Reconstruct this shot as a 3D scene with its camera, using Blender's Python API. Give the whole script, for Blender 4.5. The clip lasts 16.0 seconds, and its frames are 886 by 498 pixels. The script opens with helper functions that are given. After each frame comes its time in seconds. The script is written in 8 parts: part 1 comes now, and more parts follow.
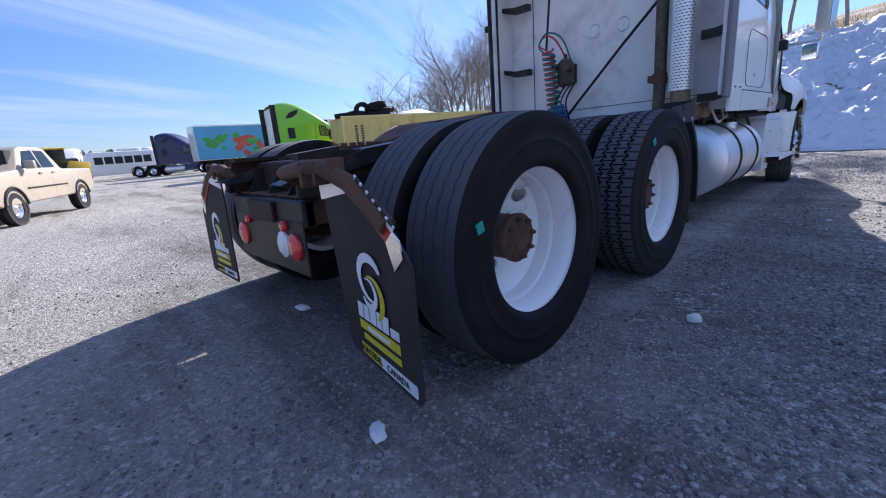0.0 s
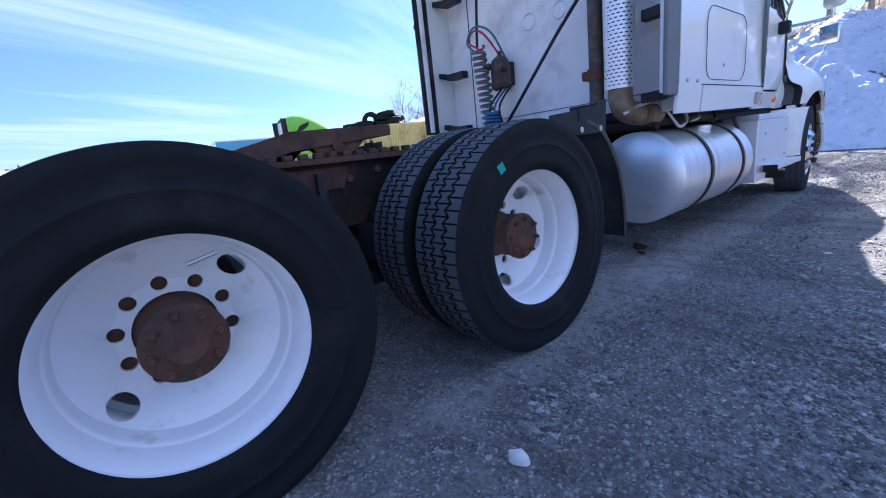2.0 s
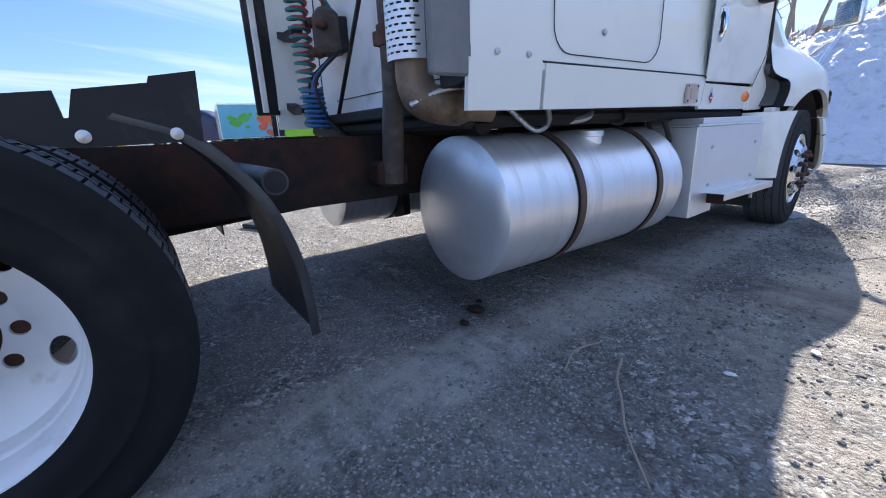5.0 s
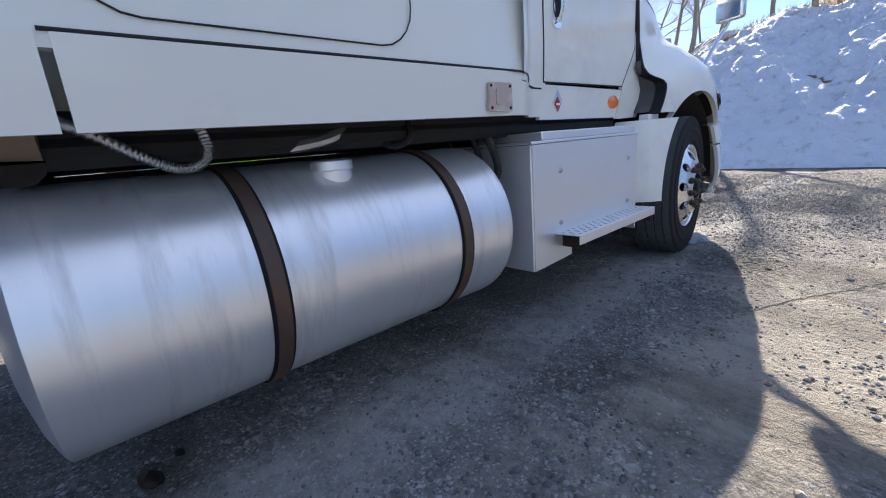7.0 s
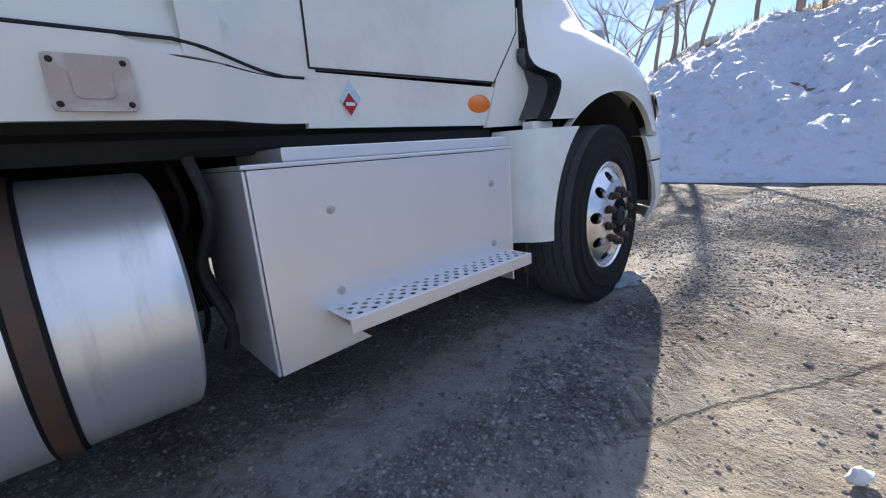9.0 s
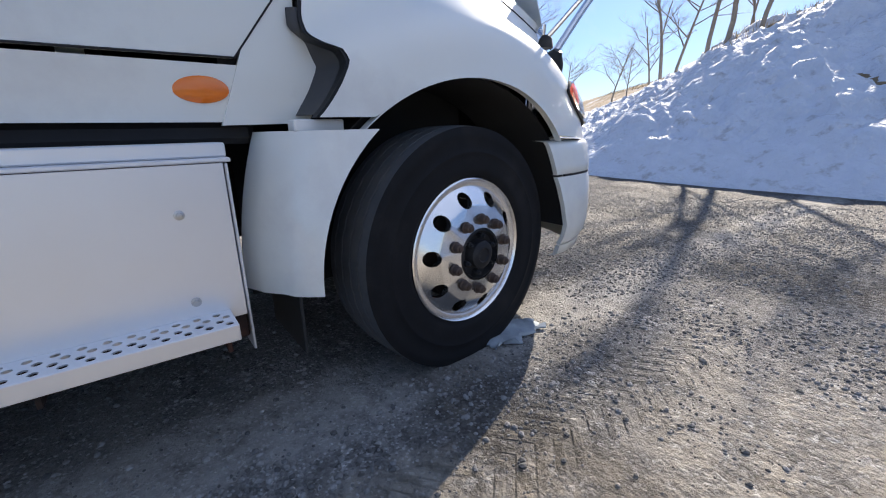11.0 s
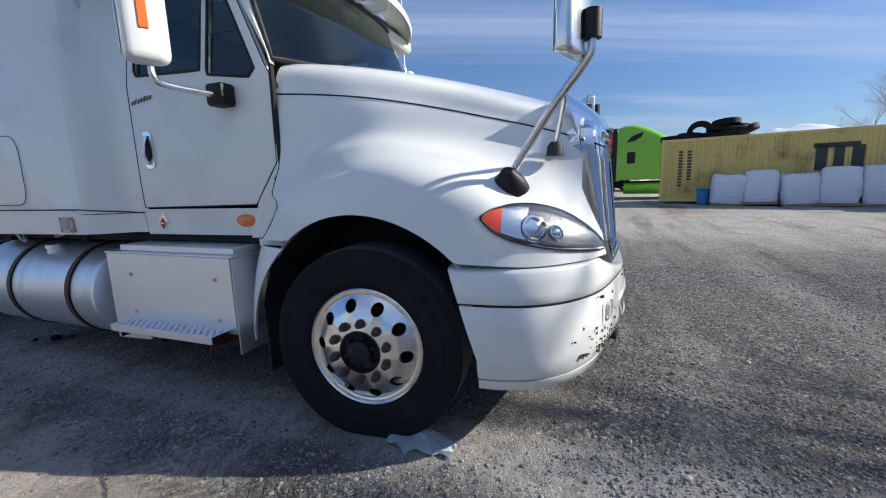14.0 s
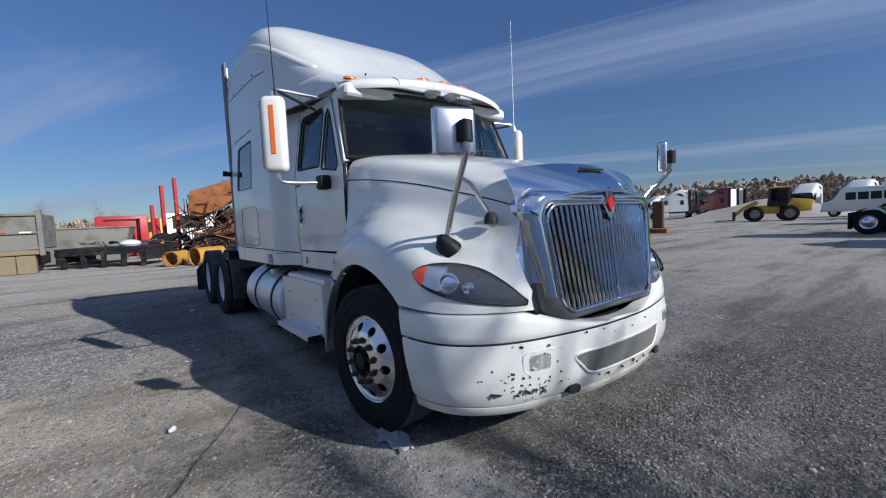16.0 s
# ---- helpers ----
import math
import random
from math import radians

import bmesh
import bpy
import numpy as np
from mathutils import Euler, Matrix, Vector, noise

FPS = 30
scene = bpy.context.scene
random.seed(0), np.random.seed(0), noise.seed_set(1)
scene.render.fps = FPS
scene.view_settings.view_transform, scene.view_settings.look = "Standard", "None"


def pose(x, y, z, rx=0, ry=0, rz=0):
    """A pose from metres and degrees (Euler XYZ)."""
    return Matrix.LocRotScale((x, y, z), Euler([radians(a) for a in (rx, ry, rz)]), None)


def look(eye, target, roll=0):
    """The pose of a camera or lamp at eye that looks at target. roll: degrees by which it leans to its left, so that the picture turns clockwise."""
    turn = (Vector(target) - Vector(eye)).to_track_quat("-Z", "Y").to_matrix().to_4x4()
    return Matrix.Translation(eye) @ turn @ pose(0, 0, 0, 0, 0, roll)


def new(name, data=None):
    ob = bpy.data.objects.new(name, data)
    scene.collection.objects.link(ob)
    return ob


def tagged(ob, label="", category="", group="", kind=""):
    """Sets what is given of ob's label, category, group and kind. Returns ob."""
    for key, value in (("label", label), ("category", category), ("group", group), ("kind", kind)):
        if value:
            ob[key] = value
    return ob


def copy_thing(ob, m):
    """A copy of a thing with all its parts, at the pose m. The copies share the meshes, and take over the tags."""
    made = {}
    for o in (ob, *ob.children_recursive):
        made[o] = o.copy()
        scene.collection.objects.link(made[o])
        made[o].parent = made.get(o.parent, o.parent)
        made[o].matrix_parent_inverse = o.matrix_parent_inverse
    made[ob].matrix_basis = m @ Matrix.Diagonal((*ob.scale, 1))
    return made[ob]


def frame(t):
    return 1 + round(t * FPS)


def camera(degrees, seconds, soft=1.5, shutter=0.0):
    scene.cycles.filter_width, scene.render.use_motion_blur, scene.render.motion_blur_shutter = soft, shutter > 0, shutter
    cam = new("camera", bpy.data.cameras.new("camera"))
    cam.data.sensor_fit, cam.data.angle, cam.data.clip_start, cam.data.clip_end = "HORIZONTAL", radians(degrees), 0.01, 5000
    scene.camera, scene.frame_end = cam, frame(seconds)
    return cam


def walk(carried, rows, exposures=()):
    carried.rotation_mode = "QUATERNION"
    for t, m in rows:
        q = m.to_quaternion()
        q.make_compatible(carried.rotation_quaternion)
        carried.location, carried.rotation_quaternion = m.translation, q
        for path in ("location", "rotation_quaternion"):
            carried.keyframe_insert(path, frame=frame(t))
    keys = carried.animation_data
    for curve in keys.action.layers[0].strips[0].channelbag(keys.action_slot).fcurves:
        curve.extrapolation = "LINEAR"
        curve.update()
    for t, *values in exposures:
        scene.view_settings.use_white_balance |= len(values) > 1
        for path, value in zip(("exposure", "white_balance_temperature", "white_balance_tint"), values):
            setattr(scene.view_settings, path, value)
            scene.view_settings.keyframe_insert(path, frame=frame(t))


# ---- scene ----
cam = camera(94.4, 16.0, soft=1.1)
PATH = [
    (0, (2.136, -1.388, 0.914), (0.706, -0.08, 0.417), -4.6),
    (0.5, (2.245, -1.05, 0.898), (0.797, 0.24, 0.408), -4.9),
    (1, (2.239, -0.718, 0.883), (0.777, 0.559, 0.402), -5.6),
    (1.5, (2.287, -0.367, 0.903), (0.791, 0.877, 0.436), -6.1),
    (2, (2.327, -0.071, 0.913), (0.791, 1.126, 0.457), -6.4),
    (2.5, (2.276, 0.305, 0.934), (0.713, 1.475, 0.504), -6.9),
    (3, (2.316, 0.619, 0.952), (0.677, 1.706, 0.588), -8.2),
    (3.2, (2.341, 0.72, 0.961), (0.674, 1.772, 0.622), -8.6),
    (5.3, (2.344, 2.019, 0.922), (0.783, 3.135, 0.358), -2.2),
    (5.5, (2.33, 2.151, 0.927), (0.773, 3.282, 0.383), -3.1),
    (6, (2.351, 2.502, 0.936), (0.83, 3.686, 0.404), -4.2),
    (6.5, (2.293, 2.819, 0.905), (0.828, 4.08, 0.393), -4.3),
    (7, (2.216, 3.114, 0.911), (0.764, 4.401, 0.428), -5.0),
    (7.5, (2.233, 3.412, 0.923), (0.756, 4.686, 0.482), -4.5),
    (8, (2.206, 3.716, 0.9), (0.757, 5.027, 0.474), -3.9),
    (8.5, (2.184, 4.011, 0.894), (0.742, 5.325, 0.453), -4.5),
    (9, (2.241, 4.265, 0.892), (0.797, 5.572, 0.436), -4.5),
    (9.5, (2.263, 4.551, 0.875), (0.836, 5.87, 0.402), -4.8),
    (10, (2.351, 4.855, 0.881), (0.894, 6.144, 0.415), -5.1),
    (10.2, (2.389, 4.978, 0.895), (0.936, 6.26, 0.401), -3.9),
    (12.3, (2.434, 6.32, 1.048), (0.606, 6.879, 0.46), -0.9),
    (12.5, (2.447, 6.469, 1.074), (0.578, 6.872, 0.487), -1.5),
    (13, (2.586, 6.79, 1.179), (0.66, 6.769, 0.639), -2.7),
    (13.5, (2.755, 7.143, 1.243), (0.846, 6.744, 0.798), -2.4),
    (14, (2.832, 7.571, 1.277), (0.987, 6.874, 0.948), -1.8),
    (14.5, (2.894, 7.926, 1.342), (1.145, 6.988, 1.1), -1.8),
    (15, (2.709, 8.284, 1.365), (1.096, 7.116, 1.182), -2.2),
    (15.5, (2.617, 8.659, 1.4), (1.19, 7.265, 1.256), -2.7),
    (16, (2.442, 9.044, 1.412), (1.22, 7.467, 1.267), -2.6),
]
EXPOSURE = [(0.0, 1.75, 5850, 18), (1.5, 2.18, 5700, 19), (3.0, 2.33, 5650, 19), (5.5, 2.2, 6550, 12), (7.0, 2.0, 6750, 12), (10.0, 1.93, 6950, 13),
            (12.5, 1.62, 6450, 11), (13.5, 1.45, 6350, 10), (14.5, 1.07, 6150, 10), (16.0, 0.63, 5900, 11)]
walk(cam, [(t, look(eye, target, roll)) for t, eye, target, roll in PATH], EXPOSURE)
SUN_AZ, SUN_EL = 20.9, 29.3  # degrees from +y towards -x, and above the horizon

# ---- world and sun ----
world = bpy.data.worlds.new("sky")
scene.world = world
world.use_nodes = True
wn, wl = world.node_tree.nodes, world.node_tree.links
wn.clear()
w_out = wn.new("ShaderNodeOutputWorld")
w_bg = wn.new("ShaderNodeBackground")
w_bg.inputs["Strength"].default_value = 0.062
w_sky = wn.new("ShaderNodeTexSky")
w_sky.sky_type = "NISHITA"
w_sky.sun_disc = False
w_sky.sun_elevation = radians(SUN_EL)
w_sky.sun_rotation = radians(-SUN_AZ)
w_sky.air_density, w_sky.dust_density, w_sky.ozone_density = 1.0, 0.1, 4.5
# thin cirrus on a high flat layer: streaks that run one way and draw together towards the horizon
w_tc = wn.new("ShaderNodeTexCoord")
w_sep = wn.new("ShaderNodeSeparateXYZ")
wl.new(w_tc.outputs["Generated"], w_sep.inputs[0])


def w_math(op, a, b):
    x = wn.new("ShaderNodeMath")
    x.operation = op
    for k, v in enumerate((a, b)):
        if isinstance(v, (int, float)):
            x.inputs[k].default_value = v
        else:
            wl.new(v, x.inputs[k])
    return x.outputs[0]


w_up = w_math("ADD", w_math("MAXIMUM", w_sep.outputs[2], 0.0), 0.07)
w_layer = wn.new("ShaderNodeCombineXYZ")
wl.new(w_math("DIVIDE", w_sep.outputs[0], w_up), w_layer.inputs[0])
wl.new(w_math("DIVIDE", w_sep.outputs[1], w_up), w_layer.inputs[1])
w_turn = wn.new("ShaderNodeMapping")
w_turn.inputs["Rotation"].default_value = (0, 0, radians(-118))
w_draw = wn.new("ShaderNodeMapping")
w_draw.inputs["Scale"].default_value = (0.17, 0.80, 1.0)
w_draw.inputs["Location"].default_value = (3.1, 0.4, 0.0)
wl.new(w_layer.outputs[0], w_turn.inputs["Vector"])
wl.new(w_turn.outputs[0], w_draw.inputs["Vector"])
w_noise = wn.new("ShaderNodeTexNoise")
w_noise.inputs["Scale"].default_value = 1.0
w_noise.inputs["Detail"].default_value = 8
w_noise.inputs["Roughness"].default_value = 0.58
w_noise.inputs["Distortion"].default_value = 0.7
wl.new(w_draw.outputs[0], w_noise.inputs["Vector"])
w_ramp = wn.new("ShaderNodeValToRGB")
w_ramp.color_ramp.elements[0].position = 0.50
w_ramp.color_ramp.elements[1].position = 0.76
w_ramp.color_ramp.elements[1].color = (0.85, 0.85, 0.85, 1)
wl.new(w_noise.outputs["Fac"], w_ramp.inputs["Fac"])
w_mix = wn.new("ShaderNodeMixRGB")
w_mix.inputs["Color2"].default_value = (6.0, 6.6, 7.4, 1)
wl.new(w_ramp.outputs["Color"], w_mix.inputs["Fac"])
wl.new(w_sky.outputs[0], w_mix.inputs["Color1"])
# sky colour multiplied by hand: dimmed at the horizon, brighter and bluer overhead
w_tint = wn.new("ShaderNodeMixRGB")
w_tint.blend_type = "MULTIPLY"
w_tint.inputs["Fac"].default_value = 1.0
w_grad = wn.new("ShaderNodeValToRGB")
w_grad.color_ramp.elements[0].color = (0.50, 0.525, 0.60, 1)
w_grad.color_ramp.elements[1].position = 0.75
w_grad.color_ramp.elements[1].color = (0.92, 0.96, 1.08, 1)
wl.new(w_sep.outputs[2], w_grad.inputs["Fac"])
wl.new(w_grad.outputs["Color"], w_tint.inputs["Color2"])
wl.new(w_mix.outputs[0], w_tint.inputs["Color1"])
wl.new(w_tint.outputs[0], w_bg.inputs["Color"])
wl.new(w_bg.outputs[0], w_out.inputs["Surface"])

sun = new("sun", bpy.data.lights.new("sun", "SUN"))
sun.data.energy = 3.5
sun.data.angle = radians(0.53)
sun.data.color = (1.0, 0.93, 0.82)
sun.matrix_world = look((-math.sin(radians(SUN_AZ)) * 40, math.cos(radians(SUN_AZ)) * 40, 40 * math.tan(radians(SUN_EL))), (0, 0, 0))


# ---- materials ----
def material(name, color, rough=0.5, metal=0.0, vary=0.0, scale=8.0, bump=0.0, bump_scale=60.0, dirt=None, dirt_amount=0.0,
             dirt_scale=2.5, coat=0.0, stretch=(1, 1, 1), rough_vary=0.0, islands=0.0):
    """A principled surface with grain, larger stains and fine relief in object space."""
    m = bpy.data.materials.new(name)
    m.use_nodes = True
    n, l = m.node_tree.nodes, m.node_tree.links
    b = n["Principled BSDF"]
    b.inputs["Roughness"].default_value = rough
    b.inputs["Metallic"].default_value = metal
    b.inputs["Coat Weight"].default_value = coat
    b.inputs["Coat Roughness"].default_value = 0.06
    tc = n.new("ShaderNodeTexCoord")
    mp = n.new("ShaderNodeMapping")
    mp.inputs["Scale"].default_value = stretch
    l.new(tc.outputs["Object"], mp.inputs["Vector"])
    noise_1 = n.new("ShaderNodeTexNoise")
    noise_1.inputs["Scale"].default_value = scale
    noise_1.inputs["Detail"].default_value = 6
    l.new(mp.outputs[0], noise_1.inputs["Vector"])
    mix_1 = n.new("ShaderNodeMixRGB")
    mix_1.inputs["Color1"].default_value = (*[c * (1 - vary) for c in color], 1)
    mix_1.inputs["Color2"].default_value = (*[min(1, c * (1 + vary)) for c in color], 1)
    l.new(noise_1.outputs["Fac"], mix_1.inputs["Fac"])
    last = mix_1.outputs[0]
    if islands:
        geo = n.new("ShaderNodeNewGeometry")
        hsv = n.new("ShaderNodeHueSaturation")
        mr = n.new("ShaderNodeMapRange")
        mr.inputs["To Min"].default_value, mr.inputs["To Max"].default_value = 1 - islands, 1 + islands
        l.new(geo.outputs["Random Per Island"], mr.inputs["Value"])
        l.new(mr.outputs[0], hsv.inputs["Value"])
        l.new(last, hsv.inputs["Color"])
        last = hsv.outputs[0]
    if dirt is not None:
        noise_2 = n.new("ShaderNodeTexNoise")
        noise_2.inputs["Scale"].default_value = dirt_scale
        noise_2.inputs["Detail"].default_value = 8
        noise_2.inputs["Roughness"].default_value = 0.65
        l.new(mp.outputs[0], noise_2.inputs["Vector"])
        ramp = n.new("ShaderNodeValToRGB")
        ramp.color_ramp.elements[0].position = 0.62 - 0.35 * dirt_amount
        ramp.color_ramp.elements[1].position = 0.80 - 0.25 * dirt_amount
        l.new(noise_2.outputs["Fac"], ramp.inputs["Fac"])
        mix_2 = n.new("ShaderNodeMixRGB")
        mix_2.inputs["Color2"].default_value = (*dirt, 1)
        l.new(ramp.outputs["Color"], mix_2.inputs["Fac"])
        l.new(last, mix_2.inputs["Color1"])
        last = mix_2.outputs[0]
        mr2 = n.new("ShaderNodeMapRange")
        mr2.inputs["To Min"].default_value, mr2.inputs["To Max"].default_value = rough, min(1, rough + 0.3)
        l.new(ramp.outputs["Color"], mr2.inputs["Value"])
        l.new(mr2.outputs[0], b.inputs["Roughness"])
    elif rough_vary:
        mr3 = n.new("ShaderNodeMapRange")
        mr3.inputs["To Min"].default_value, mr3.inputs["To Max"].default_value = max(0, rough - rough_vary), rough + rough_vary
        l.new(noise_1.outputs["Fac"], mr3.inputs["Value"])
        l.new(mr3.outputs[0], b.inputs["Roughness"])
    l.new(last, b.inputs["Base Color"])
    if bump:
        noise_3 = n.new("ShaderNodeTexNoise")
        noise_3.inputs["Scale"].default_value = bump_scale
        noise_3.inputs["Detail"].default_value = 4
        l.new(mp.outputs[0], noise_3.inputs["Vector"])
        bp = n.new("ShaderNodeBump")
        bp.inputs["Strength"].default_value = 0.6
        bp.inputs["Distance"].default_value = bump
        l.new(noise_3.outputs["Fac"], bp.inputs["Height"])
        l.new(bp.outputs[0], b.inputs["Normal"])
    return m


def glass_material(name, color, rough=0.02):
    m = bpy.data.materials.new(name)
    m.use_nodes = True
    b = m.node_tree.nodes["Principled BSDF"]
    b.inputs["Base Color"].default_value = (*color, 1)
    b.inputs["Roughness"].default_value = rough
    b.inputs["Transmission Weight"].default_value = 1.0
    b.inputs["IOR"].default_value = 1.45
    return m


TRACK = (1.72, 6.4, -4.0)  # middle and heading of the cleat marks


def ground_material():
    """Dark crushed stone with pale dust, wheel-packed patches and damp stains."""
    m = bpy.data.materials.new("gravel")
    m.use_nodes = True
    n, l = m.node_tree.nodes, m.node_tree.links
    b = n["Principled BSDF"]
    b.inputs["Roughness"].default_value = 0.8
    b.inputs["Specular IOR Level"].default_value = 0.18
    b.inputs["Diffuse Roughness"].default_value = 0.25
    tc = n.new("ShaderNodeTexCoord")

    def tex(kind, scale, detail=5, rough=0.6):
        t = n.new(kind)
        t.inputs["Scale"].default_value = scale
        if kind == "ShaderNodeTexNoise":
            t.inputs["Detail"].default_value = detail
            t.inputs["Roughness"].default_value = rough
        l.new(tc.outputs["Object"], t.inputs["Vector"])
        return t

    def ramp(src, p0, p1, c0, c1):
        r = n.new("ShaderNodeValToRGB")
        r.color_ramp.elements[0].position, r.color_ramp.elements[1].position = p0, p1
        r.color_ramp.elements[0].color, r.color_ramp.elements[1].color = (*c0, 1), (*c1, 1)
        l.new(src, r.inputs["Fac"])
        return r.outputs[0]

    def mix(fac, a, c, kind="MIX"):
        x = n.new("ShaderNodeMixRGB")
        x.blend_type = kind
        for v, s in ((fac, "Fac"), (a, "Color1"), (c, "Color2")):
            if isinstance(v, (int, float)):
                x.inputs[s].default_value = v
            elif isinstance(v, tuple):
                x.inputs[s].default_value = (*v, 1)
            else:
                l.new(v, x.inputs[s])
        return x.outputs[0]

    def math_node(op, a, c):
        x = n.new("ShaderNodeMath")
        x.operation = op
        for v, k in ((a, 0), (c, 1)):
            if isinstance(v, (int, float)):
                x.inputs[k].default_value = v
            else:
                l.new(v, x.inputs[k])
        return x.outputs[0]

    def slope(v, lo, hi):
        """0 at lo, 1 at hi, smooth between."""
        x = n.new("ShaderNodeMapRange")
        x.interpolation_type = "SMOOTHSTEP"
        x.inputs["From Min"].default_value, x.inputs["From Max"].default_value = min(lo, hi), max(lo, hi)
        x.inputs["To Min"].default_value, x.inputs["To Max"].default_value = (0, 1) if hi > lo else (1, 0)
        l.new(v, x.inputs["Value"])
        return x.outputs[0]

    coarse = tex("ShaderNodeTexVoronoi", 44)
    fine = tex("ShaderNodeTexVoronoi", 120)
    soil = tex("ShaderNodeTexNoise", 11, 10, 0.68)
    patch = tex("ShaderNodeTexNoise", 0.55, 8, 0.62)
    wide = tex("ShaderNodeTexNoise", 0.16, 6, 0.6)
    mid = tex("ShaderNodeTexNoise", 3.2, 8, 0.7)
    grit = tex("ShaderNodeTexNoise", 62, 4, 0.7)
    scuff = tex("ShaderNodeTexNoise", 1.5, 9, 0.7)
    sep, sep2 = n.new("ShaderNodeSeparateColor"), n.new("ShaderNodeSeparateColor")
    l.new(coarse.outputs["Color"], sep.inputs[0])
    l.new(fine.outputs["Color"], sep2.inputs[0])
    xyz = n.new("ShaderNodeSeparateXYZ")
    l.new(tc.outputs["Object"], xyz.inputs[0])
    warp = math_node("MULTIPLY", math_node("SUBTRACT", patch.outputs["Fac"], 0.5), 4.0)
    warp = math_node("ADD", warp, math_node("MULTIPLY", math_node("SUBTRACT", mid.outputs["Fac"], 0.5), 1.6))
    wx = math_node("ADD", xyz.outputs[0], warp)
    wy = math_node("ADD", xyz.outputs[1], math_node("MULTIPLY", warp, -1.3))
    # plan of the yard: dusty wheel lanes beside the tractor, dark loose stone ahead of it, dry dust on the far yard
    lane_side = math_node("MULTIPLY", math_node("MULTIPLY", slope(wx, 1.3, 1.8), slope(wx, 4.6, 3.0)), math_node("MULTIPLY", slope(wy, 8.0, 6.8), slope(wy, 3.2, 4.4)))
    near_x = math_node("ADD", xyz.outputs[0], math_node("MULTIPLY", math_node("SUBTRACT", mid.outputs["Fac"], 0.5), 0.40))
    lane_shade = math_node("MULTIPLY", math_node("MULTIPLY", slope(near_x, 0.86, 0.98), slope(near_x, 1.38, 1.26)), slope(wy, 0.5, 2.0))
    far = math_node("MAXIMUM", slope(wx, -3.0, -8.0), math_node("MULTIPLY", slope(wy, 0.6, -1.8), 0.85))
    ahead = math_node("MULTIPLY", math_node("MULTIPLY", slope(wy, 7.2, 8.4), slope(wx, 3.4, 1.6)), slope(wx, -9.0, -4.5))
    # where the top is loose stone, and where it is packed fines
    loose = math_node("MAXIMUM", slope(scuff.outputs["Fac"], 0.50, 0.60), math_node("MULTIPLY", ahead, 0.75))
    loose = math_node("MAXIMUM", loose, math_node("MULTIPLY", slope(wy, 0.2, -1.4), 0.8))
    loose = math_node("MAXIMUM", loose, math_node("MULTIPLY", slope(xyz.outputs[0], 1.6, 2.4), slope(mid.outputs["Fac"], 0.38, 0.52)))
    loose = math_node("MULTIPLY", loose, math_node("SUBTRACT", 1.0, math_node("MULTIPLY", lane_shade, 0.9)))
    c_stone = ramp(sep.outputs[0], 0.05, 0.95, (0.05, 0.049, 0.048), (0.40, 0.388, 0.37))
    c_stone = mix(ramp(sep.outputs[1], 0.86, 0.90, (0, 0, 0), (1, 1, 1)), c_stone, (0.78, 0.77, 0.75))
    c_fine = ramp(sep2.outputs[1], 0.0, 1.0, (0.04, 0.039, 0.038), (0.38, 0.366, 0.345))
    c_fine = mix(ramp(sep2.outputs[0], 0.90, 0.93, (0, 0, 0), (1, 1, 1)), c_fine, (0.80, 0.79, 0.77))
    c_soil = ramp(soil.outputs["Fac"], 0.32, 0.70, (0.10, 0.096, 0.091), (0.29, 0.276, 0.252))
    c_packed = mix(0.38, c_soil, c_fine)
    c_loose = mix(0.45, c_stone, c_fine)
    c = mix(loose, c_packed, c_loose)
    c = mix(ramp(mid.outputs["Fac"], 0.56, 0.66, (0, 0, 0), (0.7, 0.7, 0.7)), c, mix(1.0, c, (0.58, 0.565, 0.55), "MULTIPLY"))
    c = mix(math_node("MULTIPLY", ahead, 0.9), c, mix(1.0, c, (0.52, 0.505, 0.485), "MULTIPLY"))
    # worn lanes that cross the yard
    lane_map = n.new("ShaderNodeMapping")
    lane_map.inputs["Rotation"].default_value = (0, 0, radians(14))
    lane_map.inputs["Scale"].default_value = (0.14, 0.9, 1)
    l.new(tc.outputs["Object"], lane_map.inputs["Vector"])
    lanes = n.new("ShaderNodeTexNoise")
    lanes.inputs["Scale"].default_value = 1.0
    lanes.inputs["Detail"].default_value = 9
    lanes.inputs["Roughness"].default_value = 0.68
    l.new(lane_map.outputs[0], lanes.inputs["Vector"])
    dry = math_node("MULTIPLY", slope(soil.outputs["Fac"], 0.36, 0.58), 0.9)
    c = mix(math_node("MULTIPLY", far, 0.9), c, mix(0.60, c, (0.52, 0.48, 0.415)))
    c = mix(math_node("MULTIPLY", lane_side, math_node("ADD", math_node("MULTIPLY", dry, 0.50), math_node("ADD", math_node("MULTIPLY", slope(xyz.outputs[1], 6.4, 5.4), 0.40), 0.18))), c, (0.45, 0.405, 0.335))
    c = mix(math_node("MULTIPLY", lane_shade, math_node("ADD", math_node("MULTIPLY", dry, 0.45), 0.25)), c, (0.43, 0.415, 0.385))
    c = mix(ramp(lanes.outputs["Fac"], 0.50, 0.60, (0, 0, 0), (0.8, 0.8, 0.8)), c, mix(1.0, c, (0.52, 0.50, 0.475), "MULTIPLY"))
    c = mix(ramp(lanes.outputs["Fac"], 0.36, 0.46, (0.5, 0.5, 0.5), (0, 0, 0)), c, mix(0.5, c, (0.50, 0.465, 0.41)))
    c = mix(ramp(wide.outputs["Fac"], 0.46, 0.60, (0, 0, 0), (0.5, 0.5, 0.5)), c, mix(1.0, c, (0.74, 0.71, 0.67), "MULTIPLY"))
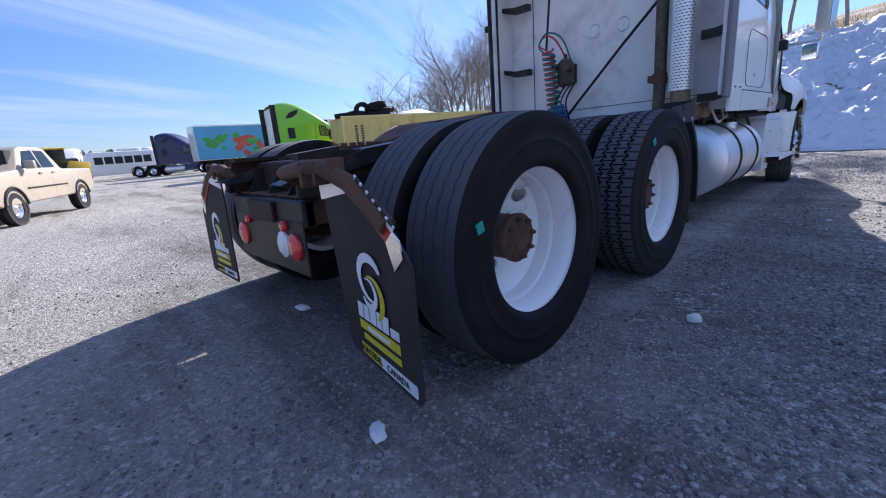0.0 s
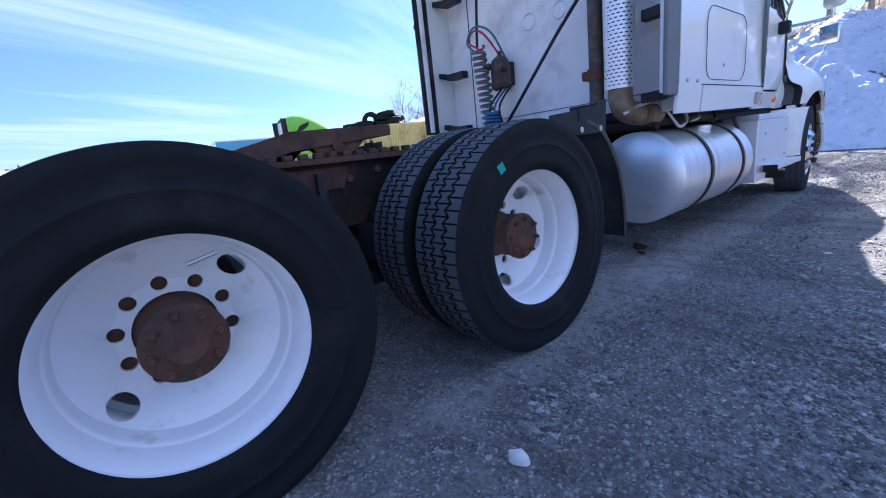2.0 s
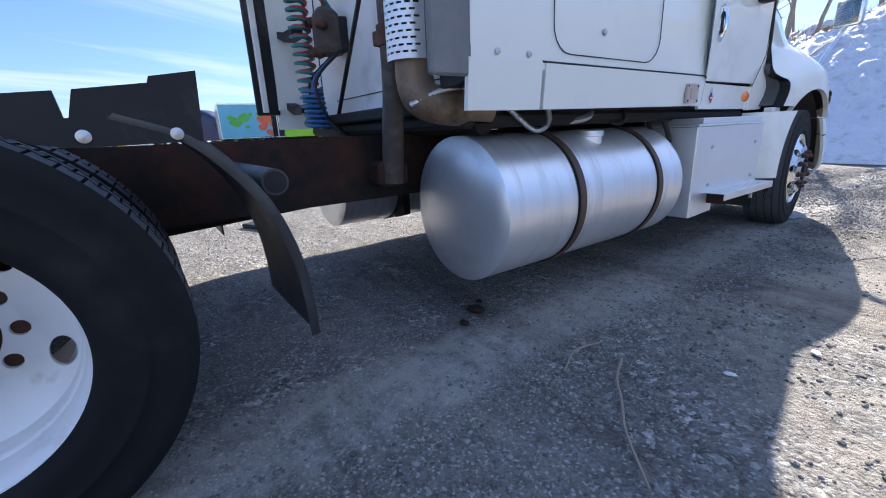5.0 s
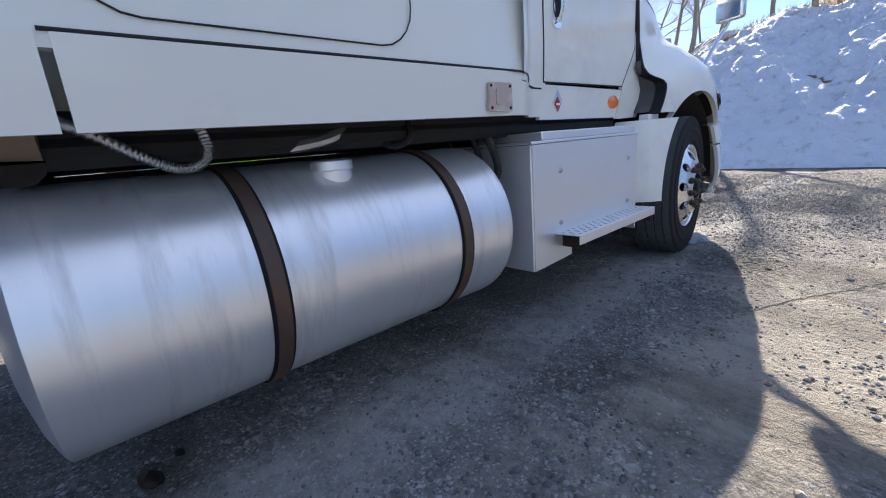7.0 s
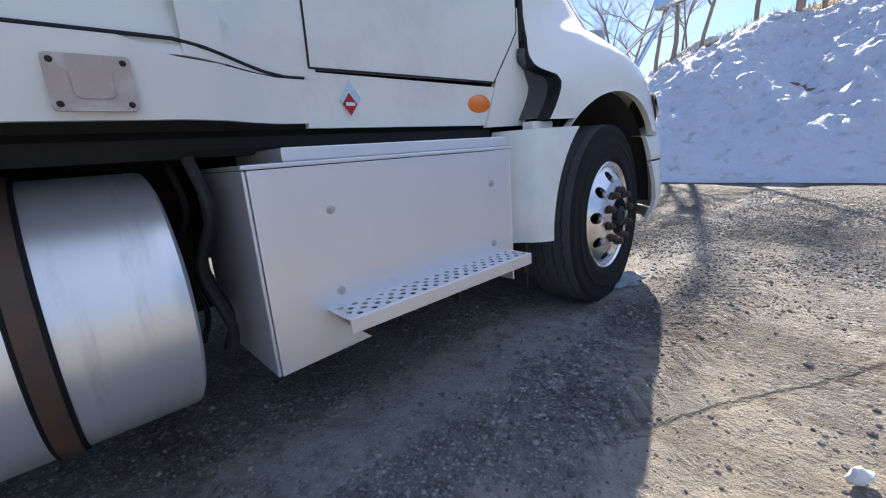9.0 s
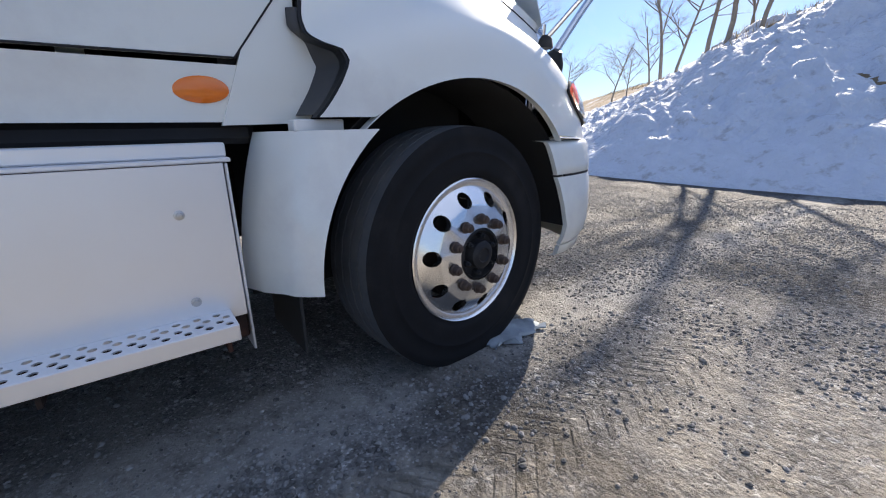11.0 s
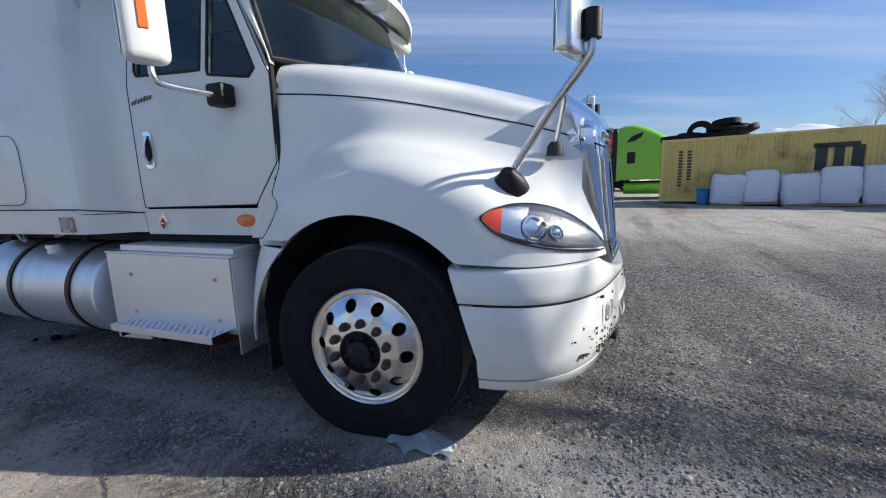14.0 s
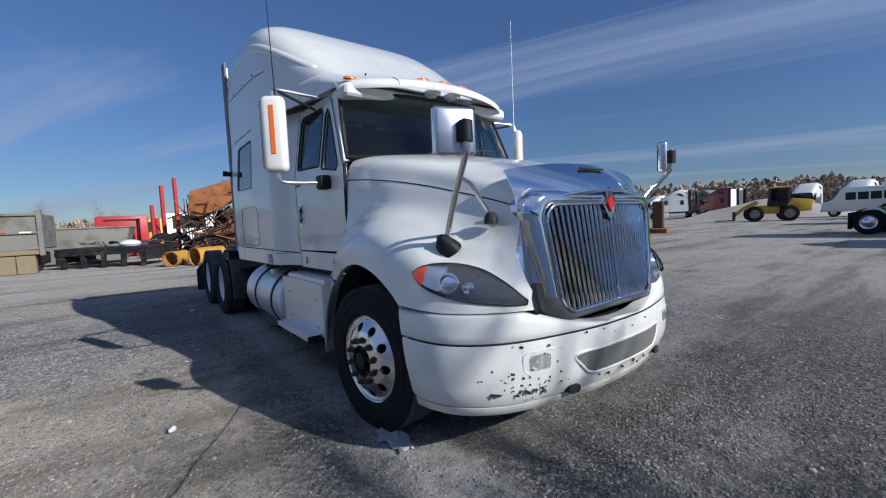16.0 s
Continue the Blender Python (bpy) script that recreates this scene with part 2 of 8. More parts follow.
    l.new(c, b.inputs["Base Color"])
    # relief in metres: trodden soil, stones that sit at their own heights, a wheel track with chevron cleats
    mark_map = n.new("ShaderNodeMapping")
    mark_map.vector_type = "TEXTURE"
    mark_map.inputs["Location"].default_value = (TRACK[0], TRACK[1], 0)
    mark_map.inputs["Rotation"].default_value = (0, 0, radians(TRACK[2]))
    l.new(tc.outputs["Object"], mark_map.inputs["Vector"])
    mark = n.new("ShaderNodeSeparateXYZ")
    l.new(mark_map.outputs[0], mark.inputs[0])
    across = math_node("ABSOLUTE", mark.outputs[0], 0)
    phase = math_node("MULTIPLY", math_node("ADD", mark.outputs[1], math_node("MULTIPLY", across, 0.9)), 78.0)
    cleat = math_node("MULTIPLY", slope(math_node("SINE", phase, 0), -0.3, 0.5), slope(across, 0.15, 0.12))
    cleat = math_node("MULTIPLY", cleat, slope(math_node("ABSOLUTE", mark.outputs[1], 0), 1.5, 0.9))
    # a narrow rut beside the track, bent and broken
    rut_x = math_node("SUBTRACT", xyz.outputs[0], math_node("ADD", math_node("MULTIPLY", xyz.outputs[1], 0.575), -1.33))
    rut_x = math_node("ADD", rut_x, math_node("MULTIPLY", math_node("SUBTRACT", mid.outputs["Fac"], 0.5), 0.16))
    rut = math_node("MULTIPLY", slope(math_node("ABSOLUTE", rut_x, 0), 0.030, 0.008), math_node("MULTIPLY", slope(xyz.outputs[1], 5.2, 5.6), slope(xyz.outputs[1], 6.9, 6.4)))
    rut = math_node("MULTIPLY", rut, slope(soil.outputs["Fac"], 0.36, 0.48))
    dome = math_node("SUBTRACT", 0.5, coarse.outputs["Distance"])
    dome = math_node("ADD", math_node("MULTIPLY", dome, 0.6), math_node("MULTIPLY", sep.outputs[2], 0.8))
    dome_fine = math_node("ADD", math_node("MULTIPLY", math_node("SUBTRACT", 0.5, fine.outputs["Distance"]), 0.6), math_node("MULTIPLY", sep2.outputs[2], 0.7))
    height = math_node("MULTIPLY", math_node("MULTIPLY", dome, loose), 0.017)
    height = math_node("ADD", height, math_node("MULTIPLY", math_node("MULTIPLY", dome_fine, math_node("ADD", math_node("MULTIPLY", loose, 0.7), 0.3)), 0.0045))
    height = math_node("ADD", height, math_node("MULTIPLY", soil.outputs["Fac"], 0.022))
    height = math_node("ADD", height, math_node("MULTIPLY", grit.outputs["Fac"], 0.014))
    height = math_node("ADD", height, math_node("MULTIPLY", mid.outputs["Fac"], 0.035))
    height = math_node("SUBTRACT", height, math_node("MULTIPLY", rut, 0.035))
    height = math_node("ADD", height, math_node("MULTIPLY", math_node("MULTIPLY", cleat, slope(soil.outputs["Fac"], 0.42, 0.56)), 0.013))
    bp = n.new("ShaderNodeBump")
    bp.inputs["Strength"].default_value = 1.0
    bp.inputs["Distance"].default_value = 1.0
    l.new(height, bp.inputs["Height"])
    l.new(bp.outputs[0], b.inputs["Normal"])
    return m


M = {
    "gravel": ground_material(),
    "pebble": material("pebble", (0.20, 0.194, 0.185), 0.9, vary=0.3, scale=30, islands=0.55),
    "white": material("white_paint", (0.755, 0.765, 0.72), 0.50, vary=0.02, scale=3, dirt=(0.62, 0.61, 0.58), dirt_amount=0.2, dirt_scale=1.3, coat=0.9),
    "white_inner": material("white_panel", (0.78, 0.78, 0.76), 0.45, vary=0.03, scale=4, dirt=(0.5, 0.49, 0.46), dirt_amount=0.25, dirt_scale=2.2),
    "white_rim": material("white_rim_paint", (0.86, 0.86, 0.87), 0.4, vary=0.03, scale=5, dirt=(0.42, 0.38, 0.33), dirt_amount=0.12, dirt_scale=5),
    "black": material("black_paint", (0.02, 0.02, 0.022), 0.45, vary=0.3, dirt=(0.07, 0.065, 0.06), dirt_amount=0.3, dirt_scale=4),
    "plastic": material("black_plastic", (0.018, 0.019, 0.021), 0.5, vary=0.2, bump=0.0006, bump_scale=300, dirt=(0.09, 0.085, 0.08), dirt_amount=0.25),
    "rubber": material("tyre_rubber", (0.0085, 0.009, 0.0105), 0.74, vary=0.3, scale=14, bump=0.0012, bump_scale=130, dirt=(0.027, 0.026, 0.026), dirt_amount=0.25, dirt_scale=5),
    "tread": material("tread_rubber", (0.070, 0.076, 0.085), 0.85, vary=0.25, scale=25, bump=0.0008, bump_scale=220, dirt=(0.10, 0.10, 0.10), dirt_amount=0.4, dirt_scale=5),
    "frame": material("frame_steel", (0.018, 0.0145, 0.013), 0.6, vary=0.4, scale=5, bump=0.001, bump_scale=90, dirt=(0.085, 0.034, 0.022), dirt_amount=0.42, dirt_scale=3.5),
    "rust": material("rusty_iron", (0.11, 0.05, 0.03), 0.85, vary=0.5, scale=14, bump=0.002, bump_scale=120, dirt=(0.05, 0.035, 0.03), dirt_amount=0.5, dirt_scale=8),
    "rust_bright": material("bright_rust", (0.30, 0.11, 0.035), 0.85, vary=0.5, scale=4, bump=0.002, bump_scale=60, dirt=(0.09, 0.04, 0.025), dirt_amount=0.45, dirt_scale=2),
    "primer": material("red_primer_steel", (0.085, 0.030, 0.024), 0.7, vary=0.35, scale=6, bump=0.001, bump_scale=80, dirt=(0.035, 0.022, 0.018), dirt_amount=0.4, dirt_scale=5),
    "exhaust": material("heated_steel", (0.085, 0.06, 0.044), 0.6, 0.5, vary=0.35, scale=6, bump=0.001, bump_scale=90, dirt=(0.10, 0.05, 0.03), dirt_amount=0.4, dirt_scale=4),
    "alu": material("brushed_aluminium", (0.82, 0.82, 0.83), 0.36, 0.72, vary=0.07, scale=2.2, bump=0.0003, bump_scale=120, stretch=(1, 6, 1), dirt=(0.58, 0.57, 0.56), dirt_amount=0.3, dirt_scale=1.6),
    "alu_plate": material("aluminium_sheet", (0.80, 0.80, 0.81), 0.42, 0.72, vary=0.05, scale=4, bump=0.0002, bump_scale=200, rough_vary=0.06),
    "polish": material("polished_aluminium", (0.80, 0.80, 0.80), 0.24, 1.0, vary=0.06, scale=9, rough_vary=0.07),
    "chrome": material("chrome", (0.80, 0.81, 0.82), 0.07, 1.0, vary=0.02, rough_vary=0.03),
    "galv": material("galvanised", (0.55, 0.55, 0.55), 0.4, 1.0, vary=0.1, scale=12),
    "strap": material("rusty_strap", (0.075, 0.045, 0.032), 0.6, vary=0.3, dirt=(0.16, 0.07, 0.03), dirt_amount=0.35, dirt_scale=6),
    "glass": glass_material("tinted_glass", (0.38, 0.46, 0.46)),
    "lamp_glass": glass_material("lamp_glass", (0.95, 0.97, 0.98), 0.03),
    "dark": material("dark_interior", (0.03, 0.03, 0.032), 0.8, vary=0.2),
    "grey_int": material("grey_cab_trim", (0.10, 0.10, 0.10), 0.8, vary=0.2),
    "amber": material("amber_lens", (0.85, 0.19, 0.01), 0.2, vary=0.1, coat=0.6),
    "orange": material("orange_reflector", (0.75, 0.16, 0.02), 0.3, vary=0.08, coat=0.5),
    "turn": material("turn_lens", (0.66, 0.07, 0.02), 0.25, vary=0.1, coat=0.5),
    "lamp_bowl": material("lamp_bowl", (0.035, 0.037, 0.042), 0.30, 0.3, vary=0.25, scale=25, rough_vary=0.1),
    "pipe_yellow": material("weathered_yellow_pipe", (0.50, 0.25, 0.04), 0.7, vary=0.3, scale=4, dirt=(0.12, 0.06, 0.03), dirt_amount=0.4, dirt_scale=3),
    "red": material("red_lens", (0.62, 0.03, 0.03), 0.25, vary=0.1, coat=0.5),
    "red_tape": material("red_reflective_tape", (0.40, 0.014, 0.022), 0.4, vary=0.2, scale=20, dirt=(0.16, 0.03, 0.03), dirt_amount=0.3, dirt_scale=14),
    "intake": material("grey_mesh", (0.13, 0.13, 0.125), 0.7, vary=0.35, scale=90, bump=0.002, bump_scale=160),
    "leaf": material("dead_leaves", (0.20, 0.12, 0.055), 0.9, vary=0.4, islands=0.5),
    "clear": material("clear_lens", (0.75, 0.76, 0.77), 0.2, vary=0.05, coat=0.6),
    "red_hose": material("red_hose", (0.50, 0.03, 0.05), 0.45, vary=0.1),
    "green_hose": material("green_hose", (0.01, 0.16, 0.15), 0.45, vary=0.1),
    "blue_hose": material("blue_hose", (0.03, 0.12, 0.28), 0.5, vary=0.1),
    "green_tape": material("green_tape", (0.02, 0.33, 0.26), 0.6, vary=0.1),
    "cloth": material("grey_cloth", (0.30, 0.34, 0.37), 0.95, vary=0.25, scale=30, bump=0.003, bump_scale=60),
    "paper": material("white_litter", (0.72, 0.72, 0.70), 0.8, vary=0.1, bump=0.002, bump_scale=50),
    "worn_plate": material("worn_plate", (0.46, 0.38, 0.34), 0.6, vary=0.15, scale=18, dirt=(0.66, 0.63, 0.60), dirt_amount=0.5, dirt_scale=9),
    "maroon": material("maroon_paint", (0.16, 0.02, 0.03), 0.4, vary=0.1, coat=0.4),
    "grey_rubber": material("grey_rubber", (0.15, 0.155, 0.165), 0.6, vary=0.1, dirt=(0.22, 0.22, 0.22), dirt_amount=0.3),
    "nut": material("weathered_nut", (0.075, 0.050, 0.038), 0.6, 0.3, vary=0.3, scale=20),
    "clod": material("dusty_stone", (0.33, 0.295, 0.25), 0.95, vary=0.3, scale=30, islands=0.45),
    "grime": material("grimy_iron", (0.07, 0.052, 0.042), 0.75, vary=0.4, scale=18, bump=0.0015, bump_scale=90, dirt=(0.16, 0.13, 0.10), dirt_amount=0.35, dirt_scale=9),
    "elbow": material("tan_scorched_steel", (0.24, 0.175, 0.12), 0.55, 0.4, vary=0.3, scale=7, dirt=(0.10, 0.06, 0.04), dirt_amount=0.35, dirt_scale=6),
    "guard": material("guard_plastic", (0.026, 0.027, 0.030), 0.5, vary=0.25, scale=6, bump=0.0006, bump_scale=90, dirt=(0.08, 0.077, 0.072), dirt_amount=0.45, dirt_scale=3),
    "twig": material("dry_twig", (0.30, 0.25, 0.20), 0.9, vary=0.2),
    "yellow_print": material("yellow_print", (0.60, 0.52, 0.03), 0.5, vary=0.08, dirt=(0.2, 0.18, 0.05), dirt_amount=0.1, dirt_scale=9),
    "white_print": material("white_print", (0.75, 0.77, 0.80), 0.5, vary=0.05, dirt=(0.35, 0.35, 0.35), dirt_amount=0.1, dirt_scale=9),
    "flap": material("mudflap_rubber", (0.032, 0.032, 0.032), 0.7, vary=0.15, dirt=(0.06, 0.058, 0.055), dirt_amount=0.3, dirt_scale=4),
    "flap_grey": material("dusty_grey_rubber", (0.060, 0.062, 0.066), 0.7, vary=0.2, scale=5, dirt=(0.11, 0.108, 0.10), dirt_amount=0.3, dirt_scale=5),
    "chip": material("bare_black_chip", (0.06, 0.064, 0.060), 0.7, vary=0.2),
    "green_paint": material("green_truck_paint", (0.20, 0.52, 0.015), 0.3, vary=0.03, coat=0.6, dirt=(0.18, 0.34, 0.06), dirt_amount=0.1),
    "container": material("ochre_container_paint", (0.66, 0.52, 0.18), 0.6, vary=0.08, scale=1.2, dirt=(0.25, 0.15, 0.06), dirt_amount=0.22, dirt_scale=0.8),
    "bag": material("woven_white_bag", (0.62, 0.66, 0.74), 0.8, vary=0.08, scale=5, bump=0.012, bump_scale=9),
    "blue_plastic": material("blue_plastic", (0.03, 0.18, 0.42), 0.5, vary=0.1),
    "cream": material("beige_car_paint", (0.36, 0.31, 0.235), 0.35, vary=0.05, dirt=(0.26, 0.22, 0.165), dirt_amount=0.4, dirt_scale=1.2, coat=0.4),
    "blue_paint": material("dark_blue_paint", (0.012, 0.020, 0.070), 0.5, vary=0.1, coat=0.15),
    "red_paint": material("red_paint", (0.45, 0.03, 0.03), 0.4, vary=0.12, coat=0.3, dirt=(0.25, 0.04, 0.03), dirt_amount=0.25),
    "yellow_paint": material("machine_yellow", (0.62, 0.40, 0.03), 0.45, vary=0.08, dirt=(0.3, 0.22, 0.08), dirt_amount=0.3),
    "mural_sky": material("mural_blue", (0.10, 0.34, 0.52), 0.5, vary=0.15, scale=0.8),
    "mural_green": material("mural_green", (0.06, 0.32, 0.06), 0.5, vary=0.4, scale=2),
    "mural_red": material("mural_red", (0.50, 0.09, 0.05), 0.5, vary=0.4, scale=2),
    "grey_paint": material("dull_grey_paint", (0.20, 0.20, 0.18), 0.7, vary=0.2, scale=1.5, dirt=(0.12, 0.09, 0.06), dirt_amount=0.4, dirt_scale=1.5),
    "timber": material("weathered_timber", (0.24, 0.19, 0.12), 0.85, vary=0.25, stretch=(1, 1, 8), bump=0.003, bump_scale=30),
    "snow": material("old_snow", (0.60, 0.635, 0.69), 0.7, vary=0.12, scale=3, bump=0.16, bump_scale=7.5, dirt=(0.30, 0.28, 0.26), dirt_amount=0.16, dirt_scale=3.5),
    "grass": material("dead_grass", (0.20, 0.14, 0.075), 0.95, vary=0.5, scale=3.5, bump=0.08, bump_scale=14, dirt=(0.55, 0.57, 0.61), dirt_amount=0.30, dirt_scale=0.7),
    "bark": material("grey_bark", (0.28, 0.24, 0.20), 0.9, vary=0.3, scale=10, bump=0.01, bump_scale=20),
    "far_pines": material("far_pine_needles", (0.055, 0.07, 0.04), 0.95, vary=0.3, scale=1.2, islands=0.4),
    "far_wood": material("far_trees", (0.30, 0.24, 0.175), 0.95, vary=0.35, scale=1.2, islands=0.35),
    "straw": material("dry_straw", (0.42, 0.31, 0.16), 0.95, vary=0.2, islands=0.4),
}


for dull in ("rubber", "flap", "plastic", "black", "frame", "dark", "chip"):
    M[dull].node_tree.nodes["Principled BSDF"].inputs["Specular IOR Level"].default_value = 0.22


# ---- mesh helpers ----
def part(name, bm, mat, parent=None, label="", smooth=35.0):
    """Link a bmesh as one mesh object, under a thing or a part."""
    me = bpy.data.meshes.new(name)
    bmesh.ops.recalc_face_normals(bm, faces=bm.faces)
    bm.to_mesh(me)
    bm.free()
    me.materials.append(M[mat])
    if smooth:
        for p in me.polygons:
            p.use_smooth = True
        me.set_sharp_from_angle(angle=radians(smooth))
    ob = new(name, me)
    if parent is not None:
        ob.parent = parent
    if label:
        ob["label"] = label
    return ob


def thing(name, label, category, group="", m=None):
    ob = new(name)
    ob.empty_display_size = 0.1
    if m is not None:
        ob.matrix_basis = m
    return tagged(ob, label, category, group)


def box(bm, x0, x1, y0, y1, z0, z1, bevel=0.0, seg=1):
    vs = [bm.verts.new((x, y, z)) for x in (x0, x1) for y in (y0, y1) for z in (z0, z1)]
    fs = [bm.faces.new([vs[i] for i in f]) for f in ((0, 1, 3, 2), (4, 6, 7, 5), (0, 4, 5, 1), (2, 3, 7, 6), (0, 2, 6, 4), (1, 5, 7, 3))]
    if bevel:
        es = list({e for f in fs for e in f.edges})
        bmesh.ops.bevel(bm, geom=es, offset=bevel, segments=seg, affect="EDGES", profile=0.5)
    return bm


def boxed(*a, **k):
    return box(bmesh.new(), *a, **k)


def frame_of(d):
    d = Vector(d).normalized()
    u = d.cross(Vector((0, 0, 1)) if abs(d.z) < 0.9 else Vector((1, 0, 0))).normalized()
    return u, d.cross(u).normalized()


def tube(bm, pts, r, seg=8, caps=True):
    """A round bar along points; r a number or one per point."""
    pts = [Vector(p) for p in pts]
    rings = []
    for i, p in enumerate(pts):
        d = pts[min(i + 1, len(pts) - 1)] - pts[max(i - 1, 0)]
        u, v = frame_of(d)
        if i and rings:
            pu = prev - d.normalized() * prev.dot(d.normalized())
            if pu.length > 1e-6:
                u = pu.normalized()
                v = d.normalized().cross(u)
        prev = u
        rr = r[i] if isinstance(r, (list, tuple)) else r
        rings.append([bm.verts.new(p + (u * math.cos(a) + v * math.sin(a)) * rr) for a in [2 * math.pi * k / seg for k in range(seg)]])
    for a, b in zip(rings, rings[1:]):
        for k in range(seg):
            bm.faces.new((a[k], a[(k + 1) % seg], b[(k + 1) % seg], b[k]))
    if caps:
        bm.faces.new(rings[0][::-1])
        bm.faces.new(rings[-1])
    return bm


def tubed(pts, r, seg=8):
    return tube(bmesh.new(), pts, r, seg)


def spline(pts, n=8):
    """Catmull-Rom points through the given ones."""
    p = [Vector(q) for q in pts]
    p = [2 * p[0] - p[1], *p, 2 * p[-1] - p[-2]]
    out = []
    for i in range(1, len(p) - 2):
        for k in range(n):
            t = k / n
            a, b, c, d = p[i - 1], p[i], p[i + 1], p[i + 2]
            out.append(0.5 * (2 * b + (c - a) * t + (2 * a - 5 * b + 4 * c - d) * t * t + (3 * b - a - 3 * c + d) * t ** 3))
    return [*out, p[-2]]


def lathe(bm, prof, seg=48, axis="x", at=(0, 0, 0), closed=False):
    """Turn a profile of (along, radius) about an axis through a point."""
    rings = []
    for a, r in prof:
        ring = []
        for k in range(seg):
            t = 2 * math.pi * k / seg
            c, s = r * math.cos(t), r * math.sin(t)
            p = {"x": (a, c, s), "y": (c, a, s), "z": (c, s, a)}[axis]
            ring.append(bm.verts.new((at[0] + p[0], at[1] + p[1], at[2] + p[2])))
        rings.append(ring)
    pairs = list(zip(rings, rings[1:]))
    if closed:
        pairs.append((rings[-1], rings[0]))
    for a, b in pairs:
        for k in range(seg):
            bm.faces.new((a[k], a[(k + 1) % seg], b[(k + 1) % seg], b[k]))
    if not closed:
        for ring, (a, r) in ((rings[0], prof[0]), (rings[-1], prof[-1])):
            if r > 1e-4 and r < 0.12:
                bm.faces.new(ring)
    return bm


def lathed(*a, **k):
    return lathe(bmesh.new(), *a, **k)


def skin(bm, rows, wrap=False, flip=False):
    """Quads over rows of points."""
    vs = [[bm.verts.new(p) for p in row] for row in rows]
    for a, b in zip(vs, vs[1:]):
        n = len(a)
        for k in range(n if wrap else n - 1):
            q = (a[k], a[(k + 1) % n], b[(k + 1) % n], b[k])
            bm.faces.new(q[::-1] if flip else q)
    return vs


def thick_skin(rows, off):
    """A shell: rows of points and the same rows moved by off(point), joined round the rim."""
    bm = bmesh.new()
    a = skin(bm, rows)
    b = skin(bm, [[Vector(p) + Vector(off(p)) for p in row] for row in rows], flip=True)
    edge = [(r, 0) for r in range(len(rows))] + [(len(rows) - 1, c) for c in range(1, len(rows[0]))]
    edge += [(r, len(rows[0]) - 1) for r in range(len(rows) - 2, -1, -1)] + [(0, c) for c in range(len(rows[0]) - 2, 0, -1)]
    for (r0, c0), (r1, c1) in zip(edge, edge[1:] + edge[:1]):
        bm.faces.new((a[r0][c0], a[r1][c1], b[r1][c1], b[r0][c0]))
    return bm


def plate(outer, holes, at, back):
    """A plate with holes: loops of (u, v); at(u, v) gives the front face, back(u, v) the rear one."""
    bm = bmesh.new()
    loops = []
    for loop in (outer, *holes):
        vs = [bm.verts.new((u, v, 0)) for u, v in loop]
        loops.append((loop, vs))
        for a, b in zip(vs, vs[1:] + vs[:1]):
            bm.edges.new((a, b))
    bmesh.ops.triangle_fill(bm, use_beauty=True, use_dissolve=False, edges=list(bm.edges), normal=(0, 0, 1))
    bm.verts.index_update()
    tris = [[v.index for v in f.verts] for f in bm.faces]
    flat = [v.co.copy() for v in bm.verts]
    bm.free()
    bm = bmesh.new()
    fr = [bm.verts.new(at(p.x, p.y)) for p in flat]
    bk = [bm.verts.new(back(p.x, p.y)) for p in flat]
    for t in tris:
        bm.faces.new([fr[i] for i in t])
        bm.faces.new([bk[i] for i in reversed(t)])
    i = 0
    for loop, _ in loops:
        n = len(loop)
        for k in range(n):
            a, b = i + k, i + (k + 1) % n
            bm.faces.new((fr[a], fr[b], bk[b], bk[a]))
        i += n
    return bm


def prism(outline, axis, a, b, bevel=0.0):
    """An outline of pairs pushed along an axis from a to b."""
    def at(p, t):
        return {"x": (t, *p), "y": (p[0], t, p[1]), "z": (*p, t)}[axis]
    bm = bmesh.new()
    lo, hi = [bm.verts.new(at(p, a)) for p in outline], [bm.verts.new(at(p, b)) for p in outline]
    n = len(outline)
    for k in range(n):
        bm.faces.new((lo[k], lo[(k + 1) % n], hi[(k + 1) % n], hi[k]))
    caps = [bm.faces.new(lo[::-1]), bm.faces.new(hi)]
    if bevel:
        bmesh.ops.bevel(bm, geom=list({e for f in caps for e in f.edges}), offset=bevel, segments=2, affect="EDGES", profile=0.5)
    return bm


def ring2d(cx, cy, r, n=20, ry=None, turn=0.0):
    ry = ry or r
    out = []
    for k in range(n):
        t = 2 * math.pi * k / n
        u, v = r * math.cos(t), ry * math.sin(t)
        out.append((cx + u * math.cos(turn) - v * math.sin(turn), cy + u * math.sin(turn) + v * math.cos(turn)))
    return out


def rounded(x0, x1, y0, y1, r, n=5):
    out = []
    for cx, cy, t0 in ((x1 - r, y1 - r, 0), (x0 + r, y1 - r, 90), (x0 + r, y0 + r, 180), (x1 - r, y0 + r, 270)):
        for k in range(n + 1):
            t = radians(t0 + 90 * k / n)
            out.append((cx + r * math.cos(t), cy + r * math.sin(t)))
    return out


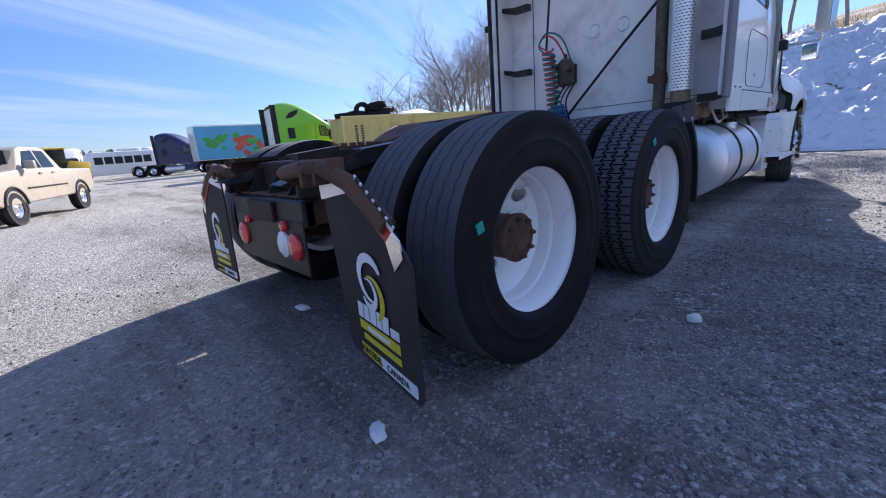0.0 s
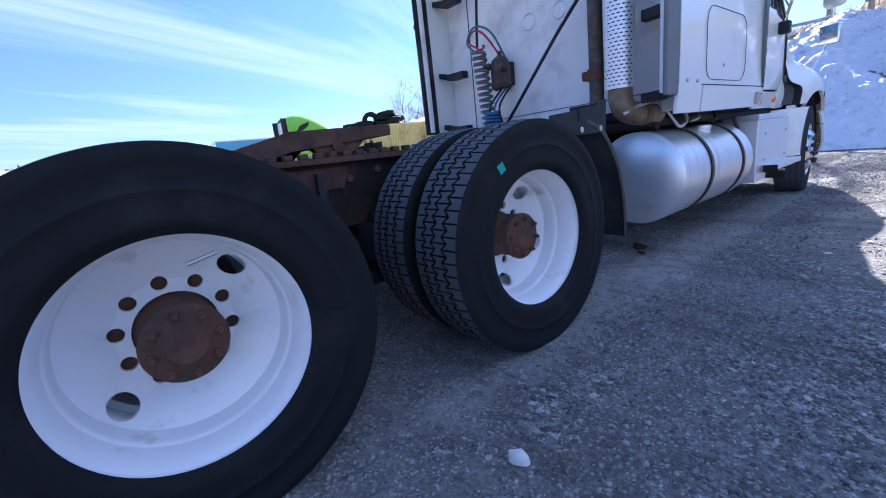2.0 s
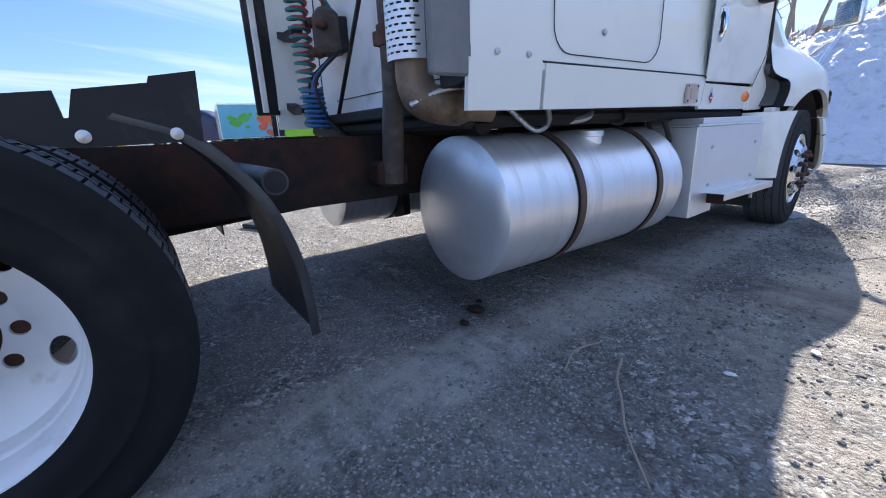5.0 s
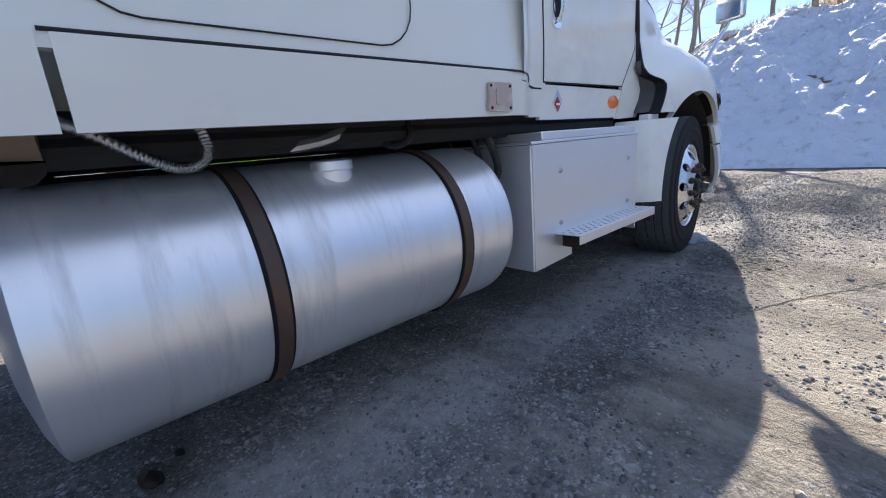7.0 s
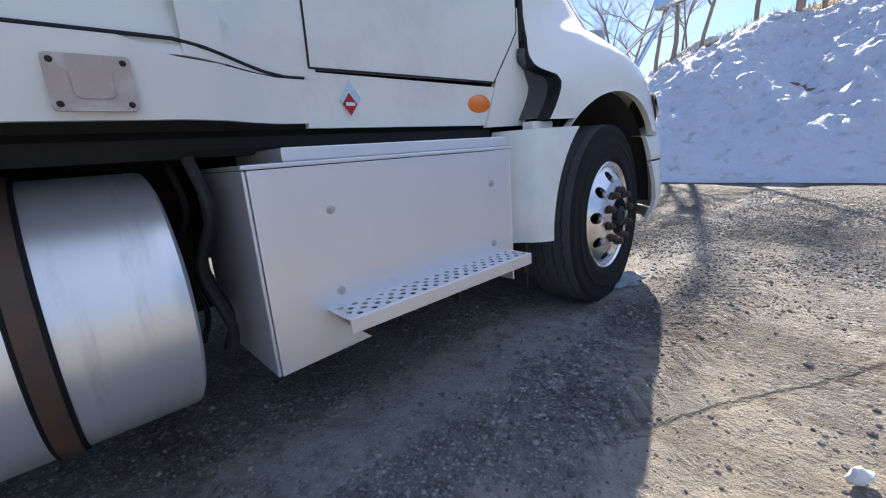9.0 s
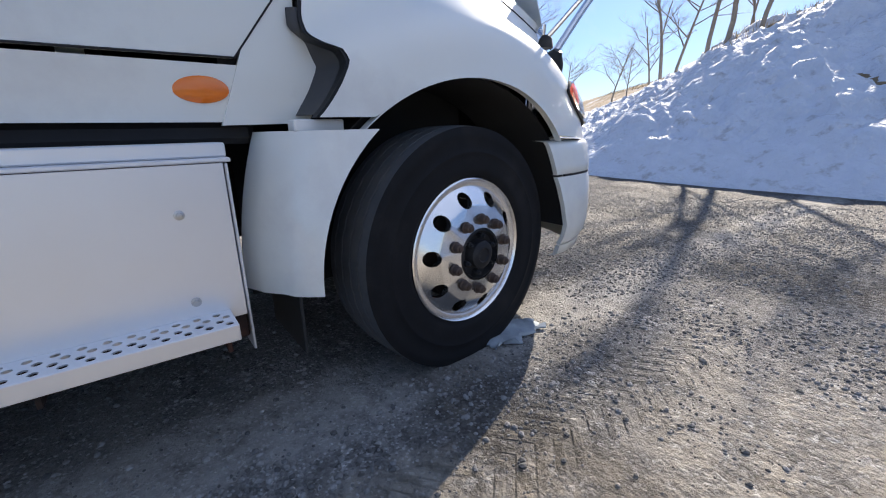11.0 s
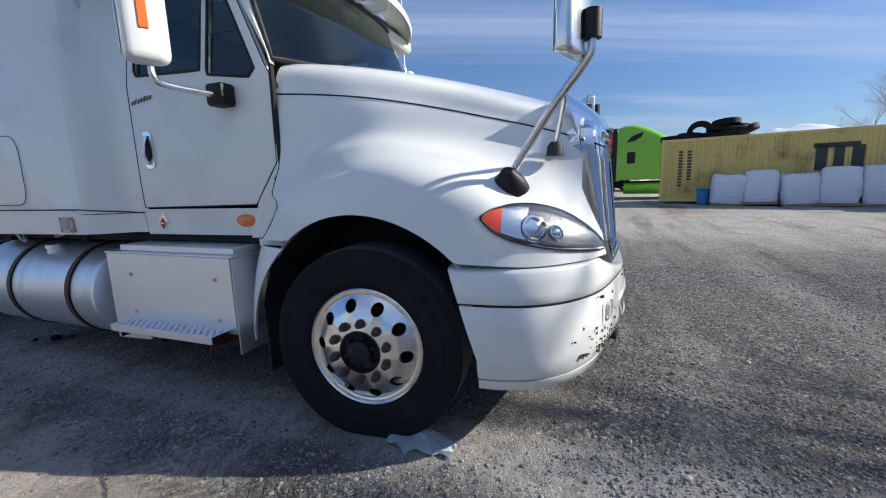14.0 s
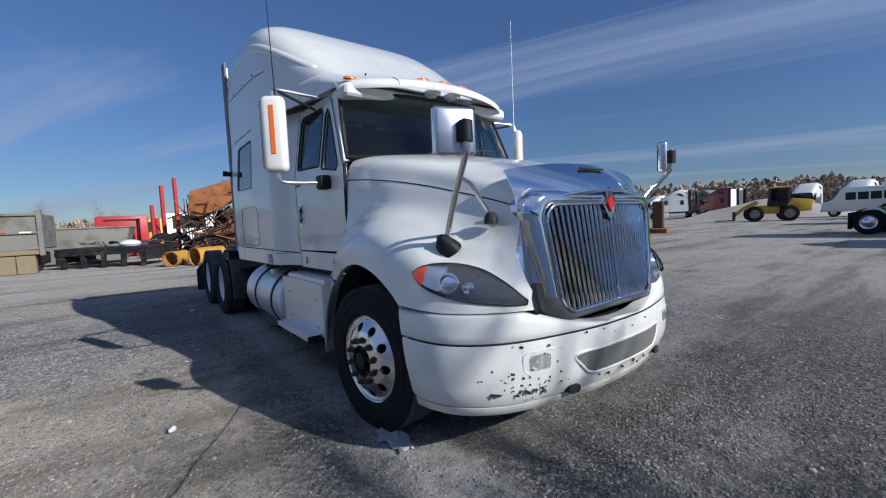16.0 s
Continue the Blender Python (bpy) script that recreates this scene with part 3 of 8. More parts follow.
def curve(y, ys, vs):
    """Smooth value at y through stations."""
    y = max(ys[0], min(ys[-1], y))
    i = max(0, min(len(ys) - 2, int(np.searchsorted(ys, y)) - 1))
    h = ys[i + 1] - ys[i]
    t = (y - ys[i]) / h
    m0 = (vs[i + 1] - vs[i - 1]) / (ys[i + 1] - ys[i - 1]) if i else (vs[1] - vs[0]) / (ys[1] - ys[0])
    m1 = (vs[i + 2] - vs[i]) / (ys[i + 2] - ys[i]) if i + 2 < len(ys) else (vs[-1] - vs[-2]) / (ys[-1] - ys[-2])
    return ((2 * t ** 3 - 3 * t * t + 1) * vs[i] + (t ** 3 - 2 * t * t + t) * h * m0 + (3 * t * t - 2 * t ** 3) * vs[i + 1] + (t ** 3 - t * t) * h * m1)


# ---- ground, bank and distance ----
def graded(lo, hi, fine_lo, fine_hi, step):
    mid = list(np.arange(fine_lo, fine_hi + 1e-6, step))
    out_hi, out_lo, d = [], [], step
    v = mid[-1]
    while v < hi:
        d *= 1.5
        v = min(hi, v + d)
        out_hi.append(v)
    v, d = mid[0], step
    while v > lo:
        d *= 1.5
        v = max(lo, v - d)
        out_lo.append(v)
    return out_lo[::-1] + mid + out_hi


def ground_z(x, y):
    near = math.exp(-((x / 14) ** 2 + ((y - 3) / 16) ** 2))
    return 0.012 * near * noise.noise((x * 1.7, y * 1.7, 0.3)) + 0.01 * near * noise.noise((x * 0.6, y * 0.6, 4.0)) - 0.006


bm = bmesh.new()
skin(bm, [[(x, y, ground_z(x, y)) for y in graded(-1500, 1500, -5, 13, 0.16)] for x in graded(-1500, 1500, -3, 5, 0.16)])
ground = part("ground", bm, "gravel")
tagged(ground, "dark grey crushed stone yard with dusty wheel tracks", "ground", kind="structure")

FOOT = [(90, 8.5), (14, 11.6), (4, 12.75), (-1, 13.0), (-3.4, 13.3), (-8, 17.0), (-11.5, 20.2), (-15, 23.0), (-24, 27.0), (-60, 38)]


def bank_depth(x, y):
    best, sign = 1e9, 1
    for (ax, ay), (bx, by) in zip(FOOT, FOOT[1:]):
        dx, dy = bx - ax, by - ay
        t = max(0, min(1, ((x - ax) * dx + (y - ay) * dy) / (dx * dx + dy * dy)))
        d = math.hypot(x - ax - t * dx, y - ay - t * dy)
        if d < best:
            best, sign = d, 1 if dx * (y - ay) - dy * (x - ax) < 0 else -1
    return best * sign


def bank_z(x, y, rough=1.0):
    d = bank_depth(x, y)
    wide = 5.6 + max(0, -3 - x) * 0.55
    t = max(0, min(1.25, d / wide))
    h = 3.3 * (1.12 * t - 0.12 * t * t) if t < 1.1 else 3.3 * (1.12 * 1.1 - 0.12 * 1.21)
    h += max(0, d - wide) * (0.02 if x > -3 else 0.06) + 0.22 * min(5.0, max(0, d - wide - 0.7)) + max(0, x - 1) * 0.10 * min(1, t)
    u, v = x * 0.80 + y * 0.60, y * 0.80 - x * 0.60
    lump = 0.30 * noise.noise((x * 0.55, y * 0.55, 1)) + 0.17 * noise.noise((x * 1.3, y * 1.3, 7)) + 0.26 * (0.5 - abs(noise.noise((u * 2.9, v * 1.5, 2)))) + 0.15 * noise.noise((u * 5.0, v * 3.2, 3)) + 0.06 * noise.noise((x * 10, y * 10, 5))
    return h + rough * lump * min(1, max(0, d) / 1.6) if d > 0 else -0.05 + 0.6 * d


rows = []
for x in np.concatenate([np.arange(-14, 9, 0.11), np.arange(9, 42, 1.0)]):
    row = []
    for k in range(92):
        # rows run from the foot inwards, up to the crest
        d = -0.5 + (7.6 + max(0, -3 - x) * 0.45) * k / 91
        y0 = float(np.interp(x, [p[0] for p in FOOT[::-1]], [p[1] for p in FOOT[::-1]]))
        y = y0 + d * (1.0 if x > -3.4 else 1.25)
        y += 0.25 * noise.noise((x * 0.9, 0.5, 9)) + 0.1 * noise.noise((x * 3, 0.5, 9))
        row.append((x, y, bank_z(x, y)))
    rows.append(row)
bm = bmesh.new()
skin(bm, rows)
snow = part("snow_bank", bm, "snow", smooth=50)
tagged(snow, "lumpy ploughed bank of old grey-white snow", "snow bank", kind="structure")

rows = []
for x in np.arange(-70, 61, 1.1):
    y0 = float(np.interp(x, [p[0] for p in FOOT[::-1]], [p[1] for p in FOOT[::-1]]))
    row = []
    for k in range(44):
        d = 1.2 + 26.0 * (k / 43) ** 1.5
        y = y0 + d * (1.0 if x > -3.4 else 1.3)
        row.append((x, y, bank_z(x, y, 0.6) - (0.16 if d < 6.4 + max(0, -3 - x) * 0.45 and -13.5 < x < 41 else -0.04)))
    rows.append(row)
bm = bmesh.new()
skin(bm, rows)
hill = part("grass_bank", bm, "grass", smooth=60)
tagged(hill, "bank of brown dead grass behind the snow", "grass bank", kind="structure")

# dry stalks along the crest
rng = random.Random(5)
verts, faces = [], []
for i in range(9000):
    x = rng.uniform(-30, 14)
    y0 = float(np.interp(x, [p[0] for p in FOOT[::-1]], [p[1] for p in FOOT[::-1]]))
    d = (5.6 + max(0, -3 - x) * 0.5) + abs(rng.gauss(0, 2.4)) + 0.1
    y = y0 + d * (1.0 if x > -3.4 else 1.3)
    z = bank_z(x, y, 0.6)
    h, a, t = rng.uniform(0.08, 0.30), rng.uniform(0, 6.3), rng.uniform(-0.2, 0.2)
    b = len(verts)
    c, s = math.cos(a) * 0.010, math.sin(a) * 0.010
    verts += [(x - c, y - s, z - 0.05), (x + c, y + s, z - 0.05), (x + t * h * 2, y + t * h, z + h)]
    faces.append((b, b + 1, b + 2))
me = bpy.data.meshes.new("dry_grass")
me.from_pydata(verts, [], faces)
me.materials.append(M["straw"])
tagged(new("dry_grass", me), "dry straw-coloured grass stalks along the bank", "grass", kind="stuff")


# ---- bare trees ----
def tree_meshes(seed, height, spread):
    rng = random.Random(seed)
    trunk, twigs = bmesh.new(), bmesh.new()

    def grow(p, d, length, r, level):
        pts, rad = [p], [r]
        q, e = Vector(p), Vector(d)
        n = 5 if level < 2 else 3
        for i in range(n):
            e = (e + Vector((rng.gauss(0, 0.10), rng.gauss(0, 0.10), 0.05 + rng.gauss(0, 0.05)))).normalized()
            q = q + e * length / n
            pts.append(q.copy())
            rad.append(r * (1 - 0.62 * (i + 1) / n))
        tube(trunk if level < 2 else twigs, pts, rad, (8, 6, 4, 3, 3)[level], caps=False)
        if level == 4:
            return
        for k in range((7, 6, 5, 4)[level]):
            t = rng.uniform(0.35 if level == 0 else 0.2, 1.0)
            i = min(n - 1, int(t * n))
            at = pts[i].lerp(pts[i + 1], t * n - i)
            side = Vector((rng.gauss(0, 1), rng.gauss(0, 1), rng.gauss(0.15, 0.3))).normalized()
            nd = (e * (1.0 - spread * 0.5) + side * spread).normalized()
            grow(at, nd, length * rng.uniform(0.42, 0.62), rad[i] * 0.55, level + 1)

    grow(Vector((0, 0, -0.3)), Vector((rng.gauss(0, 0.05), rng.gauss(0, 0.05), 1)), height * 0.62, height * 0.0105, 0)
    out = []
    for name, b in (("trunk", trunk), ("crown", twigs)):
        me = bpy.data.meshes.new(name)
        b.to_mesh(me)
        b.free()
        me.materials.append(M["bark"])
        for p in me.polygons:
            p.use_smooth = True
        out.append(me)
    return out


TREES = [tree_meshes(s, h, w) for s, h, w in ((1, 9.0, 0.8), (2, 11.0, 0.65), (3, 7.5, 0.9), (4, 10.0, 0.75))]
rng = random.Random(11)
spots = [(-3.9, 20.6, 0, 0.8), (-3.2, 20.1, 1, 0.7), (-2.3, 19.8, 2, 0.85), (0.1, 19.5, 3, 0.8), (0.6, 19.9, 0, 0.7), (-5.6, 22.2, 2, 0.8), (-7.2, 24.5, 1, 0.7),
         (-1.2, 21.5, 3, 0.75), (2.6, 20.2, 2, 0.8), (4.5, 21.5, 0, 0.8), (-9.5, 28, 2, 0.75), (7, 21, 1, 0.7), (-12.5, 31, 2, 0.6)]
spots += [(-31 + rng.gauss(0, 4.6), 38 + rng.gauss(0, 3.0), rng.randrange(4), rng.uniform(1.15, 1.6)) for _ in range(20)]
spots += [(-36 + rng.gauss(0, 3.6), 31 + rng.gauss(0, 2.5), rng.randrange(4), rng.uniform(0.9, 1.2)) for _ in range(16)]
spots += [(rng.uniform(-18, 12), 27 + rng.uniform(0, 10), rng.randrange(4), rng.uniform(0.6, 0.9)) for _ in range(9)]
spots += [(-26 - i * 6 + rng.gauss(0, 3), 44 + rng.gauss(0, 5), rng.randrange(4), rng.uniform(0.6, 0.9)) for i in range(5)]
spots += [(rng.uniform(-20, 30), -85 + rng.gauss(0, 9), rng.randrange(4), rng.uniform(0.55, 0.8)) for _ in range(16)]
for x, y, k, s in spots:
    z = bank_z(x, y, 0.6) if bank_depth(x, y) > 0 else 0.0
    t = thing("bare_tree", "bare leafless grey deciduous tree with fine branches", "tree", "bare trees", pose(x, y, z - 0.1, 0, 0, rng.uniform(0, 360)) @ Matrix.Scale(s, 4))
    for me in TREES[k]:
        o = new(me.name.split(".")[0], me)
        o.parent = t

# far wood round the yard: thin trunks, each with a loose crown of small ragged blades
rng = random.Random(3)
wood = {"far_wood": ([], []), "far_pines": ([], [])}
for i in range(5200):
    a = radians(rng.uniform(50, 218))
    d = rng.uniform(180, 250)
    x, y = -math.sin(a) * d, math.cos(a) * d
    pine = rng.random() < 0.12
    h = rng.uniform(5.0, 9.5) * float(np.interp(math.degrees(a), [50, 88, 98, 125, 150, 218], [0.75, 0.8, 1.25, 1.2, 0.8, 0.6]))
    w = h * (0.16 if pine else rng.uniform(0.20, 0.30))
    verts, faces = wood["far_pines" if pine else "far_wood"]
    b = len(verts)
    verts += [(x - 0.10, y, -0.5), (x + 0.10, y, -0.5), (x + 0.02, y, h * 0.9)]
    faces.append((b, b + 1, b + 2))
    for k in range(26):
        z = h * rng.uniform(0.12 if pine else 0.25, 1.0)
        r = w * (1.05 - z / h if pine else math.sin(math.pi * min(1, 0.2 + 0.78 * z / h))) * rng.random() ** 0.5
        t, q = rng.uniform(0, 6.283), rng.uniform(0.45, 1.05)
        cx, cy = x + r * math.cos(t), y + r * math.sin(t)
        e = rng.uniform(0, 6.283)
        b = len(verts)
        verts += [(cx - q * math.cos(e), cy - q * math.sin(e), z - q * rng.uniform(0.2, 0.9)), (cx + q * math.cos(e), cy + q * math.sin(e), z - q * rng.uniform(-0.2, 0.5)), (cx + rng.gauss(0, 0.15), cy, z + q * rng.uniform(0.6, 1.6))]
        faces.append((b, b + 1, b + 2))
for nm, lab in (("far_wood", "distant belt of bare brown trees round the yard"), ("far_pines", "distant dark green pines among bare trees")):
    me = bpy.data.meshes.new(nm)
    me.from_pydata(wood[nm][0], [], wood[nm][1])
    me.materials.append(M[nm])
    tagged(new(nm, me), lab, "woods", kind="stuff")


# ---- things round the yard ----
def simple_wheel(parent, x, y, r, w, side, rim="polish", name="wheel"):
    """Tyre with a dished rim, facing +x for side 1."""
    pr = [(-w / 2, r * 0.60), (-w / 2, r * 0.92), (-w / 2 + 0.03, r), (w / 2 - 0.03, r), (w / 2, r * 0.92), (w / 2, r * 0.60), (w / 2 - 0.02, r * 0.57)]
    t = part(name, lathed(pr, 28), "rubber", parent)
    t.matrix_basis = pose(x, y, r, 0, 0, 0 if side > 0 else 180)
    part("rim", lathed([(w / 2 - 0.01, r * 0.60), (w / 2 - 0.03, r * 0.55), (w / 2 - 0.08, r * 0.45), (w / 2 - 0.05, r * 0.28), (w / 2 - 0.02, r * 0.18), (w / 2, r * 0.1), (w / 2, 0.001)], 20), rim, t)
    return t


def highway_truck(m, paint, label, tank_paint="alu", group="parked trucks"):
    """An aerodynamic sleeper tractor; front to +y, rear axle at y = 0."""
    t = thing("parked_truck", label, "truck", group, m)
    for s in (1, -1):
        part("frame_rail", boxed(*sorted((s * 0.36, s * 0.45)), -0.7, 6.8, 0.62, 0.92), "frame", t, smooth=0)
        for y in (0, 1.32):
            simple_wheel(t, s * 1.05, y, 0.5, 0.30, s)
            simple_wheel(t, s * 0.72, y, 0.5, 0.28, s)
            part("wheel_fender", thick_skin([[(s * x, y + 0.57 * math.cos(a), 0.5 + 0.57 * math.sin(a)) for a in [radians(d) for d in range(35, 150, 10)]] for x in (0.62, 1.22)], lambda p: (0, 0, 0.01)), paint if y == 0 else "plastic", t)
        simple_wheel(t, s * 1.05, 5.9, 0.5, 0.28, s)
        part("fuel_tank", lathed([(2.4, 0.001), (2.4, 0.25), (2.44, 0.31), (4.2, 0.31), (4.24, 0.25), (4.24, 0.001)], 28, "y", at=(s * 0.86, 0, 0.56)), tank_paint, t)
        part("mudflap", boxed(*sorted((s * 0.62, s * 1.2)), -0.62, -0.60, 0.2, 0.9), "flap", t)
        part("side_mirror", boxed(*sorted((s * 1.2, s * 1.32)), 4.95, 5.1, 1.7, 2.3, 0.03, 2), "plastic", t)
        part("step_fairing", boxed(*sorted((s * 0.7, s * 1.18)), 4.3, 5.25, 0.35, 0.95, 0.03), paint, t)
        part("side_extender", boxed(*sorted((s * 1.17, s * 1.2)), 1.75, 2.05, 1.05, 3.7), "plastic", t)
        # side glass set into the wall
        part("door_window", prism([(4.42, 1.95), (5.05, 1.90), (5.02, 2.05), (4.78, 2.48), (4.42, 2.50)], "x", *sorted((s * 1.16, s * 1.19))), "glass", t)
        part("window_frame", tubed([(s * 1.19, y, z) for y, z in ((4.42, 1.95), (5.05, 1.90), (5.02, 2.05), (4.78, 2.48), (4.42, 2.50), (4.42, 1.95))], 0.025, 6), "plastic", t)
        part("sleeper_window", prism(rounded(2.55, 2.95, 1.85, 2.45, 0.08), "x", *sorted((s * 1.19, s * 1.205))), "dark", t)
        part("upper_window", prism([(2.5, 2.95), (2.75, 3.25), (3.3, 3.45), (3.2, 3.2), (2.9, 3.0)], "x", *sorted((s * 1.165, s * 1.20))), "dark", t)
        part("door_seam", tubed([(s * 1.199, y, z) for y, z in ((4.15, 1.1), (4.15, 2.65), (5.2, 2.65))], 0.008, 6), "dark", t)
        part("headlamp", lathed([(0, 0.001), (0.02, 0.12), (0.06, 0.10), (0.08, 0.001)], 16, "y"), "clear", t).matrix_basis = pose(s * 0.86, 6.55, 0.95, 0, 0, s * -20)
    ys, zs, ws = [2.0, 2.5, 3.0, 3.6, 4.2, 4.7, 5.1], [3.75, 3.88, 3.86, 3.65, 3.30, 2.95, 2.66], [1.19, 1.19, 1.19, 1.18, 1.16, 1.12, 1.06]
    rows = []
    for y in np.linspace(2.0, 5.1, 22):
        zt, w = curve(y, ys, zs), curve(y, ys, ws)
        rows.append([(1.2, y, 1.0), (1.2, y, 1.8)] + [(w * math.cos(a) ** 0.4, y, 2.3 + (zt - 2.3) * math.sin(a) ** 0.4) for a in np.linspace(0, math.pi / 2, 12)])
    bm = bmesh.new()
    skin(bm, rows)
    mirror_half(bm)
    part("cab_body", bm, paint, t, smooth=50)
    part("cab_back", boxed(-1.19, 1.19, 2.02, 2.05, 1.0, 3.6), "white_inner", t)
    rows = []
    for y in np.linspace(5.05, 6.75, 14):
        k = (y - 5.05) / 1.7
        zt, w = 1.90 - 0.12 * k - 0.62 * max(0, k - 0.35) ** 2, 1.18 - 0.30 * k ** 3
        rows.append([(w, y, 0.75 if abs(y - 5.9) > 0.6 else 0.55 + math.sqrt(max(0, 0.36 - (y - 5.9) ** 2)) * 1.0 + 0.02)] + [(w * math.cos(a) ** 0.45, y, 1.15 + (zt - 1.15) * math.sin(a) ** 0.6) for a in np.linspace(0.05, math.pi / 2, 10)])
    bm = bmesh.new()
    skin(bm, rows)
    mirror_half(bm)
    part("hood", bm, paint, t, smooth=50)
    part("grille", boxed(-0.45, 0.45, 6.70, 6.76, 0.75, 1.25, 0.04, 2), "chrome", t)
    part("bumper", boxed(-1.1, 1.1, 6.45, 6.85, 0.36, 0.74, 0.08, 3), paint, t)
    part("windscreen", thick_skin([[(1.08 * u, 5.42 - 0.25 * u * u - 0.42 * v, 1.90 + 0.75 * v) for v in (0, 0.5, 1)] for u in np.linspace(-1, 1, 11)], lambda p: (0, -0.01, 0)), "glass", t)
    part("cab_interior", boxed(-1.1, 1.1, 4.3, 4.9, 1.0, 2.4, 0.02), "dark", t)
    return t


def mirror_half(bm):
    geo = bmesh.ops.duplicate(bm, geom=list(bm.verts) + list(bm.edges) + list(bm.faces))["geom"]
    for g in geo:
        if isinstance(g, bmesh.types.BMVert):
            g.co.x = -g.co.x
    bmesh.ops.remove_doubles(bm, verts=bm.verts, dist=0.0005)
    return bm


green = highway_truck(pose(-22.9, 6.6, 0, 0, 0, -7), "green_paint", "bright lime green sleeper truck tractor", "green_paint")
white_truck = highway_truck(pose(-59, 8.5, 0, 0, 0, -52), "white", "white sleeper truck parked in the far row")
for x, y, a in ((-70, -3.6, -95), (-70, 24, -60), (-66, -8.5, -160), (-78, 9, -50), (-70, 1.5, -100), (-76, -24, -120)):
    copy_thing(white_truck, pose(x, y, 0, 0, 0, a))
highway_truck(pose(-66, -17.0, 0, 0, 0, -25), "grey_paint", "dull grey sleeper truck parked by the wood")
highway_truck(pose(-60, -8.0, 0, 0, 0, 175), "maroon", "dark red sleeper truck parked in the far row")
highway_truck(pose(-47, 5.6, 0, 0, 0, -40), "blue_paint", "dark blue sleeper truck parked in the far row")
mural_truck = highway_truck(pose(-33.0, 15.2, 0, 0, 0, -4), "white", "white sleeper truck hitched to a painted trailer")

# trailer with a painted side
trailer = thing("box_trailer", "box trailer painted with fruit and vegetables on blue", "trailer", m=pose(-35.8, 7.4, 0, 0, 0, -4))
part("box", boxed(-1.25, 1.25, 0, 8.2, 1.05, 3.72, 0.03), "white", trailer)
part("mural_ground", boxed(1.252, 1.262, 0.05, 8.1, 1.1, 3.6), "mural_sky", trailer)
rng = random.Random(8)
for i in range(34):
    y, z, r = rng.uniform(0.8, 7.2), rng.uniform(1.3, 2.9), rng.uniform(0.18, 0.5)
    mat = "mural_red" if abs(y - 4) < 1.8 and rng.random() < 0.7 else "mural_green"
    loop = [(y + r * rng.uniform(0.6, 1.2) * math.cos(a), z + r * 0.8 * rng.uniform(0.6, 1.2) * math.sin(a)) for a in [2 * math.pi * k / 10 for k in range(10)]]
    part("mural_patch", prism(loop, "x", 1.262, 1.266 + 0.0004 * i), mat, trailer, smooth=0)
for y in (1.0, 2.3):
    simple_wheel(trailer, 1.05, y, 0.5, 0.3, 1, "white_rim")
    simple_wheel(trailer, -1.05, y, 0.5, 0.3, -1, "white_rim")
part("underframe", boxed(-0.5, 0.5, 0.1, 8.0, 0.85, 1.05), "frame", trailer)

# sea container with corrugated sides
box_at = Matrix.Translation((-17.35, 10.1, 0.08)) @ Matrix.Rotation(math.atan2(3.1, 11.45) * -1, 4, "Z")
cont = thing("sea_container", "long ochre corrugated sea container with dark lettering", "container", m=box_at)
for sx, nm in ((0.0, "side_wall"), (-2.4, "side_wall")):
    rows = []
    n = 86
    for k in range(n + 1):
        for d, off in ((0.0, 0.0), (0.25, 0.0), (0.35, -0.036), (0.75, -0.036), (0.88, 0.0)):
            y = 0.12 + (k + d) * 11.95 / (n + 1)
            rows.append([(sx + off, y, 0.16), (sx + off, y, 2.48)])
    part(nm, thick_skin(rows, lambda p: (-0.004, 0, 0)), "container", cont, smooth=0)
for x in (0.0, -2.4):
    part("top_rail", boxed(x - 0.05, x + 0.012, 0, 12.19, 2.47, 2.59, 0.01), "container", cont)
    part("bottom_rail", boxed(x - 0.05, x + 0.012, 0, 12.19, 0.0, 0.17, 0.01), "container", cont)
    for y in (0, 12.07):
        part("corner_post", boxed(x - 0.09, x + 0.016, y, y + 0.12, 0.0, 2.6, 0.01), "container", cont)
part("roof", boxed(-2.38, -0.02, 0.05, 12.14, 2.53, 2.56), "container", cont)
for y in (0.03, 12.12):
    part("end_wall", boxed(-2.36, -0.04, y, y + 0.04, 0.1, 2.5), "container", cont)
# the large letter mark and the two columns of lettering, as plain shapes
for y0, y1, z0, z1 in ((4.98, 5.28, 1.15, 2.06), (5.46, 5.74, 1.28, 2.0), (5.92, 6.24, 1.15, 1.98), (4.90, 6.10, 1.92, 2.10)):
    part("letter_block", boxed(0.0, 0.014, y0, y1, z0, z1, 0.004), "chip", cont)
for y0, n in ((0.66, 12), (0.98, 10)):
    for k in range(n):
        part("lettering_bar", boxed(0.0, 0.012, y0, y0 + 0.15, 2.02 - k * 0.125, 2.10 - k * 0.125), "chip", cont)
part("door_panel", boxed(0.0, 0.03, 9.9, 11.0, 0.2, 2.0, 0.01), "cream", cont)


def on_container(x, y, z):
    return box_at @ Vector((x, y, z))


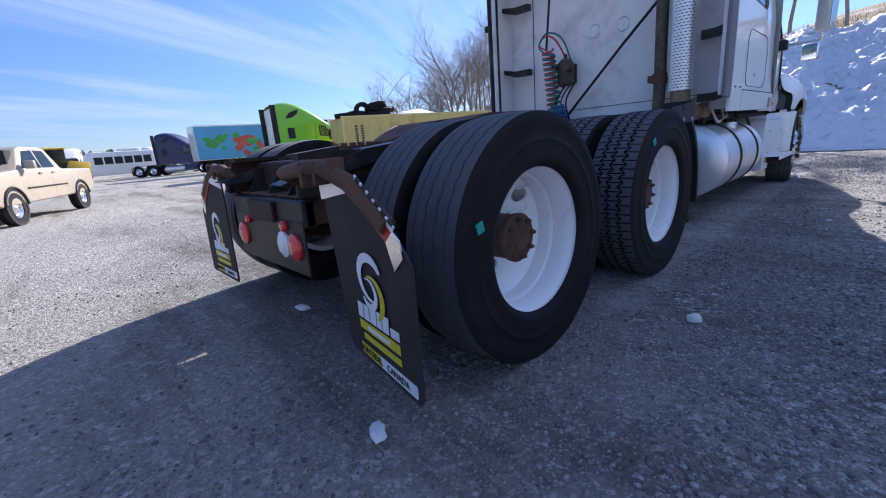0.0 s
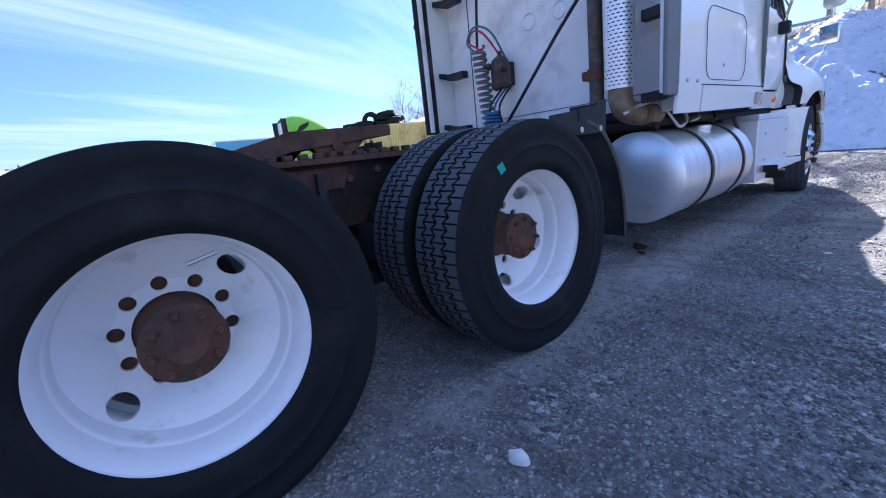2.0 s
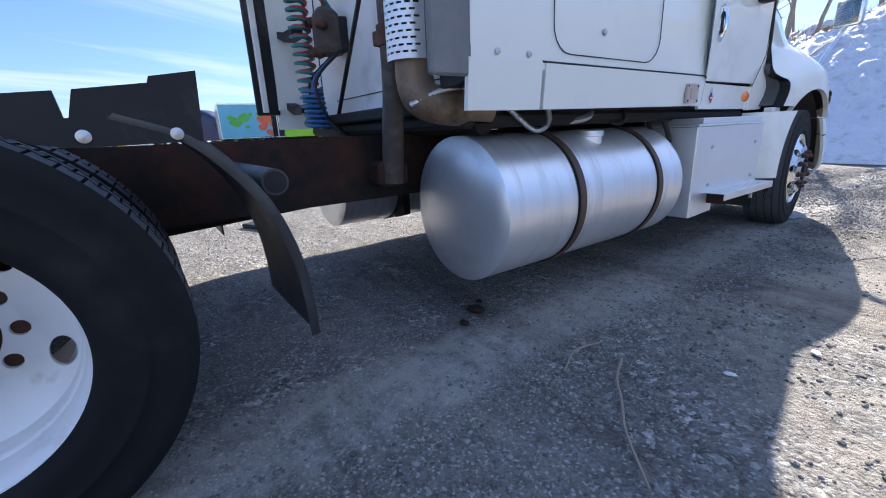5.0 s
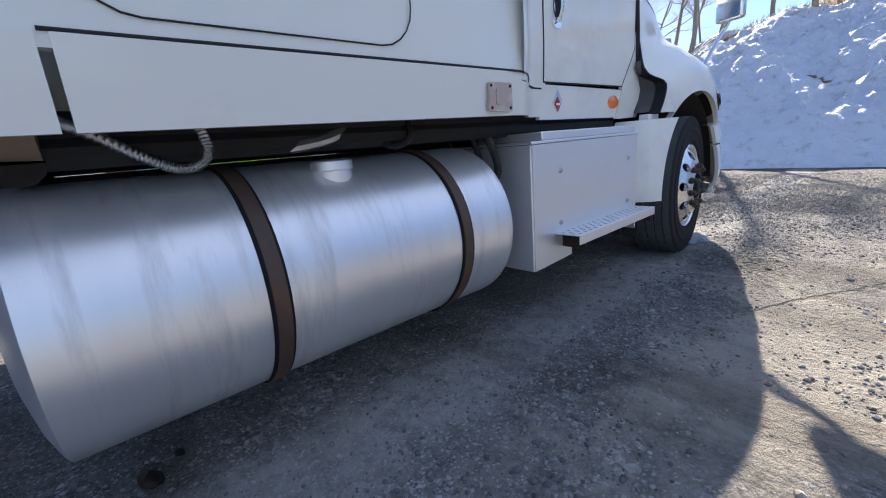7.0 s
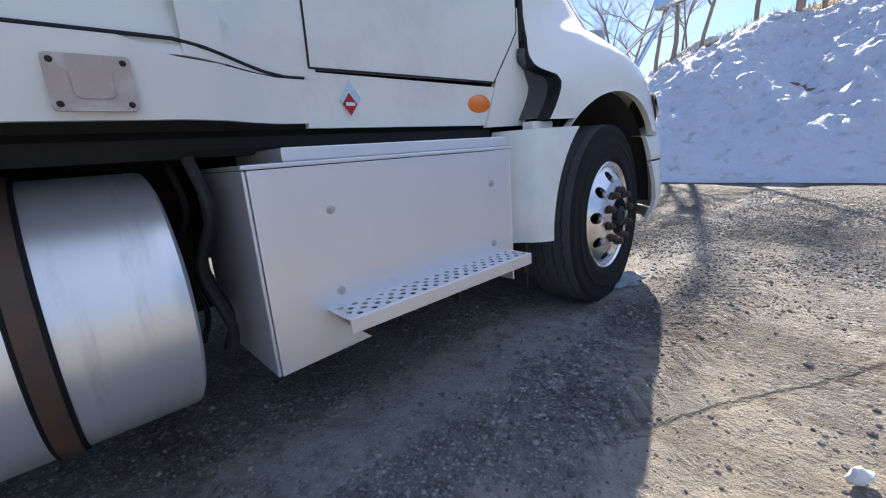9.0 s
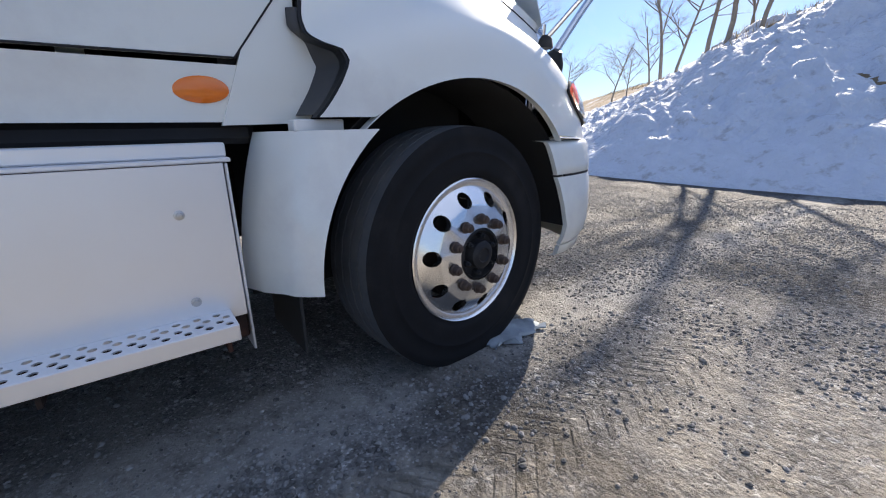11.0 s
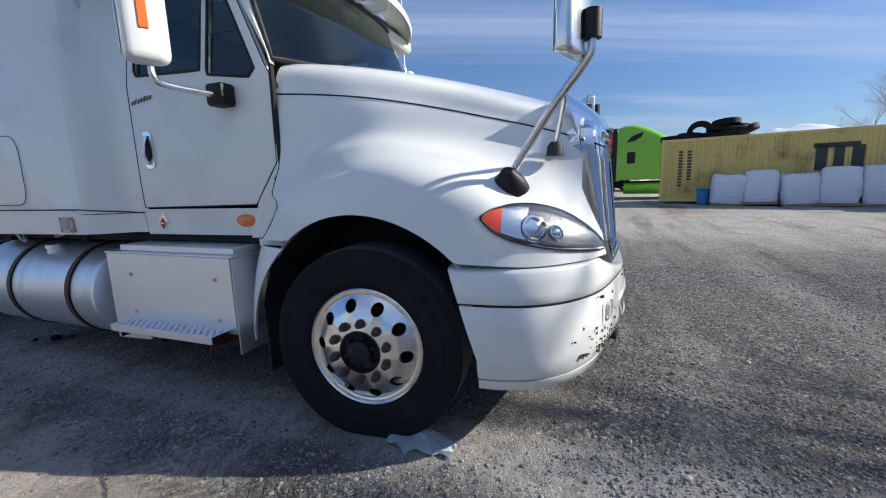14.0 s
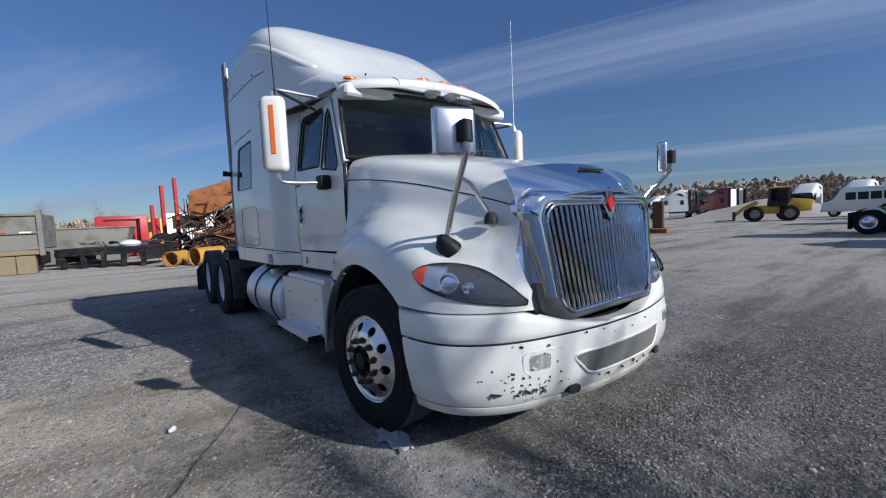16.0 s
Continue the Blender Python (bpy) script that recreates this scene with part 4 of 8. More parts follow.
rng = random.Random(4)
tyre_me = None
for i, (u, v, z, tilt) in enumerate([(-0.6, 0.9, 2.66, 4), (-0.5, 1.9, 2.68, -5), (-0.4, 2.5, 2.8, 80), (-0.6, 3.4, 2.66, 5), (-0.5, 4.2, 2.68, 3), (-0.6, 3.6, 2.90, 9), (-0.5, 4.4, 2.92, -12), (-0.5, 3.9, 3.13, 7), (-0.7, 4.9, 2.80, 20), (-1.5, 1.4, 2.68, 3), (-1.5, 3.2, 2.68, -6), (-1.5, 4.4, 2.68, 8)]):
    o = part("old_tyre", lathed([(-0.11, 0.29), (-0.13, 0.36), (-0.12, 0.47), (-0.09, 0.5), (0.09, 0.5), (0.12, 0.47), (0.13, 0.36), (0.11, 0.29)], 26, "z", closed=True), "rubber")
    o.matrix_basis = Matrix.Translation(on_container(u, 0.35 + (v - 0.9) * 0.62, z)) @ pose(0, 0, 0, tilt, tilt * 0.4, i * 40)
    tagged(o, "worn black tyre piled on the container roof", "tyre", "tyres on the container")
tarp = bmesh.new()
skin(tarp, [[(on_container(-0.1 - 1.6 * u, 3.2 + 2.6 * v, 2.585 + 0.26 * math.sin(math.pi * u) * math.sin(math.pi * v) + 0.10 * noise.noise((u * 4, v * 7, 1)) * math.sin(math.pi * u))) for v in np.linspace(0, 1, 22)] for u in np.linspace(0, 1, 12)])
tagged(part("tarpaulin", tarp, "bag"), "pale crumpled tarpaulin lying on the container roof", "tarpaulin")
rack = thing("metal_tray", "grey metal tray with a railed blue tank on the container", "tray", m=Matrix.Translation(on_container(-0.75, 10.9, 2.6)) @ pose(0, 0, 0, 0, 0, -15) @ Matrix.Scale(1.4, 4))
part("tray", boxed(-0.5, 0.5, -0.7, 0.7, 0.0, 0.26, 0.02), "grey_paint", rack)
part("tank", boxed(-0.35, 0.35, -0.3, 0.4, 0.26, 0.62, 0.06, 2), "blue_plastic", rack)
for y in (-0.45, 0.05, 0.5):
    part("post", tubed([(0.4, y, 0.26), (0.4, y, 0.78)], 0.02, 6), "frame", rack)
part("handrail", tubed([(0.4, -0.5, 0.76), (0.4, 0.55, 0.76)], 0.02, 6), "frame", rack)

# bulk bags and a bin along the container
for i, (x, y) in enumerate([tuple((box_at @ Vector((0.78, 2.42 + 1.06 * k, 0)))[:2]) for k in range(5)]):
    bm = bmesh.new()
    rr = random.Random(i)
    rows = []
    hh = (1.06, 1.12, 1.02, 1.20, 1.24)[i]
    for z in np.linspace(0, 1, 9):
        r = 0.505 * (1 + 0.07 * math.sin(z * math.pi)) * (1 if z < 0.9 else 0.93)
        rows.append([(r * math.copysign(abs(math.cos(a)) ** 0.4, math.cos(a)) + 0.012 * rr.gauss(0, 1), r * math.copysign(abs(math.sin(a)) ** 0.4, math.sin(a)) + 0.012 * rr.gauss(0, 1), hh * z + 0.02 * rr.gauss(0, 1) * (z > 0.8)) for a in np.linspace(0, 2 * math.pi, 29)[:-1]])
    vs = skin(bm, rows, wrap=True)
    bm.faces.new(vs[-1])
    bag = thing("bulk_bag", "full white woven bulk bag on the gravel", "bag", "bulk bags by the container", pose(x, y, 0.1, rr.gauss(0, 2), rr.gauss(0, 3), -15 + rr.gauss(0, 6)))
    part("sack", bm, "bag", bag, smooth=60)
    part("pallet", boxed(-0.52, 0.52, -0.52, 0.52, -0.10, 0.0), "timber", bag)
    for k in range(5):
        z = 0.12 + k * 0.17
        part("strap", tubed([(0.505, -0.46, z + 0.01 * k), (0.53, 0.0, z), (0.505, 0.46, z)], 0.012, 5), "white_print", bag)
bin_ = thing("plastic_bin", "blue plastic bin beside the bulk bags", "bin", m=pose(-16.35, 11.55, 0))
part("barrel", lathed([(0.0, 0.001), (0.0, 0.20), (0.62, 0.25), (0.64, 0.27), (0.62, 0.27), (0.60, 0.24), (0.1, 0.2)], 28, "z"), "blue_plastic", bin_)
part("handle", tubed(spline([(0, -0.26, 0.62), (0, -0.29, 0.72), (0, -0.1, 0.66)], 5), 0.012, 6), "galv", bin_)

# spare bogie by the container's end
bogie = thing("trailer_bogie", "black twin-axle trailer bogie with worn tyres", "bogie", m=pose(-11.9, 19.0, 0, 0, 0, 28))
part("chassis", boxed(-1.1, 1.1, -1.5, 1.4, 0.62, 0.95, 0.02), "black", bogie)
for y in (-0.75, 0.65):
    simple_wheel(bogie, 0.95, y, 0.5, 0.3, 1, "grey_paint")
    simple_wheel(bogie, -0.95, y, 0.5, 0.3, -1, "grey_paint")

# beige pickup
def pickup(m):
    t = thing("pickup_truck", "dusty beige crew-cab pickup truck with silver wheels", "car", m=m)
    prof = [(-2.75, 0.62), (-2.80, 0.75), (-2.78, 1.22), (-0.95, 1.25), (-0.80, 1.30), (-0.55, 1.80), (-0.35, 1.86), (0.55, 1.86), (0.80, 1.80), (1.35, 1.28), (2.55, 1.20), (2.78, 1.05), (2.82, 0.55), (2.4, 0.45), (-2.4, 0.50)]
    bm = bmesh.new()

    def half(y, z):
        return 0.99 - max(0, z - 1.22) * 0.30
    n = len(prof)
    L_, R_ = [bm.verts.new((-half(y, z), y, z)) for y, z in prof], [bm.verts.new((half(y, z), y, z)) for y, z in prof]
    for k in range(n):
        bm.faces.new((L_[k], L_[(k + 1) % n], R_[(k + 1) % n], R_[k]))
    caps = [bm.faces.new(L_[::-1]), bm.faces.new(R_)]
    bmesh.ops.triangulate(bm, faces=caps)
    bmesh.ops.bevel(bm, geom=[e for e in bm.edges if len(e.link_faces) == 2 and e.calc_face_angle(0) > 0.9], offset=0.05, segments=3, affect="EDGES", profile=0.5)
    part("body", bm, "cream", t, smooth=40)
    for s in (1, -1):
        for w in ([(-0.48, 1.30), (-0.36, 1.74), (0.12, 1.76), (0.14, 1.30)], [(0.22, 1.30), (0.22, 1.76), (0.66, 1.73), (1.10, 1.32)]):
            part("side_window", plate(w, [], lambda u, v: (s * (half(u, v) + 0.012), u, v), lambda u, v: (s * (half(u, v) - 0.01), u, v)), "glass", t)
            part("window_back", plate(w, [], lambda u, v: (s * (half(u, v) + 0.006), u, v), lambda u, v: (s * (half(u, v) - 0.02), u, v)), "dark", t)
        for y in (-1.75, 1.85):
            simple_wheel(t, s * 0.86, y, 0.39, 0.26, s, "polish")
            part("arch", tubed([(s * 0.995, y + 0.47 * math.cos(a), 0.40 + 0.47 * math.sin(a)) for a in np.linspace(0.1, math.pi - 0.1, 14)], 0.035, 6), "plastic", t)
            # dark ring paints the shade inside the wheel arch
            part("arch_shade", lathed([(s * 0.90, 0.44), (s * 0.996, 0.445), (s * 0.996, 0.38)], 24, at=(0, y, 0.42)), "dark", t)
        part("door_handle", boxed(*sorted((s * 0.99, s * 1.02)), -0.35, -0.18, 1.15, 1.19, 0.01), "cream", t)
        part("door_handle", boxed(*sorted((s * 0.99, s * 1.02)), 0.30, 0.47, 1.15, 1.19, 0.01), "cream", t)
        part("side_mirror", boxed(*sorted((s * 1.02, s * 1.22)), 1.0, 1.12, 1.28, 1.48, 0.03, 2), "cream", t)
        part("rub_strip", boxed(*sorted((s * 0.99, s * 1.01)), -0.9, 1.2, 0.80, 0.84, 0.008), "plastic", t)
    part("windscreen", boxed(-0.75, 0.75, 0.9, 1.2, 1.35, 1.75), "dark", t).matrix_basis = Matrix.Identity(4)
    part("tailgate", boxed(-0.85, 0.85, -2.82, -2.79, 0.72, 1.2, 0.01), "cream", t)
    return t


pickup(pose(-11.3, -2.15, 0, 0, 0, -112) @ Matrix.Scale(0.84, 4))

# dark saloon beside it
def saloon(m, paint, label):
    t = thing("parked_car", label, "car", "parked cars", m)
    prof = [(-2.2, 0.45), (-2.25, 0.85), (-1.7, 0.98), (-1.25, 1.02), (-0.65, 1.38), (0.35, 1.42), (1.05, 1.02), (2.0, 0.85), (2.25, 0.65), (2.2, 0.4)]
    bm = bmesh.new()
    half = lambda z: 0.90 - max(0, z - 0.98) * 0.45
    n = len(prof)
    L_, R_ = [bm.verts.new((-half(z), y, z)) for y, z in prof], [bm.verts.new((half(z), y, z)) for y, z in prof]
    for k in range(n):
        bm.faces.new((L_[k], L_[(k + 1) % n], R_[(k + 1) % n], R_[k]))
    bmesh.ops.triangulate(bm, faces=[bm.faces.new(L_[::-1]), bm.faces.new(R_)])
    bmesh.ops.bevel(bm, geom=[e for e in bm.edges if len(e.link_faces) == 2 and e.calc_face_angle(0) > 0.9], offset=0.06, segments=3, affect="EDGES", profile=0.5)
    part("body", bm, paint, t, smooth=40)
    for s in (1, -1):
        for w in ([(-1.0, 1.04), (-0.58, 1.32), (-0.1, 1.36), (-0.1, 1.03)], [(-0.02, 1.03), (-0.02, 1.36), (0.33, 1.36), (0.86, 1.05)]):
            part("side_window", plate(w, [], lambda u, v: (s * (half(v) + 0.008), u, v), lambda u, v: (s * (half(v) - 0.02), u, v)), "dark", t)
        for y in (-1.35, 1.35):
            simple_wheel(t, s * 0.78, y, 0.32, 0.2, s, "polish")
    return t


saloon(pose(-14.5, -5.2, 0, 0, 0, 160), "black", "black saloon car parked in the yard")
saloon(pose(-19.5, -6.0, 0, 0, 0, 165), "white", "white car parked in the yard")
saloon(pose(-58, -3.8, 0, 0, 0, 150) @ Matrix.Scale(1.15, 4), "black", "black car parked in the far row")

# wheel loader
loader = thing("wheel_loader", "yellow wheel loader with pallet forks and dusty tyres", "loader", m=pose(-41.5, -0.4, 0, 0, 0, -160) @ Matrix.Scale(0.88, 4))
for s in (1, -1):
    for y in (0, 2.6):
        simple_wheel(loader, s * 1.05, y, 0.72, 0.55, s, "grey_paint")
    part("lift_arm", prism([(2.2, 1.7), (3.4, 1.1), (4.1, 0.5), (4.3, 0.6), (3.5, 1.4), (2.4, 2.0)], "x", *sorted((s * 0.55, s * 0.70))), "yellow_paint", loader)
part("rear_body", prism([(-1.6, 0.9), (-1.7, 1.9), (-0.2, 2.1), (0.3, 1.2), (0.3, 0.7)], "x", -0.9, 0.9, 0.06), "yellow_paint", loader)
part("front_frame", boxed(-0.5, 0.5, 0.6, 3.0, 0.7, 1.5, 0.05), "yellow_paint", loader)
part("cab", prism([(0.0, 1.3), (-0.1, 3.1), (1.3, 3.15), (1.5, 1.4)], "x", -0.75, 0.75, 0.06), "dark", loader)
part("cab_roof", boxed(-0.82, 0.82, -0.2, 1.45, 3.1, 3.25, 0.04), "yellow_paint", loader)
for x in (-0.76, 0.76):
    part("cab_glass", prism([(0.08, 1.9), (0.05, 3.0), (1.2, 3.02), (1.32, 1.9)], "x", x - 0.01, x + 0.01), "glass", loader)
part("fork_frame", boxed(-1.1, 1.1, 4.1, 4.25, 0.15, 1.0, 0.02), "frame", loader)
for x in (-0.5, 0.5):
    part("fork", boxed(x - 0.08, x + 0.08, 4.2, 5.7, 0.1, 0.16), "frame", loader)

# white shuttle bus
bus = thing("shuttle_bus", "white shuttle bus with a row of dark windows", "bus", m=pose(-50.5, 3.6, 0, 0, 0, -176) @ Matrix.Scale(0.9, 4))
part("body", prism([(-3.6, 0.5), (-3.6, 2.75), (-3.4, 2.9), (2.0, 2.95), (2.35, 2.6), (2.6, 1.75), (3.6, 1.45), (3.75, 0.5)], "x", -1.15, 1.15, 0.12), "white", bus)
for s in (1, -1):
    for k in range(6):
        part("side_window", boxed(*sorted((s * 1.14, s * 1.16)), -3.3 + k * 0.88, -2.55 + k * 0.88, 1.65, 2.4, 0.01), "dark", bus)
    for y in (-2.2, 2.7):
        simple_wheel(bus, s * 0.98, y, 0.42, 0.28, s)
part("roof_unit", boxed(-0.8, 0.8, -2.6, -0.6, 2.92, 3.25, 0.12, 3), "white", bus)

# red and white truck, dump truck, orange plant far off
far_red = copy_thing(white_truck, pose(-58, -12.5, 0, 0, 0, -150))
plant = thing("rusty_attachment", "dark rusty digger attachment standing in the yard", "attachment", m=pose(-23.2, -2.6, 0, 0, 0, 20))
part("mast", boxed(-0.35, 0.35, -0.3, 0.3, 0.25, 1.9, 0.06), "rust", plant)
part("foot", boxed(-0.7, 0.7, -0.5, 0.5, 0.0, 0.28, 0.04), "rust_bright", plant)
part("arm", boxed(-0.9, 0.2, -0.15, 0.15, 1.2, 1.7, 0.05), "frame", plant)
heap = bmesh.new()
skin(heap, [[(-70 + 18 * u, -14 + 16 * v, 2.0 * max(0, math.sin(math.pi * u) * math.sin(math.pi * v)) ** 0.8 + 0.5 * noise.noise((u * 6, v * 6, 2)) * math.sin(math.pi * u) * math.sin(math.pi * v) - 0.05) for v in np.linspace(0, 1, 20)] for u in np.linspace(0, 1, 20)])
tagged(part("earth_heap", heap, "clod"), "low brown heap of earth at the yard edge", "earth heap", kind="structure")

# behind the tractor: dump trailer, flatbed of scrap, scrap heap
dump = thing("dump_trailer", "grey steel dump trailer with timber rails and reflective tape", "trailer", m=pose(7.6, -14.9, 0, 0, 0, -6))
part("tub", boxed(-2.7, 3.4, -1.2, 1.2, 0.95, 2.35, 0.04), "grey_paint", dump)
for z in (1.0, 1.62, 2.32):
    part("side_rib", boxed(-2.75, 3.45, 1.18, 1.28, z - 0.05, z + 0.05, 0.01), "grey_paint", dump)
for k in range(8):
    part("reflector", boxed(-2.5 + k * 0.72, -2.15 + k * 0.72, 1.282, 1.288, 1.60, 1.66), "red" if k % 2 else "white_print", dump)
part("corner_post", boxed(-2.82, -2.66, 1.1, 1.3, 0.7, 2.5, 0.02), "grey_paint", dump)
part("timber_rail", boxed(-2.7, 3.4, 1.05, 1.25, 0.75, 0.93, 0.02), "timber", dump)
for x in (-2.2, -1.7, 0.5):
    part("block", boxed(x - 0.3, x + 0.3, 0.9, 1.2, 0.0, 0.72, 0.03), "timber", dump)
part("underbody", boxed(-2.5, 3.3, -1.0, 0.95, 0.3, 0.8, 0.05), "frame", dump)
part("stowed_bar", tubed([(-0.5, 0.8, 2.42), (3.0, 0.6, 2.62)], 0.05, 6), "frame", dump)

flat = thing("flatbed_trailer", "low black flatbed trailer with loose scrap on it", "trailer", m=pose(2.6, -14.6, 0, 0, 0, -30))
part("deck", boxed(-1.7, 1.9, -1.1, 1.1, 0.72, 0.86, 0.01), "black", flat)
for x in (-1.6, 1.8):
    part("side_beam", boxed(x - 0.08, x + 0.08, -1.1, 1.1, 0.25, 0.72), "black", flat)
part("front_beam", boxed(-1.7, 1.9, 1.0, 1.12, 0.55, 0.72), "black", flat)
for k in range(5):
    part("leg", boxed(-1.55 + k * 0.78, -1.4 + k * 0.78, 0.95, 1.1, 0.0, 0.6), "black", flat)
rng = random.Random(17)
for k in range(16):
    a = (rng.uniform(-1.5, 1.5), rng.uniform(-0.9, 0.9), 0.90 + rng.uniform(0, 0.18))
    part("scrap_bar", tubed([a, (a[0] + rng.uniform(-1, 1), a[1] + rng.uniform(-0.6, 0.6), 0.9 + rng.uniform(0, 0.25))], rng.uniform(0.02, 0.05), 5), rng.choice(("frame", "rust", "black", "galv")), flat)
part("white_sack", lathed([(0.86, 0.001), (0.86, 0.35), (0.95, 0.42), (1.05, 0.36), (1.12, 0.2), (1.14, 0.001)], 14, "z", at=(-0.6, 0.3, 0)), "bag", flat)
skip_ = thing("waste_skip", "dark green-grey steel waste skip", "skip", m=pose(4.0, -18.2, 0, 0, 0, -8))
part("tub", prism([(-1.6, 0.1), (-2.0, 1.75), (2.0, 1.75), (1.6, 0.1)], "y", -0.9, 0.9, 0.03), "grey_paint", skip_)
part("rim", tubed([(-2.0, -0.9, 1.75), (2.0, -0.9, 1.75), (2.0, 0.9, 1.75), (-2.0, 0.9, 1.75), (-2.0, -0.9, 1.75)], 0.05, 6), "grey_paint", skip_)


def scrap_heap(m):
    t = thing("scrap_heap", "tangled heap of rusty orange machine frames and bars", "scrap", m=m)
    rng = random.Random(31)
    part("hopper", prism([(-1.6, 2.3), (-1.4, 3.5), (0.9, 4.25), (1.2, 3.6), (0.6, 2.9), (-1.0, 2.1)], "y", -0.6, 0.5, 0.04), "rust_bright", t)
    part("chute", prism([(-0.9, 1.0), (1.4, 2.6), (1.7, 2.2), (0.4, 0.8)], "y", 0.0, 0.9, 0.03), "rust_bright", t)
    part("base", prism([(-1.7, 0.0), (-1.6, 0.9), (-0.9, 1.25), (-0.2, 0.95), (0.5, 1.3), (1.2, 1.05), (1.8, 1.2), (2.1, 0.0)], "y", -0.7, 0.6, 0.05), "frame", t)
    for k in range(60):
        a = Vector((rng.uniform(-1.8, 2.0), rng.uniform(-1.1, -0.65), rng.uniform(0.15, 1.4)))
        part("bar", tubed([a, a + Vector((rng.gauss(0, 0.5), rng.gauss(0, 0.12), rng.gauss(0, 0.4)))], rng.uniform(0.02, 0.06), 5), rng.choice(("rust", "frame", "frame", "black", "rust_bright")), t)
    for k in range(40):
        a = Vector((rng.uniform(-1.5, 1.3), rng.uniform(-0.9, -0.62), rng.uniform(1.2, 3.6)))
        if a.z < 3.2 + 0.4 * a.x:
            part("bar", tubed([a, a + Vector((rng.gauss(0, 0.5), rng.gauss(0, 0.1), rng.gauss(0, 0.35)))], rng.uniform(0.02, 0.05), 5), rng.choice(("rust", "frame", "rust_bright")), t)
    for k in range(9):
        c = Vector((rng.uniform(-1.5, 1.7), rng.uniform(0.2, 1.0), rng.uniform(1.2, 3.4)))
        w, h = rng.uniform(0.25, 0.6), rng.uniform(0.15, 0.4)
        sh = part("sheet", boxed(-w, w, -0.012, 0.012, -h, h), rng.choice(("rust_bright", "rust", "cream", "frame")), t, smooth=0)
        sh.matrix_basis = Matrix.Translation(c) @ pose(0, 0, 0, rng.uniform(-40, 40), rng.uniform(-50, 50), rng.uniform(-30, 30))
    for k in range(120):
        a = Vector((rng.uniform(-1.6, 2.0), rng.uniform(-0.4, 1.1), rng.uniform(0.8, 3.9)))
        if a.z > 2.8 + 0.45 * a.x:
            a.z = rng.uniform(0.8, 2.6)
        d = Vector((rng.gauss(0, 0.6), rng.gauss(0, 0.3), rng.gauss(0, 0.6)))
        part("bar", tubed([a, a + d], rng.uniform(0.02, 0.05), 5), rng.choice(("rust_bright", "rust", "rust", "frame")), t)
    for k in range(9):
        c = Vector((rng.uniform(0.3, 1.5), rng.uniform(-0.3, 0.6), rng.uniform(3.4, 4.3)))
        part("cable", tubed(spline([c + Vector((rng.gauss(0, 0.35), rng.gauss(0, 0.2), rng.gauss(0, 0.2))) for _ in range(5)], 5), 0.022, 5), "black", t)
    for k in range(10):
        part("grid_bar", tubed([(-1.75 + k * 0.13, 0.7, 0.9), (-1.75 + k * 0.13, 0.7, 3.2)], 0.018, 5), "rust", t)
    part("drum", lathed([(-0.6, 0.001), (-0.6, 0.55), (0.6, 0.55), (0.6, 0.001)], 24, "x", at=(2.0, 1.3, 0.55)), "rust_bright", t)
    for x in (-2.2, -2.9):
        part("machine_tyre", lathed([(-0.22, 0.3), (-0.25, 0.5), (-0.2, 0.68), (0.2, 0.68), (0.25, 0.5), (0.22, 0.3)], 26, "y", at=(x, 1.0, 0.68), closed=True), "rubber", t)
    return t


scrap_heap(pose(-2.0, -17.0, 0, 0, 0, 172))
for x, y, h in ((1.0, -20.5, 3.0), (0.5, -20.0, 4.1), (-0.2, -20.3, 4.6), (0.85, -19.5, 2.2)):
    p = part("log_stake", boxed(-0.09, 0.09, -0.09, 0.09, 0, h, 0.02), "red_paint")
    p.matrix_basis = pose(x, y, 0, 0, 0, 20)
    tagged(p, "tall dull red steel log stake standing upright", "stake", "log stakes")
for x, y, w, z0, z1, mat, nm, lab in ((2.4, -24, 2.6, 1.9, 2.5, "red_paint", "red_cab", "red machine cab roof behind the scrap"), (0.8, -25, 1.1, 0.6, 2.3, "yellow_paint", "yellow_cabinet", "yellow steel cabinet among the scrap"), (-1.4, -26, 3.0, 0.5, 2.7, "white", "white_cabin", "white cabin standing behind the scrap")):
    o = thing(nm, lab, "cabin", m=pose(x, y, 0, 0, 0, -4))
    part("body", boxed(-w / 2, w / 2, -0.9, 0.9, 0, z1, 0.08, 2), mat, o)
    part("window", boxed(-w / 3, w / 3, 0.9, 0.915, (z0 + z1) / 2, z1 - 0.2), "dark", o)
red_m = thing("red_machine", "red farm machine with a grey grate", "machine", m=pose(-7.0, -17.5, 0, 0, 0, 150))
part("body", prism([(-1.5, 0.7), (-1.3, 1.7), (1.2, 1.9), (1.6, 0.8)], "y", -0.8, 0.8, 0.06), "red_paint", red_m)
part("grate", boxed(-0.9, 0.9, 0.8, 0.84, 0.9, 1.4, 0.01), "grey_paint", red_m)
for x in (-1.0, 1.0):
    simple_wheel(red_m, x, 0.0, 0.5, 0.3, 1, "grey_paint")

# low steel step lying beyond the tractor
step_ = part("loose_step", boxed(-0.25, 0.25, -0.07, 0.07, 0.0, 0.05, 0.006), "black")
step_.matrix_basis = pose(-2.3, 2.75, 0.0, 0, 0, 25)
tagged(step_, "loose black steel step lying on the gravel", "step")

